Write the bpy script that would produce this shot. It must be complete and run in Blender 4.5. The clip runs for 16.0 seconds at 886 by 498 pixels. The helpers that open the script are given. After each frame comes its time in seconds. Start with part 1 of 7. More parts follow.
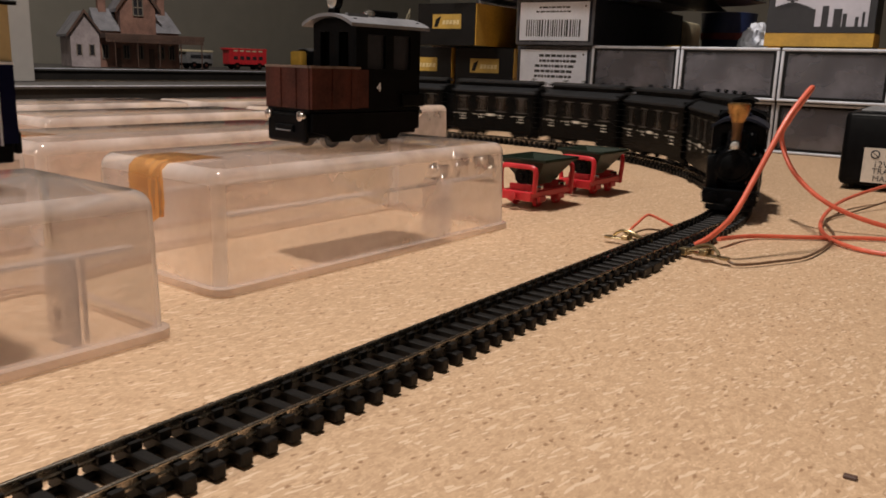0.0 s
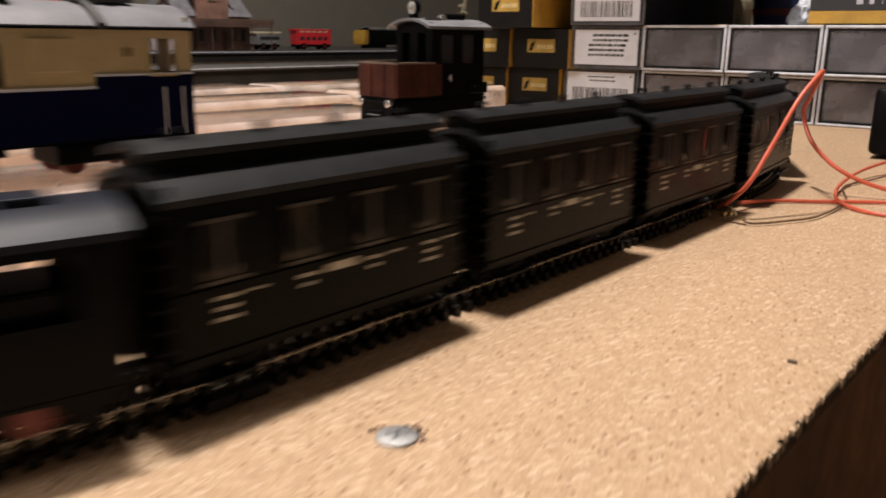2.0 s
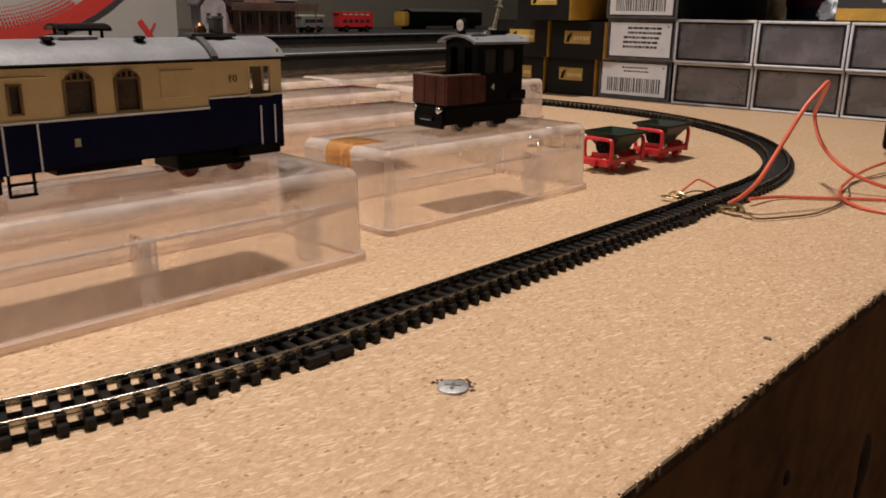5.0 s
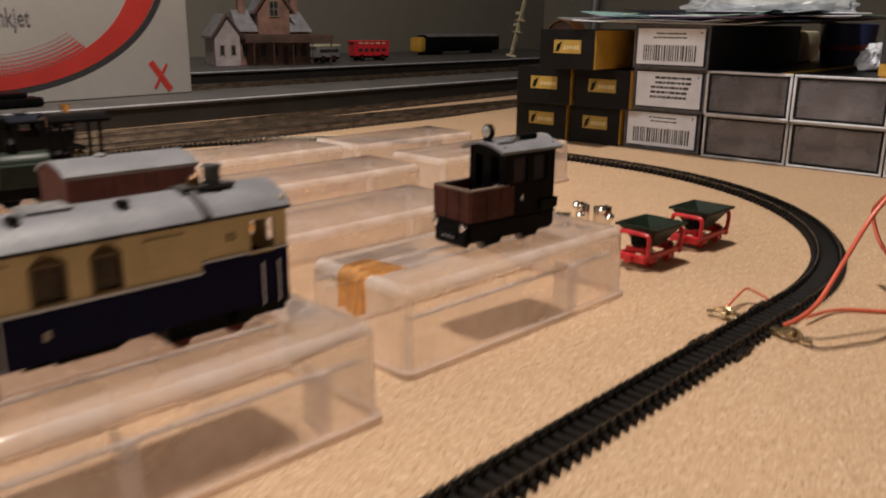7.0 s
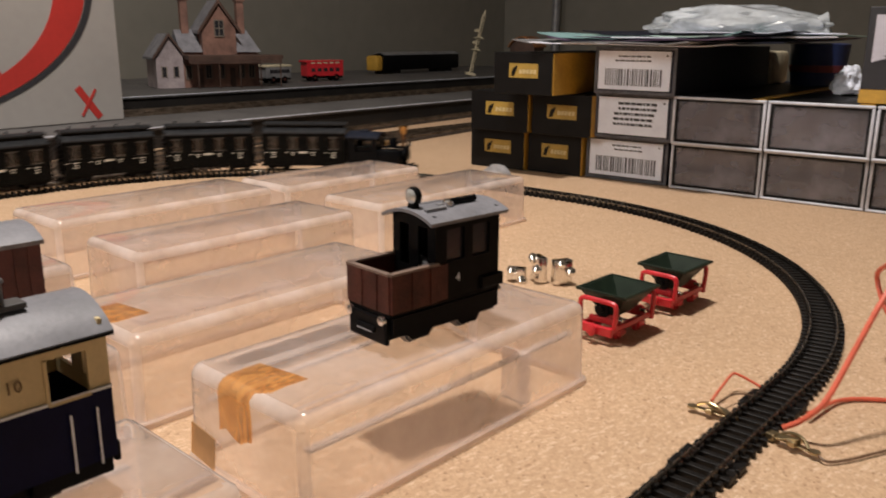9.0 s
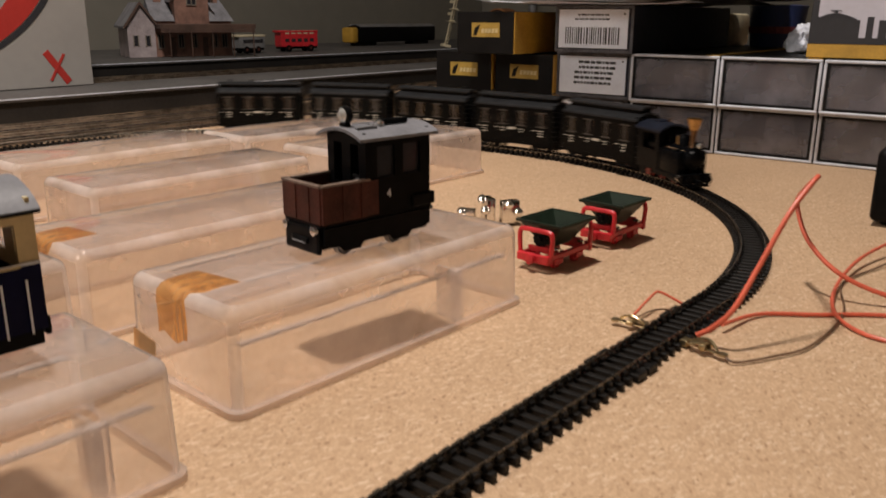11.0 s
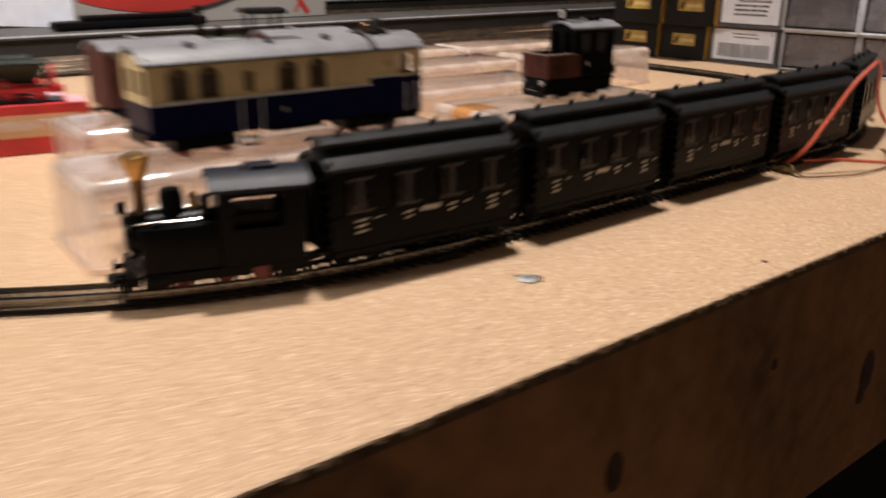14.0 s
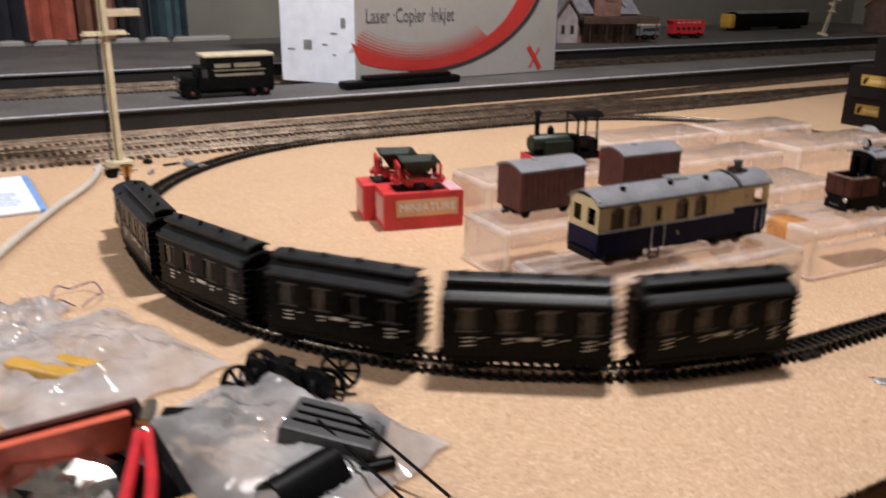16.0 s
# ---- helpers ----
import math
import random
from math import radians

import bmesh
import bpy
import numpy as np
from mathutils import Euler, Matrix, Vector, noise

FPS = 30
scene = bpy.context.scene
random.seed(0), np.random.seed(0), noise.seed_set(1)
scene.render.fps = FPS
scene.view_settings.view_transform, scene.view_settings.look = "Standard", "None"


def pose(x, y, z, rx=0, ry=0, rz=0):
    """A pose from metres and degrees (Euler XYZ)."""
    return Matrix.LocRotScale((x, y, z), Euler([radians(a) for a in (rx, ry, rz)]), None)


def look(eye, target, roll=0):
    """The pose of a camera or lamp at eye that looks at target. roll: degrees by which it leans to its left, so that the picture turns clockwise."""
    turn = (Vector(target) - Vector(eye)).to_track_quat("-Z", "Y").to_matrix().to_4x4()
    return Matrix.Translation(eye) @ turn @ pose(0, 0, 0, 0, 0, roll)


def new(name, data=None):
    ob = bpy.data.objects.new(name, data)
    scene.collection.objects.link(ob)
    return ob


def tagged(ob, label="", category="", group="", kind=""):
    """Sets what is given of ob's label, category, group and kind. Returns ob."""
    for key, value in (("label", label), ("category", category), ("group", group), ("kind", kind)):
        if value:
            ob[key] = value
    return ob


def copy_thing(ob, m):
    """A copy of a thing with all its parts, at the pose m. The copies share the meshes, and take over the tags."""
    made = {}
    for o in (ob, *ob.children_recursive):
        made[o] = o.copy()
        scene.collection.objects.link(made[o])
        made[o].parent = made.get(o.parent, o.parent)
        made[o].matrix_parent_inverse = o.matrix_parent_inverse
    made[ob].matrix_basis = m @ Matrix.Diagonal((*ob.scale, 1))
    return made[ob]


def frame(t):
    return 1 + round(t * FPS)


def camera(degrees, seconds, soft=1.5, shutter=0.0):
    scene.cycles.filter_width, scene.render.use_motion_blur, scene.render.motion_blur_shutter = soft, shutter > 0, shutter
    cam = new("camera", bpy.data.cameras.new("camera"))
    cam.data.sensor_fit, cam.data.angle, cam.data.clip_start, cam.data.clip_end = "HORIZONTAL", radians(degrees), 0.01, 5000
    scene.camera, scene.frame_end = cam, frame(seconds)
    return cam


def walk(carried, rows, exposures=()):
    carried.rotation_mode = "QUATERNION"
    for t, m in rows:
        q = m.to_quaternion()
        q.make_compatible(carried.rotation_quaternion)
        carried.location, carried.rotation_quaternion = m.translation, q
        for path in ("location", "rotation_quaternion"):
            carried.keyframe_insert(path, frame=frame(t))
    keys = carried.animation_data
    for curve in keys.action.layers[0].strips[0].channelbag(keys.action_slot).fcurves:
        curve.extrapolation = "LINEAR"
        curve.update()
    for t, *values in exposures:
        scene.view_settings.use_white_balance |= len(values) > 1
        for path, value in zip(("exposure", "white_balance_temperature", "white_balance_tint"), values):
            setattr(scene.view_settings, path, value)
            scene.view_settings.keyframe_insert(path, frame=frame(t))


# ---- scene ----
cam = camera(57.1, 16.0, 1.7, 0.95)
PATH = [
    (0, (0.04, 0.045, 0.053), (-1.033, 1.674, -0.387), 1.8),
    (0.5, (0.041, 0.041, 0.054), (-1.027, 1.672, -0.392), 1.8),
    (1, (0.042, 0.04, 0.053), (-1.045, 1.657, -0.399), 1.5),
    (1.5, (0.053, 0.029, 0.058), (-1.079, 1.61, -0.41), 0.6),
    (2, (0.067, 0.003, 0.06), (-1.113, 1.538, -0.444), 0.7),
    (2.5, (0.081, -0.017, 0.068), (-1.139, 1.481, -0.451), 0.8),
    (3, (0.09, -0.02, 0.07), (-1.125, 1.481, -0.45), 0.6),
    (5.5, (0.087, -0.03, 0.075), (-1.158, 1.428, -0.497), 1.1),
    (6, (0.08, -0.027, 0.078), (-1.172, 1.421, -0.501), 1.4),
    (6.5, (0.069, -0.022, 0.094), (-1.206, 1.418, -0.455), 1.3),
    (7, (0.06, -0.001, 0.106), (-1.209, 1.449, -0.431), 0.6),
    (7.5, (0.047, 0.032, 0.109), (-1.217, 1.493, -0.409), 0.4),
    (8, (0.032, 0.047, 0.112), (-1.215, 1.532, -0.377), 0.1),
    (8.5, (0.028, 0.054, 0.113), (-1.208, 1.548, -0.374), 0.4),
    (9, (0.03, 0.055, 0.112), (-1.183, 1.563, -0.391), 0.3),
    (9.5, (0.034, 0.055, 0.11), (-1.145, 1.583, -0.416), 0.6),
    (12, (0.072, 0.04, 0.084), (-1.109, 1.549, -0.488), -0.1),
    (12.5, (0.086, 0.031, 0.079), (-1.169, 1.477, -0.498), -0.4),
    (13, (0.109, 0.017, 0.081), (-1.169, 1.442, -0.496), -0.1),
    (13.5, (0.129, -0.024, 0.075), (-1.214, 1.313, -0.561), 0.4),
    (14, (0.152, -0.084, 0.093), (-1.274, 1.15, -0.575), 0.3),
    (14.5, (0.166, -0.143, 0.113), (-1.319, 1.013, -0.562), 0.3),
    (15, (0.165, -0.186, 0.127), (-1.406, 0.852, -0.546), -0.2),
    (15.5, (0.162, -0.206, 0.141), (-1.445, 0.786, -0.518), 0.5),
    (16, (0.161, -0.226, 0.161), (-1.466, 0.74, -0.486), 0.8),
    (16.3, (0.160, -0.238, 0.173), (-1.478, 0.713, -0.467), 1.0),
]
EXPOSURES = [(0.0, -0.25, 6450, 10), (1.5, -0.24, 6480, 10), (2.0, 0.2, 6380, 10), (2.5, 0.32, 6300, 10), (3.1, 0.40, 6280, 10), (5.5, -0.29, 6600, 10), (6.5, -0.33, 6660, 10), (7.5, -0.19, 6500, 10), (9.0, -0.08, 6350, 10), (12.0, -0.35, 6600, 10), (13.2, -0.24, 6640, 10), (13.8, 0.05, 6400, 10), (14.5, 0.24, 6250, 10), (15.2, 0.14, 6080, 10), (16.0, 0.06, 5900, 10)]
walk(cam, [(t, look(eye, target, roll)) for t, eye, target, roll in PATH], EXPOSURES)

# ---- exposure and light ----
world = bpy.data.worlds.new("room_air")
world.use_nodes = True
world.node_tree.nodes["Background"].inputs[0].default_value = (1.0, 0.93, 0.86, 1)
world.node_tree.nodes["Background"].inputs[1].default_value = 0.018
scene.world = world


def lamp(name, kind, place, target, power, size, color):
    data = bpy.data.lights.new(name, kind)
    data.energy, data.color = power, color
    if kind == "AREA":
        data.shape, data.size = "DISK", size
    else:
        data.shadow_soft_size = size
    ob = new(name, data)
    ob.matrix_world = look(place, target)
    return ob


LAMP = (-0.22, 0.20, 1.05)
lamp("ceiling_bulb_light", "AREA", LAMP, (-0.66, 0.02, 0), 15.8, 0.11, (1.0, 0.90, 0.815))
lamp("workbench_light", "AREA", (-0.42, -1.02, 0.72), (-0.2, 0.3, 0.02), 7.5, 0.42, (1.0, 0.91, 0.83))

# ---- materials ----
MATS = {}


def mat(name, color, rough=0.5, metal=0.0, vary=0.12, scale=60.0, bump=0.0, bump_scale=None, second=None, coat=0.0, random_tone=0.0, spec=0.5):
    """A surface with broad stains and fine grain in its colour, roughness and relief."""
    if name in MATS:
        return MATS[name]
    m = bpy.data.materials.new(name)
    m.use_nodes = True
    nt = m.node_tree
    n, l = nt.nodes, nt.links
    b = n["Principled BSDF"]
    b.inputs["Metallic"].default_value = metal
    b.inputs["Coat Weight"].default_value = coat
    b.inputs["Specular IOR Level"].default_value = spec
    tc = n.new("ShaderNodeTexCoord")
    big, fine = n.new("ShaderNodeTexNoise"), n.new("ShaderNodeTexNoise")
    big.inputs["Scale"].default_value, fine.inputs["Scale"].default_value = scale, scale * 9
    big.inputs["Detail"].default_value = fine.inputs["Detail"].default_value = 4
    for t in (big, fine):
        l.new(tc.outputs["Object"], t.inputs["Vector"])
    mix = n.new("ShaderNodeMix")
    mix.data_type = "RGBA"
    other = second or tuple(c * (1 - 2.2 * vary) for c in color)
    mix.inputs[6].default_value, mix.inputs[7].default_value = (*[min(1, c * (1 + vary)) for c in color], 1), (*other, 1)
    add = n.new("ShaderNodeMath")
    add.operation = "MULTIPLY_ADD"
    l.new(fine.outputs["Fac"], add.inputs[0])
    add.inputs[1].default_value = 0.5
    l.new(big.outputs["Fac"], add.inputs[2])
    ramp = n.new("ShaderNodeMapRange")
    ramp.inputs[1].default_value, ramp.inputs[2].default_value = 0.5, 1.0
    l.new(add.outputs[0], ramp.inputs[0])
    l.new(ramp.outputs[0], mix.inputs[0])
    out = mix.outputs[2]
    if random_tone:
        info, hsv = n.new("ShaderNodeObjectInfo"), n.new("ShaderNodeHueSaturation")
        mr = n.new("ShaderNodeMapRange")
        mr.inputs[3].default_value, mr.inputs[4].default_value = 1 - random_tone, 1 + random_tone
        l.new(info.outputs["Random"], mr.inputs[0])
        l.new(mr.outputs[0], hsv.inputs["Value"])
        l.new(out, hsv.inputs["Color"])
        out = hsv.outputs["Color"]
    l.new(out, b.inputs["Base Color"])
    rr = n.new("ShaderNodeMapRange")
    rr.inputs[3].default_value, rr.inputs[4].default_value = max(0.02, rough - 0.1), min(1, rough + 0.12)
    l.new(fine.outputs["Fac"], rr.inputs[0])
    l.new(rr.outputs[0], b.inputs["Roughness"])
    if bump:
        bn, bt = n.new("ShaderNodeBump"), n.new("ShaderNodeTexNoise")
        bt.inputs["Scale"].default_value = bump_scale or scale * 14
        bt.inputs["Detail"].default_value = 5
        l.new(tc.outputs["Object"], bt.inputs["Vector"])
        l.new(bt.outputs["Fac"], bn.inputs["Height"])
        bn.inputs["Strength"].default_value, bn.inputs["Distance"].default_value = bump, 0.0004
        l.new(bn.outputs[0], b.inputs["Normal"])
    MATS[name] = m
    return m


def chipboard_mat():
    """Pale pressed flakes of many tones, with dark specks and a few long pale chips."""
    m = bpy.data.materials.new("chipboard")
    m.use_nodes = True
    nt = m.node_tree
    n, l = nt.nodes, nt.links
    b = n["Principled BSDF"]
    tc = n.new("ShaderNodeTexCoord")
    warp = n.new("ShaderNodeTexNoise")
    warp.inputs["Scale"].default_value = 90
    mapp = n.new("ShaderNodeMapping")
    mapp.inputs["Scale"].default_value = (1.0, 0.55, 1.0)
    mapp.inputs["Rotation"].default_value = (0, 0, 0.5)
    l.new(tc.outputs["Object"], mapp.inputs["Vector"])
    l.new(tc.outputs["Object"], warp.inputs["Vector"])
    vm = n.new("ShaderNodeVectorMath")
    vm.operation = "MULTIPLY_ADD"
    vm.inputs[1].default_value = (0.0022, 0.0022, 0.0)
    l.new(warp.outputs["Color"], vm.inputs[0])
    l.new(mapp.outputs[0], vm.inputs[2])

    def flakes(scale):
        v = n.new("ShaderNodeTexVoronoi")
        v.inputs["Scale"].default_value = scale
        l.new(vm.outputs[0], v.inputs["Vector"])
        s = n.new("ShaderNodeSeparateColor")
        l.new(v.outputs["Color"], s.inputs[0])
        return s, v

    a, _ = flakes(1150)
    c, _ = flakes(2600)
    d, _ = flakes(2100)
    mixf = n.new("ShaderNodeMath")
    mixf.operation = "MULTIPLY_ADD"
    mixf.inputs[1].default_value = 0.45
    l.new(a.outputs[0], mixf.inputs[0])
    half = n.new("ShaderNodeMath")
    half.operation = "MULTIPLY"
    half.inputs[1].default_value = 0.55
    l.new(c.outputs[1], half.inputs[0])
    l.new(half.outputs[0], mixf.inputs[2])
    ramp = n.new("ShaderNodeValToRGB")
    cr = ramp.color_ramp
    cr.elements[0].position, cr.elements[0].color = 0.05, (0.44, 0.285, 0.168, 1)
    cr.elements[1].position, cr.elements[1].color = 0.95, (0.66, 0.465, 0.30, 1)
    e = cr.elements.new(0.3)
    e.color = (0.50, 0.33, 0.20, 1)
    e = cr.elements.new(0.7)
    e.color = (0.575, 0.39, 0.24, 1)
    l.new(mixf.outputs[0], ramp.inputs[0])
    # pale long chips lying across the others
    mp2, v2, s2, g2, pale = n.new("ShaderNodeMapping"), n.new("ShaderNodeTexVoronoi"), n.new("ShaderNodeSeparateColor"), n.new("ShaderNodeMath"), n.new("ShaderNodeMix")
    mp2.inputs["Scale"].default_value, mp2.inputs["Rotation"].default_value = (1.0, 0.38, 1.0), (0, 0, -0.9)
    v2.inputs["Scale"].default_value = 2300
    g2.operation, g2.inputs[1].default_value = "GREATER_THAN", 0.92
    pale.data_type = "RGBA"
    pale.inputs[7].default_value = (0.69, 0.51, 0.35, 1)
    l.new(vm.outputs[0], mp2.inputs["Vector"])
    l.new(mp2.outputs[0], v2.inputs["Vector"])
    l.new(v2.outputs["Color"], s2.inputs[0])
    l.new(s2.outputs[0], g2.inputs[0])
    l.new(g2.outputs[0], pale.inputs[0])
    l.new(ramp.outputs[0], pale.inputs[6])
    # dark specks, one flake in many
    gt = n.new("ShaderNodeMath")
    gt.operation = "GREATER_THAN"
    gt.inputs[1].default_value = 0.984
    l.new(d.outputs[2], gt.inputs[0])
    dark = n.new("ShaderNodeMix")
    dark.data_type = "RGBA"
    dark.inputs[7].default_value = (0.33, 0.195, 0.105, 1)
    l.new(gt.outputs[0], dark.inputs[0])
    l.new(pale.outputs[2], dark.inputs[6])
    stain = n.new("ShaderNodeTexNoise")
    stain.inputs["Scale"].default_value, stain.inputs["Detail"].default_value = 9, 6
    l.new(tc.outputs["Object"], stain.inputs["Vector"])
    sm = n.new("ShaderNodeMapRange")
    sm.inputs[3].default_value, sm.inputs[4].default_value = 0.88, 1.1
    l.new(stain.outputs["Fac"], sm.inputs[0])
    hs = n.new("ShaderNodeHueSaturation")
    l.new(sm.outputs[0], hs.inputs["Value"])
    l.new(dark.outputs[2], hs.inputs["Color"])
    l.new(hs.outputs[0], b.inputs["Base Color"])
    b.inputs["Roughness"].default_value = 0.62
    bn = n.new("ShaderNodeBump")
    bn.inputs["Strength"].default_value, bn.inputs["Distance"].default_value = 0.25, 0.0003
    l.new(mixf.outputs[0], bn.inputs["Height"])
    l.new(bn.outputs[0], b.inputs["Normal"])
    return m


def clear_mat(name, tint, ior=1.25, rough=0.04, opacity=0.22, haze=(0.8, 0.68, 0.58), streak=None):
    """Thin clear plastic: mostly see-through sheet with gloss and a slight scratched milky haze."""
    m = bpy.data.materials.new(name)
    m.use_nodes = True
    nt = m.node_tree
    n, l = nt.nodes, nt.links
    n.remove(n["Principled BSDF"])
    out = n["Material Output"]
    tr, gl, di = n.new("ShaderNodeBsdfTransparent"), n.new("ShaderNodeBsdfGlossy"), n.new("ShaderNodeBsdfDiffuse")
    tl = n.new("ShaderNodeBsdfTranslucent")
    tr.inputs[0].default_value = (*tint, 1)
    gl.inputs["Roughness"].default_value = rough
    di.inputs[0].default_value = tl.inputs[0].default_value = (*haze, 1)
    tc, no = n.new("ShaderNodeTexCoord"), n.new("ShaderNodeTexNoise")
    no.inputs["Scale"].default_value, no.inputs["Detail"].default_value = 45, 6
    l.new(tc.outputs["Object"], no.inputs["Vector"])
    mr = n.new("ShaderNodeMapRange")
    mr.inputs[1].default_value, mr.inputs[2].default_value = 0.35, 0.7
    mr.inputs[3].default_value, mr.inputs[4].default_value = opacity * 0.6, opacity * 1.4
    l.new(no.outputs["Fac"], mr.inputs[0])
    if streak:
        st, mp, sr, sx = n.new("ShaderNodeTexNoise"), n.new("ShaderNodeMapping"), n.new("ShaderNodeMapRange"), n.new("ShaderNodeMix")
        sx.data_type = "RGBA"
        mp.inputs["Scale"].default_value = (1.0, 0.35, 0.18)
        st.inputs["Scale"].default_value, st.inputs["Detail"].default_value = 700, 5
        sr.inputs[1].default_value, sr.inputs[2].default_value = 0.42, 0.62
        sx.inputs[6].default_value, sx.inputs[7].default_value = (*haze, 1), (*streak, 1)
        l.new(tc.outputs["Object"], mp.inputs["Vector"])
        l.new(mp.outputs[0], st.inputs["Vector"])
        l.new(st.outputs["Fac"], sr.inputs[0])
        l.new(sr.outputs[0], sx.inputs[0])
        for shader in (di, tl):
            l.new(sx.outputs[2], shader.inputs[0])
    both, haze_mix, gloss = n.new("ShaderNodeMixShader"), n.new("ShaderNodeMixShader"), n.new("ShaderNodeMixShader")
    l.new(di.outputs[0], both.inputs[1])
    l.new(tl.outputs[0], both.inputs[2])
    l.new(mr.outputs[0], haze_mix.inputs[0])
    l.new(tr.outputs[0], haze_mix.inputs[1])
    l.new(both.outputs[0], haze_mix.inputs[2])
    fr = n.new("ShaderNodeFresnel")
    fr.inputs[0].default_value = ior
    l.new(fr.outputs[0], gloss.inputs[0])
    l.new(haze_mix.outputs[0], gloss.inputs[1])
    l.new(gl.outputs[0], gloss.inputs[2])
    l.new(gloss.outputs[0], out.inputs[0])
    MATS[name] = m
    return m


M_BOARD = chipboard_mat()
M_CLEAR = clear_mat("clear_styrene", (0.97, 0.945, 0.935), 1.42, 0.08, 0.37, (0.79, 0.715, 0.70))
# whiter haze stands in for glints along the case edges
M_CLEAREDGE = clear_mat("styrene_corner_highlight", (0.95, 0.91, 0.89), 1.6, 0.10, 0.60, (0.93, 0.89, 0.89))
M_CLEARIN = clear_mat("thin_styrene_rib", (0.99, 0.98, 0.97), 1.14, 0.08, 0.34, (0.97, 0.90, 0.86))
M_BAG = clear_mat("polythene_bag", (0.96, 0.96, 0.97), 1.5, 0.14, 0.56, (0.93, 0.93, 0.96))
M_MILKY = clear_mat("milky_polythene", (0.93, 0.95, 0.95), 1.4, 0.22, 0.78, (0.86, 0.90, 0.92))
M_COACHPANE = clear_mat("coach_pane", (0.42, 0.37, 0.32), 1.45, 0.06, 0.12, (0.17, 0.14, 0.12))
M_MULLION = mat("window_bar_brown", (0.050, 0.043, 0.036), 0.4, 0, 0.2, 250)
M_SMOKE = clear_mat("smoked_window_film", (0.80, 0.77, 0.77), 1.6, 0.12, 0.36, (0.50, 0.49, 0.55))
M_AMBER = clear_mat("amber_tape", (0.97, 0.66, 0.33), 1.4, 0.15, 0.48, (0.72, 0.36, 0.10), (0.36, 0.115, 0.022))
M_TIMBER = mat("frame_timber", (0.33, 0.135, 0.045), 0.6, 0, 0.3, 12, 0.5)
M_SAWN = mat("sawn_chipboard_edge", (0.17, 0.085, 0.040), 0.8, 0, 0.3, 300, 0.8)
M_KNOT = mat("timber_knot", (0.085, 0.028, 0.012), 0.6, 0, 0.3, 90)
M_SLEEPER = mat("sleeper_plastic", (0.008, 0.0065, 0.0055), 0.5, 0, 0.25, 300, 0.2, spec=0.25)
M_RAIL = mat("rail_steel", (0.46, 0.42, 0.36), 0.25, 1.0, 0.25, 120, 0.1)
M_RAILBACK = mat("old_rail", (0.54, 0.45, 0.36), 0.42, 1.0, 0.3, 60, 0.1)
M_BLACK = mat("black_satin", (0.005, 0.005, 0.0055), 0.36, 0, 0.25, 200, 0.1, spec=0.08)
M_COACH = mat("coach_dark_green", (0.0027, 0.0028, 0.0027), 0.27, 0, 0.2, 250, 0.1, spec=0.08)
M_ROOF = mat("coach_roof_grey", (0.019, 0.020, 0.022), 0.42, 0, 0.25, 200, 0.1, spec=0.25)
M_LOCO = mat("engine_black", (0.0026, 0.0029, 0.0037), 0.27, 0, 0.2, 250, 0.1, spec=0.08)
M_BLUECAB = mat("cab_roof_blue_black", (0.012, 0.015, 0.026), 0.45, 0, 0.2, 200, spec=0.2)
M_BRASS = mat("brass", (0.55, 0.33, 0.13), 0.28, 1.0, 0.2, 300)
M_ZINC = mat("zinc_screw", (0.55, 0.55, 0.55), 0.45, 0.8, 0.2, 400, 0.3)
M_SILVER = mat("bright_metal", (0.72, 0.70, 0.67), 0.2, 1.0, 0.15, 300)
M_GOLDLINE = mat("lining_cream", (0.58, 0.54, 0.46), 0.5, 0, 0.2, 300)
M_MAROON = mat("maroon_brown", (0.080, 0.023, 0.016), 0.5, 0, 0.25, 150, 0.15, spec=0.25)
M_VAN = mat("van_maroon", (0.105, 0.027, 0.024), 0.5, 0, 0.2, 150, 0.15)
M_GREYROOF = mat("pale_grey_roof", (0.215, 0.215, 0.235), 0.45, 0, 0.12, 90, 0.1)
M_CREAM = mat("cream_paint", (0.68, 0.55, 0.31), 0.4, 0, 0.06, 120, 0.05)
M_NAVY = mat("navy_paint", (0.0042, 0.0055, 0.036), 0.35, 0, 0.12, 120, 0.05, spec=0.1)
M_RED = mat("red_plastic", (0.60, 0.025, 0.035), 0.36, 0, 0.12, 200, 0.05)
M_GREEN = mat("hopper_green", (0.012, 0.022, 0.013), 0.4, 0, 0.2, 200, 0.1, spec=0.3)
M_REDBOX = mat("red_card", (0.62, 0.04, 0.045), 0.45, 0, 0.12, 60, 0.1)
M_BUFF = mat("buff_print", (0.72, 0.47, 0.28), 0.5, 0, 0.1, 60)
M_WIRE = mat("orange_wire", (0.68, 0.13, 0.07), 0.4, 0, 0.08, 200)
M_WIREB = mat("brown_wire", (0.16, 0.09, 0.05), 0.45, 0, 0.15, 200)
M_CARDK = mat("black_card", (0.007, 0.0065, 0.0065), 0.42, 0, 0.2, 60, 0.15, spec=0.2)
M_YELLOW = mat("yellow_card", (0.56, 0.32, 0.045), 0.45, 0, 0.12, 60, 0.1)
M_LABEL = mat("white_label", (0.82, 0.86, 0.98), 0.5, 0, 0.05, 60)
M_INK = mat("label_ink", (0.03, 0.03, 0.035), 0.6, 0, 0.1, 100)
M_BLUECARD = mat("navy_card", (0.012, 0.014, 0.026), 0.4, 0, 0.15, 40, 0.1, spec=0.25)
M_RIM = mat("grey_rim_card", (0.64, 0.665, 0.74), 0.45, 0, 0.12, 60, 0.05)
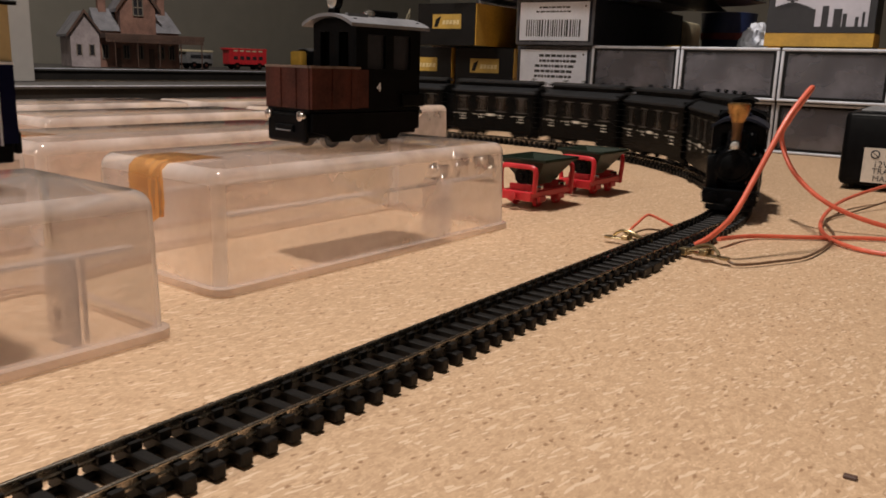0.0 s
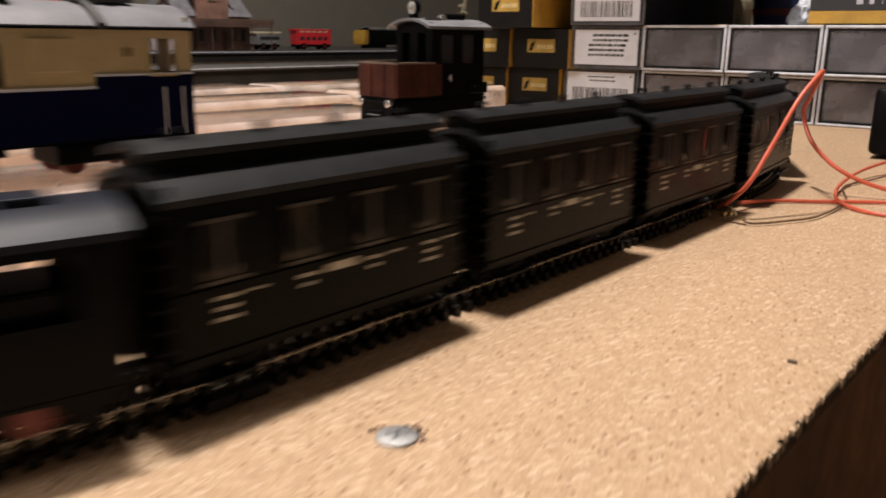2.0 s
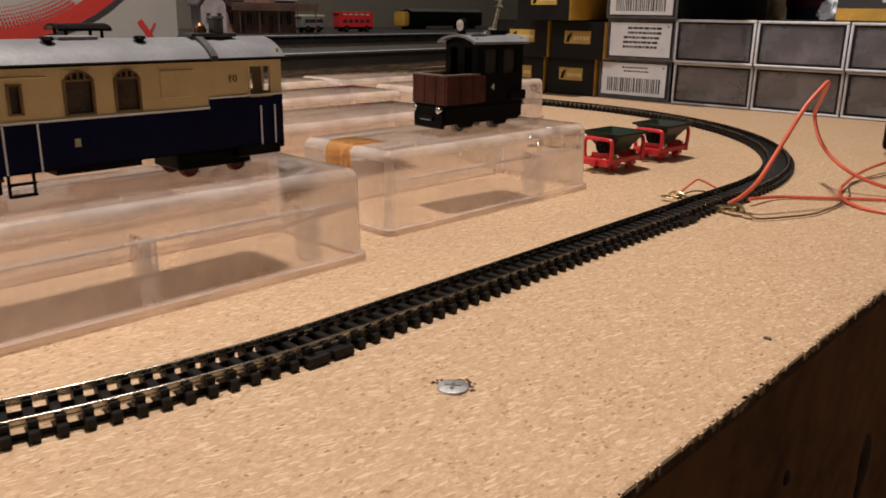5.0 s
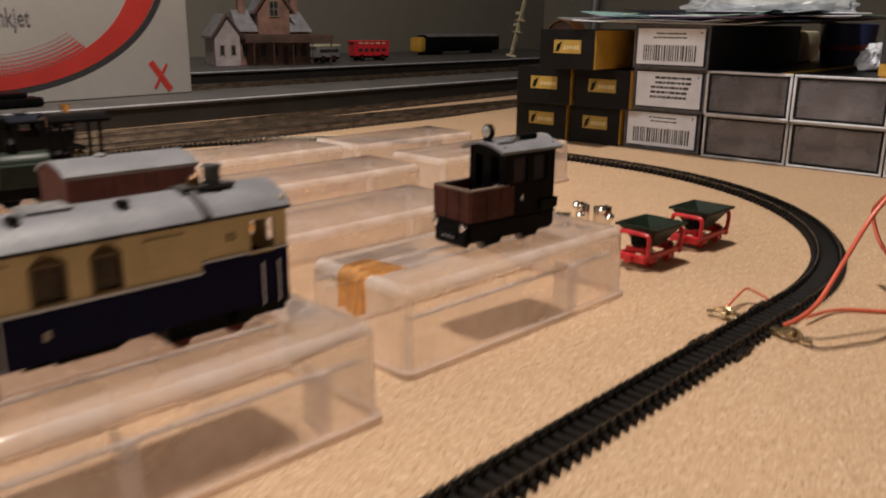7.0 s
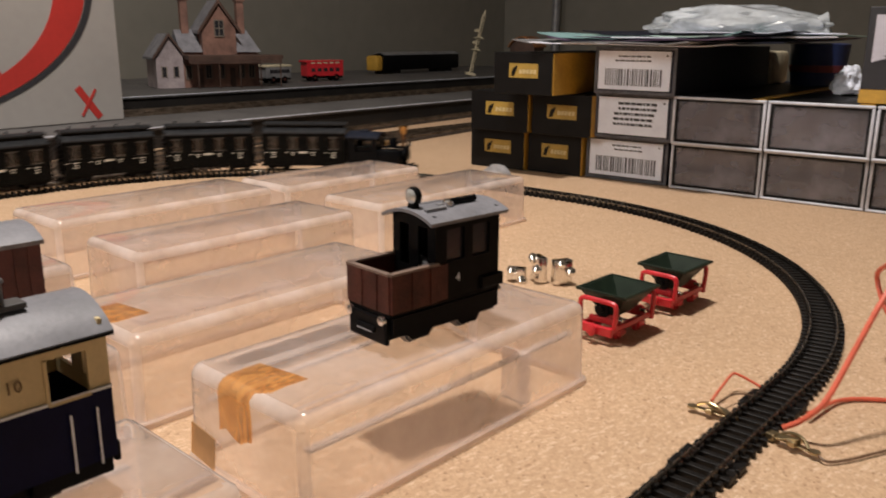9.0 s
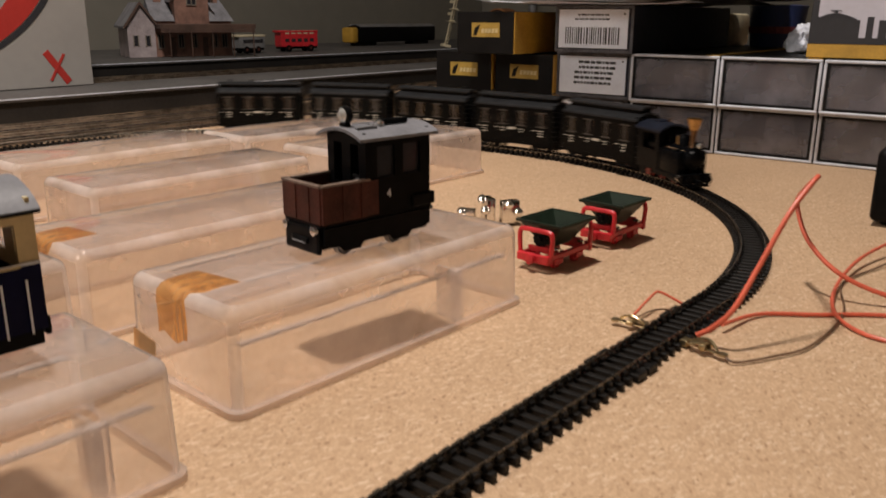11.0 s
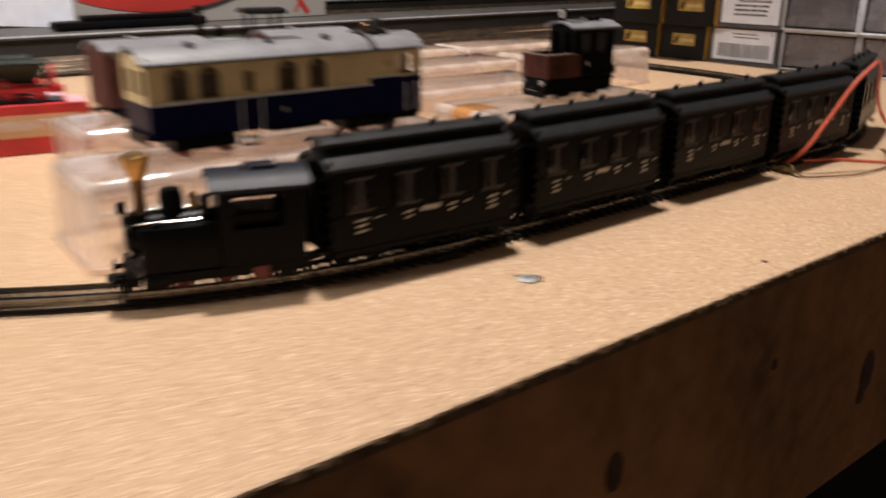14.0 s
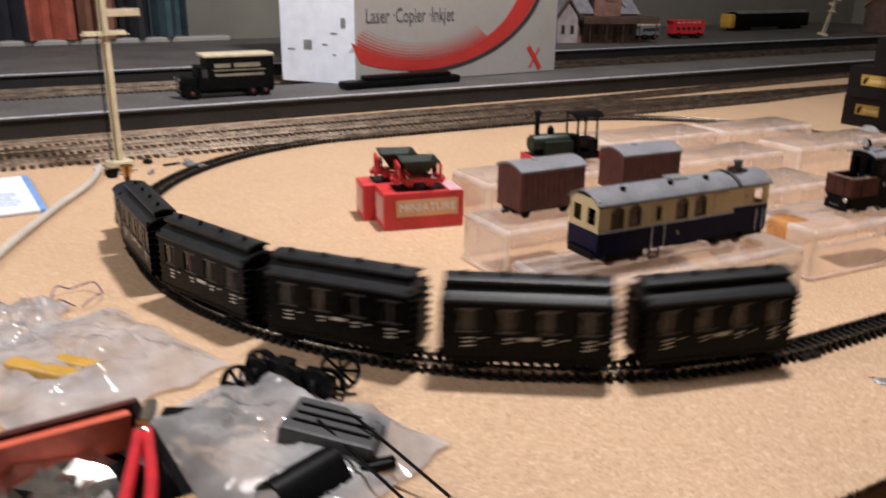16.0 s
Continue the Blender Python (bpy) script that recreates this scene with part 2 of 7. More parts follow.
M_INNER = mat("drawer_inner_grey", (0.27, 0.262, 0.27), 0.6, 0, 0.3, 25, 0.1)
M_FOAM = mat("pale_foam", (0.55, 0.50, 0.47), 0.8, 0, 0.2, 40, 0.3)
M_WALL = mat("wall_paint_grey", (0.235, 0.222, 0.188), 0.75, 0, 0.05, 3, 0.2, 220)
M_BOUNCE = mat("bounce_wall_paint", (0.36, 0.335, 0.295), 0.75, 0, 0.05, 3, 0.2, 220)
M_CEIL = mat("ceiling_white", (0.78, 0.77, 0.74), 0.8, 0, 0.04, 4)
M_FLOOR = mat("floor_dark", (0.07, 0.055, 0.045), 0.7, 0, 0.2, 8, 0.3)
M_PLAT = mat("platform_grey", (0.105, 0.10, 0.097), 0.65, 0, 0.15, 20, 0.2)
M_PLATSIDE = mat("platform_face", (0.014, 0.012, 0.011), 0.6, 0, 0.25, 30, 0.3)
# white greyed down, so the dim light at the back is in the colour
M_PAPER = mat("carton_dimmed_white", (0.35, 0.332, 0.315), 0.5, 0, 0.04, 10)
M_CARTRED = mat("carton_red", (0.46, 0.035, 0.028), 0.5, 0, 0.06, 20)
M_BRICK = mat("pink_brick", (0.27, 0.145, 0.11), 0.7, 0, 0.2, 60, 0.3)
M_PALEBRICK = mat("pale_render", (0.41, 0.35, 0.36), 0.7, 0, 0.15, 50, 0.2)
M_SLATE = mat("slate", (0.27, 0.27, 0.30), 0.6, 0, 0.2, 50, 0.3)
M_BROWN = mat("canopy_brown", (0.10, 0.055, 0.040), 0.6, 0, 0.2, 60)
M_GLASS = mat("dark_pane", (0.03, 0.03, 0.035), 0.15, 0, 0.1, 60)
M_IVORY = mat("ivory_plastic", (0.68, 0.60, 0.42), 0.45, 0, 0.12, 80, 0.1)
M_TIN = mat("sheet_grey", (0.30, 0.30, 0.31), 0.4, 0.3, 0.2, 60)
M_LENS = mat("headlamp_lens", (0.75, 0.75, 0.72), 0.12, 0.6, 0.1, 200)
M_BLUEEDGE = mat("blue_print", (0.20, 0.36, 0.72), 0.5, 0, 0.1, 60)
M_CABLE = mat("cable_offwhite", (0.58, 0.54, 0.48), 0.45, 0, 0.1, 40)
M_WOOD = mat("strip_wood", (0.42, 0.27, 0.13), 0.55, 0, 0.2, 40, 0.2)
M_TEAL = mat("teal_paper", (0.25, 0.42, 0.42), 0.5, 0, 0.15, 30)
M_SILH = mat("skyline_print", (0.02, 0.02, 0.025), 0.5, 0, 0.1, 30)
M_LILAC = mat("pale_lilac_print", (0.55, 0.54, 0.62), 0.45, 0, 0.06, 30)

# ---- mesh helpers ----


def part(name, bm, material, parent=None, label="", m=None, smooth=False):
    me = bpy.data.meshes.new(name)
    bm.normal_update()
    bm.to_mesh(me)
    bm.free()
    me.materials.append(material)
    if smooth:
        for p in me.polygons:
            p.use_smooth = True
        me.set_sharp_from_angle(angle=radians(35))
    ob = new(name, me)
    if parent is not None:
        ob.parent = parent
    if m is not None:
        ob.matrix_basis = m
    if label:
        ob["label"] = label
    return ob


def thing(name, m, label, category, group="", kind=""):
    ob = new(name)
    ob.empty_display_size = 0.01
    ob.matrix_basis = m
    return tagged(ob, label, category, group, kind)


def B(*boxes, bevel=0.0, seg=2, bm=None):
    """Boxes given as (x0, x1, y0, y1, z0, z1), edges rounded by bevel."""
    bm = bm or bmesh.new()
    for x0, x1, y0, y1, z0, z1 in boxes:
        r = bmesh.ops.create_cube(bm, size=1.0, matrix=Matrix.Translation(((x0 + x1) / 2, (y0 + y1) / 2, (z0 + z1) / 2)) @ Matrix.Diagonal((x1 - x0, y1 - y0, z1 - z0, 1)))
        if bevel:
            es = {e for v in r["verts"] for e in v.link_edges}
            bmesh.ops.bevel(bm, geom=list(es), offset=bevel, segments=seg, affect="EDGES", profile=0.5)
    return bm


def C(p0, p1, r, r1=None, n=16, bm=None):
    """A cylinder or cone from p0 to p1."""
    bm = bm or bmesh.new()
    p0, p1 = Vector(p0), Vector(p1)
    d = p1 - p0
    m = Matrix.Translation((p0 + p1) / 2) @ d.to_track_quat("Z", "Y").to_matrix().to_4x4()
    bmesh.ops.create_cone(bm, cap_ends=True, segments=n, radius1=r, radius2=r if r1 is None else r1, depth=d.length, matrix=m)
    return bm


def lathe(profile, n=20, at=(0, 0, 0), bm=None, axis=None):
    """Turned shape from (radius, height) pairs about z."""
    bm = bm or bmesh.new()
    m = Matrix.Translation(at) @ (axis or Matrix.Identity(4))
    rings = []
    for r, z in profile:
        rings.append([bm.verts.new(m @ Vector((r * math.cos(2 * math.pi * i / n), r * math.sin(2 * math.pi * i / n), z))) for i in range(n)])
    for a, b in zip(rings, rings[1:]):
        for i in range(n):
            bm.faces.new((a[i], a[(i + 1) % n], b[(i + 1) % n], b[i]))
    bm.faces.new(rings[0][::-1])
    bm.faces.new(rings[-1])
    return bm


def prism(outline, y0, y1, bm=None):
    """An outline of (x, z) drawn out along y."""
    bm = bm or bmesh.new()
    a = [bm.verts.new((x, y0, z)) for x, z in outline]
    b = [bm.verts.new((x, y1, z)) for x, z in outline]
    k = len(outline)
    for i in range(k):
        bm.faces.new((a[i], a[(i + 1) % k], b[(i + 1) % k], b[i]))
    bm.faces.new(a[::-1])
    bm.faces.new(b)
    bmesh.ops.recalc_face_normals(bm, faces=bm.faces[:])
    return bm


def tube(points, r, n=8, bm=None):
    """A round wire through the points, smoothed by a Catmull-Rom curve."""
    bm = bm or bmesh.new()
    p = [Vector(q) for q in points]
    p = [p[0] * 2 - p[1]] + p + [p[-1] * 2 - p[-2]]
    path = []
    for i in range(1, len(p) - 2):
        for k in range(8):
            u = k / 8
            path.append(0.5 * (2 * p[i] + (p[i + 1] - p[i - 1]) * u + (2 * p[i - 1] - 5 * p[i] + 4 * p[i + 1] - p[i + 2]) * u * u + (3 * p[i] - p[i - 1] - 3 * p[i + 1] + p[i + 2]) * u ** 3))
    path.append(p[-2])
    rings = []
    side = Vector((0.3, 0.5, 0.81))
    for i, q in enumerate(path):
        d = (path[min(i + 1, len(path) - 1)] - path[max(i - 1, 0)]).normalized()
        a = d.cross(side).normalized()
        c = a.cross(d)
        side = c
        rings.append([bm.verts.new(q + r * (math.cos(2 * math.pi * k / n) * a + math.sin(2 * math.pi * k / n) * c)) for k in range(n)])
    for a, b in zip(rings, rings[1:]):
        for k in range(n):
            bm.faces.new((a[k], a[(k + 1) % n], b[(k + 1) % n], b[k]))
    bm.faces.new(rings[0][::-1])
    bm.faces.new(rings[-1])
    bmesh.ops.recalc_face_normals(bm, faces=bm.faces[:])
    return bm


def wall_with_holes(width, height, thick, holes, bm=None):
    """An upright sheet in x and z, thick along y from 0, with square holes (x0, x1, z0, z1)."""
    bm = bm or bmesh.new()
    xs = sorted({0, width, *[h[0] for h in holes], *[h[1] for h in holes]})
    zs = sorted({0, height, *[h[2] for h in holes], *[h[3] for h in holes]})
    for i in range(len(xs) - 1):
        for j in range(len(zs) - 1):
            cx, cz = (xs[i] + xs[i + 1]) / 2, (zs[j] + zs[j + 1]) / 2
            if not any(h[0] < cx < h[1] and h[2] < cz < h[3] for h in holes):
                B((xs[i], xs[i + 1], 0, thick, zs[j], zs[j + 1]), bm=bm)
    bmesh.ops.remove_doubles(bm, verts=bm.verts[:], dist=1e-6)
    bm.verts.index_update()
    seen = {}
    for f in bm.faces:
        seen.setdefault(tuple(sorted(v.index for v in f.verts)), []).append(f)
    doubled = [f for fs in seen.values() if len(fs) > 1 for f in fs]
    bmesh.ops.delete(bm, geom=doubled, context="FACES_ONLY")
    bmesh.ops.recalc_face_normals(bm, faces=bm.faces[:])
    return bm


def text(name, body, size, material, parent, m, label="", depth=0.00008, align="CENTER"):
    cu = bpy.data.curves.new(name, "FONT")
    cu.body, cu.size, cu.extrude, cu.align_x, cu.align_y = body, size, depth, align, "CENTER"
    cu.resolution_u = 2
    ob = bpy.data.objects.new(name, cu)
    me = bpy.data.meshes.new_from_object(ob)
    bpy.data.objects.remove(ob)
    me.materials.clear()
    me.materials.append(material)
    ob = new(name, me)
    ob.parent, ob.matrix_basis = parent, m
    if label:
        ob["label"] = label
    return ob


# ---- the oval of narrow-gauge track ----
TILT = -2.030
OVAL = pose(-0.3069, 0.2292, 0, 0, 0, TILT)
WIDE, TOP, LOW, R_TOP, R_LOW = 0.2678, 0.3286, 0.3754, 0.2290, 0.2487
SIDE = TOP - R_TOP + LOW - R_LOW
PIECES = [(SIDE, 0), (math.pi * R_LOW / 2, R_LOW), (2 * (WIDE - R_LOW), 0), (math.pi * R_LOW / 2, R_LOW), (SIDE, 0), (math.pi * R_TOP / 2, R_TOP), (2 * (WIDE - R_TOP), 0), (math.pi * R_TOP / 2, R_TOP)]
ROUND = sum(p[0] for p in PIECES)


def oval(s, off=0.0):
    """Place and heading s metres along the oval, off metres to its outside."""
    s %= ROUND
    x, y, h = WIDE, TOP - R_TOP, -math.pi / 2
    for length, r in PIECES:
        u = min(s, length)
        if not r:
            x, y = x + u * math.cos(h), y + u * math.sin(h)
        else:
            cx, cy = x + r * math.sin(h), y - r * math.cos(h)
            h -= u / r
            x, y = cx - r * math.sin(h), cy + r * math.cos(h)
        s -= length
        if s <= 0:
            break
    p = OVAL @ Vector((x - off * math.sin(h), y + off * math.cos(h), 0))
    return p.x, p.y, h + radians(TILT)


# ---- the room and the baseboard ----
def board():
    slope = 0.0445
    bm = bmesh.new()
    pts = [(0.0333 - 1.2 * slope, -1.2), (0.0333 + 2.1 * slope, 2.1), (-1.43, 2.1), (-1.43, -1.2)]
    top = [bm.verts.new((x, y, 0)) for x, y in pts]
    low = [bm.verts.new((x, y, -0.0035)) for x, y in pts]
    bm.faces.new(top)
    bm.faces.new(low[::-1])
    for i in range(4):
        bm.faces.new((low[i], low[(i + 1) % 4], top[(i + 1) % 4], top[i]))
    bmesh.ops.recalc_face_normals(bm, faces=bm.faces[:])
    es = [e for e in bm.edges if all(v.co.x > -0.5 and v.co.z > -0.001 for v in e.verts)]
    bmesh.ops.bevel(bm, geom=es, offset=0.0008, segments=2, affect="EDGES", profile=0.5)
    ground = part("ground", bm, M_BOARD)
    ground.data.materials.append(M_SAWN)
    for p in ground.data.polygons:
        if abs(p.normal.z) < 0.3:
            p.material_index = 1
    tagged(ground, "pale chipboard baseboard with sawn edge and dark specks", "baseboard", kind="structure")
    # sawn edge: torn fibres along the top arris
    bm = bmesh.new()
    for i in range(420):
        y = random.uniform(-0.28, 0.75)
        x = 0.0333 + slope * y
        B((-0.0004, random.uniform(0.0001, 0.0006), 0, random.uniform(0.0006, 0.0025), -random.uniform(0.0004, 0.0022), 0.0001), bm=bm)
        bmesh.ops.translate(bm, verts=bm.verts[-8:], vec=(x, y, 0))
    tagged(part("sawn_fibres", bm, M_BOARD), "torn wood fibres along the sawn chipboard edge", "fibres", kind="stuff")
    t = thing("frame_timber", pose(0.0333 - 0.0004, 0, -0.0037, 0, 0, -2.55), "dark knotty timber rail under the baseboard edge", "timber rail", kind="structure")
    part("plank", B((-0.022, 0.0, -1.15, 1.6, -0.102, 0.0), bevel=0.0006), M_TIMBER, t)
    for y, z, r in ((0.080, -0.0385, 0.0045), (0.234, -0.057, 0.0065), (0.232, -0.066, 0.0035), (0.16, -0.030, 0.0015)):
        part("knot", lathe([(r, 0), (r * 0.9, 0.0006), (r * 0.4, 0.0009)], 14, bm=None, axis=Matrix.Rotation(radians(90), 4, "Y") @ Matrix.Diagonal((1.5, 0.8, 1, 1))), M_KNOT, t, m=pose(0.0, y, z))


board()


def room():
    x0, x1, y0, y1, z0, z1 = -1.47, 0.95, -1.3, 2.22, -0.75, 1.65
    tagged(part("floor", B((x0, x1, y0, y1, z0 - 0.05, z0)), M_FLOOR), "dark floor of the room", "floor", kind="structure")
    tagged(part("ceiling", B((x0, x1, y0, y1, z1, z1 + 0.05)), M_CEIL), "white painted ceiling", "ceiling", kind="structure")
    # unseen east and south walls are added, painted paler to bounce fill light
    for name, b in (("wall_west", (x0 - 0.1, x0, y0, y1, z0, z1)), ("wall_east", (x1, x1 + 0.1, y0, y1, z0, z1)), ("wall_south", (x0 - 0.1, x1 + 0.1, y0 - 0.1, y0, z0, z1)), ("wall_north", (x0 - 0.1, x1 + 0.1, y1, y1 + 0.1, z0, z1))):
        tagged(part(name, B(b), M_BOUNCE if name in ("wall_east", "wall_south") else M_WALL), "plain matt painted wall", "wall", kind="structure")
    p = thing("wall_pipe", pose(-1.25, 2.16, 0), "dark upright pipe beside the wall corner", "pipe")
    part("pipe", C((0, 0, -0.7), (0, 0, 1.6), 0.012), M_TIN, p, smooth=True)
    part("bracket", B((-0.02, 0.02, 0.0, 0.04, 0.5, 0.52), bevel=0.002), M_TIN, p)


room()


# ---- tracks ----
def track_strip(points, half, w, h, z0, bm):
    """A rail of width w and height h that follows the points (x, y, heading), half metres to one side."""
    prof = [(-w * 0.62, 0), (-w * 0.62, h * 0.2), (-w * 0.25, h * 0.32), (-w * 0.25, h * 0.68), (-w * 0.5, h * 0.78), (-w * 0.5, h * 0.87), (-w * 0.44, h * 0.94), (-w * 0.32, h * 0.98), (-w * 0.15, h), (w * 0.15, h), (w * 0.32, h * 0.98), (w * 0.44, h * 0.94), (w * 0.5, h * 0.87), (w * 0.5, h * 0.78), (w * 0.25, h * 0.68), (w * 0.25, h * 0.32), (w * 0.62, h * 0.2), (w * 0.62, 0)]
    rings = []
    for x, y, a in points:
        nx, ny = -math.sin(a), math.cos(a)
        rings.append([bm.verts.new((x + nx * (half + u), y + ny * (half + u), z0 + v)) for u, v in prof])
    for a, b in zip(rings, rings[1:]):
        for k in range(len(prof)):
            bm.faces.new((a[k], a[(k + 1) % len(prof)], b[(k + 1) % len(prof)], b[k]))
    return bm


def narrow_track():
    t = thing("narrow_gauge_track", pose(0, 0, 0), "oval of black-sleepered small gauge track on the chipboard", "model track")
    steps = 420
    pts = [oval(ROUND * i / steps) for i in range(steps + 1)]
    for side in (-1, 1):
        bm = track_strip(pts, side * 0.0048, 0.0007, 0.0017, 0.0027, bmesh.new())
        bmesh.ops.recalc_face_normals(bm, faces=bm.faces[:])
        part("rail", bm, M_RAIL, t, "worn nickel steel rail", smooth=True)
    pitch = 0.0045
    count = int(ROUND / pitch)
    me = bpy.data.meshes.new("sleeper")
    bm = B((-0.00098, 0.00098, -0.0077, 0.0077, 0, 0.0022), bevel=0.0002, seg=1)
    B((-0.0009, 0.0009, -0.0062, -0.0053, 0.0023, 0.0036), (-0.0009, 0.0009, 0.0053, 0.0062, 0.0023, 0.0036), (-0.0009, 0.0009, -0.0043, -0.0036, 0.0023, 0.0034), (-0.0009, 0.0009, 0.0036, 0.0043, 0.0023, 0.0034), bm=bm)
    bm.to_mesh(me)
    bm.free()
    me.materials.append(M_SLEEPER)
    rest = bmesh.new()
    for i in range(count):
        s = (i + 0.5) * ROUND / count
        x, y, a = oval(s)
        m = Matrix.Translation((x, y, 0.0002)) @ Matrix.Rotation(a, 4, "Z")
        if s < 0.60 or s > ROUND - 0.72:
            o = new("sleeper", me)
            o.parent, o.matrix_basis = t, m
        else:
            tmp = me.copy()
            tmp.transform(m)
            rest.from_mesh(tmp)
            bpy.data.meshes.remove(tmp)
    o = part("far_sleeper_run", rest, M_SLEEPER, t)
    o["kind"] = "stuff"
    # webs between the sleepers under each rail, and joint blocks with metal joiners
    bm = bmesh.new()
    for side in (-1, 1):
        track_strip(pts, side * 0.0048, 0.0007, 0.0010, 0.0003, bm)
    part("sleeper_web", bm, M_SLEEPER, t)
    for s in (0.017, 0.066, 0.237, 0.64, 1.29):
        x, y, a = oval(s)
        m = Matrix.Translation((x, y, 0)) @ Matrix.Rotation(a, 4, "Z")
        for side in (-1, 1):
            part("joint_block", B((-0.0062, -0.0006, side * 0.0072 - 0.0014, side * 0.0072 + 0.0014, 0.0003, 0.0024), (0.0006, 0.0062, side * 0.0072 - 0.0014, side * 0.0072 + 0.0014, 0.0003, 0.0024), bevel=0.0002), M_SLEEPER, t, m=m)
            part("rail_joiner", B((-0.004, 0.004, side * 0.0048 - 0.0011, side * 0.0048 + 0.0011, 0.0023, 0.0034), bevel=0.0002), M_SILVER, t, "bright metal rail joiner", m=m)


narrow_track()


def wide_track(name, line, label, bed=0.0, shiny=M_RAILBACK):
    """A double-rail track of the larger gauge along a polyline of (x, y)."""
    t = thing(name, pose(0, 0, bed), label, "model track", group="larger gauge tracks")
    if bed:
        x = sum(p[0] for p in line) / len(line)
        part("track_bed", B((x - 0.0195, x + 0.0195, line[0][1], line[-1][1], -bed, 0.0)), M_PLAT, t, "grey raised track bed")
    pts = []
    for (ax, ay), (bx, by) in zip(line, line[1:]):
        n = max(2, int(math.hypot(bx - ax, by - ay) / 0.05))
        for i in range(n):
            u = i / n
            pts.append((ax + (bx - ax) * u, ay + (by - ay) * u))
    pts.append(line[-1])
    heads = [math.atan2(pts[min(i + 1, len(pts) - 1)][1] - pts[max(i - 1, 0)][1], pts[min(i + 1, len(pts) - 1)][0] - pts[max(i - 1, 0)][0]) for i in range(len(pts))]
    full = [(p[0], p[1], h) for p, h in zip(pts, heads)]
    for side in (-1, 1):
        bm = track_strip(full, side * 0.0085, 0.0010, 0.0026, 0.0024, bmesh.new())
        bmesh.ops.recalc_face_normals(bm, faces=bm.faces[:])
        part("rail", bm, shiny, t)
    verts, faces = [], []
    for (ax, ay, a), (bx, by, _) in zip(full, full[1:]):
        d = math.hypot(bx - ax, by - ay)
        n = max(1, round(d / 0.0073))
        for i in range(n):
            u = (i + 0.5) / n
            x, y = ax + (bx - ax) * u, ay + (by - ay) * u
            ca, sa = math.cos(a), math.sin(a)
            k = len(verts)
            for z in (0.0002, 0.0024):
                for px, py in ((-0.0017, -0.0155), (0.0017, -0.0155), (0.0017, 0.0155), (-0.0017, 0.0155)):
                    verts.append((x + ca * px - sa * py, y + sa * px + ca * py, z))
            faces += [(k + 4, k + 5, k + 6, k + 7), (k, k + 1, k + 5, k + 4), (k + 1, k + 2, k + 6, k + 5), (k + 2, k + 3, k + 7, k + 6), (k + 3, k, k + 4, k + 7)]
    me = bpy.data.meshes.new("sleeper_run")
    me.from_pydata(verts, [], faces)
    me.materials.append(M_SLEEPERB)
    o = new("sleeper_run", me)
    o.parent = t
    o["kind"] = "stuff"


M_SLEEPERB = mat("weathered_sleeper", (0.060, 0.042, 0.030), 0.65, 0, 0.25, 200, 0.2)
for line in ([(-0.700, -1.1), (-0.685, -0.2), (-0.672, 0.5), (-0.70, 1.0), (-0.73, 1.6)],
             [(-0.660, -1.1), (-0.642, -0.2), (-0.625, 0.5), (-0.60, 1.0), (-0.56, 1.6)],
             [(-0.615, -1.1), (-0.598, -0.2), (-0.580, 0.4), (-0.575, 0.7), (-0.61, 1.1)],
             [(-0.895, -1.1), (-0.895, 0.0), (-0.895, 1.6)], [(-0.940, -1.1), (-0.940, 0.0), (-0.940, 1.6)]):
    wide_track("main_line_track", line, "brown-sleepered track with worn shiny rails beside the platform", 0.015 if line[0][0] < -0.8 else 0.0)


def platform(name, x0, x1, y0, y1, top, label):
    t = thing(name, pose(0, 0, 0), label, "model platform")
    part("platform_face", B((x0, x1, y0, y1, 0.0, top - 0.003), bevel=0.0005), M_PLATSIDE, t, "dark platform face")
    part("platform_top", B((x0 - 0.002, x1 + 0.003, y0, y1, top - 0.003, top), bevel=0.0006), M_PLAT, t, "grey paved platform top")
    part("white_edge", B((x1 + 0.0005, x1 + 0.0036, y0, y1, top - 0.0008, top + 0.0003)), M_RIM, t)


platform("station_platform", -0.835, -0.722, -1.15, 1.9, 0.022, "long grey model station platform with dark brick face")
platform("back_platform", -1.40, -0.975, -1.15, 2.0, 0.034, "wide grey rear platform with a dark face")


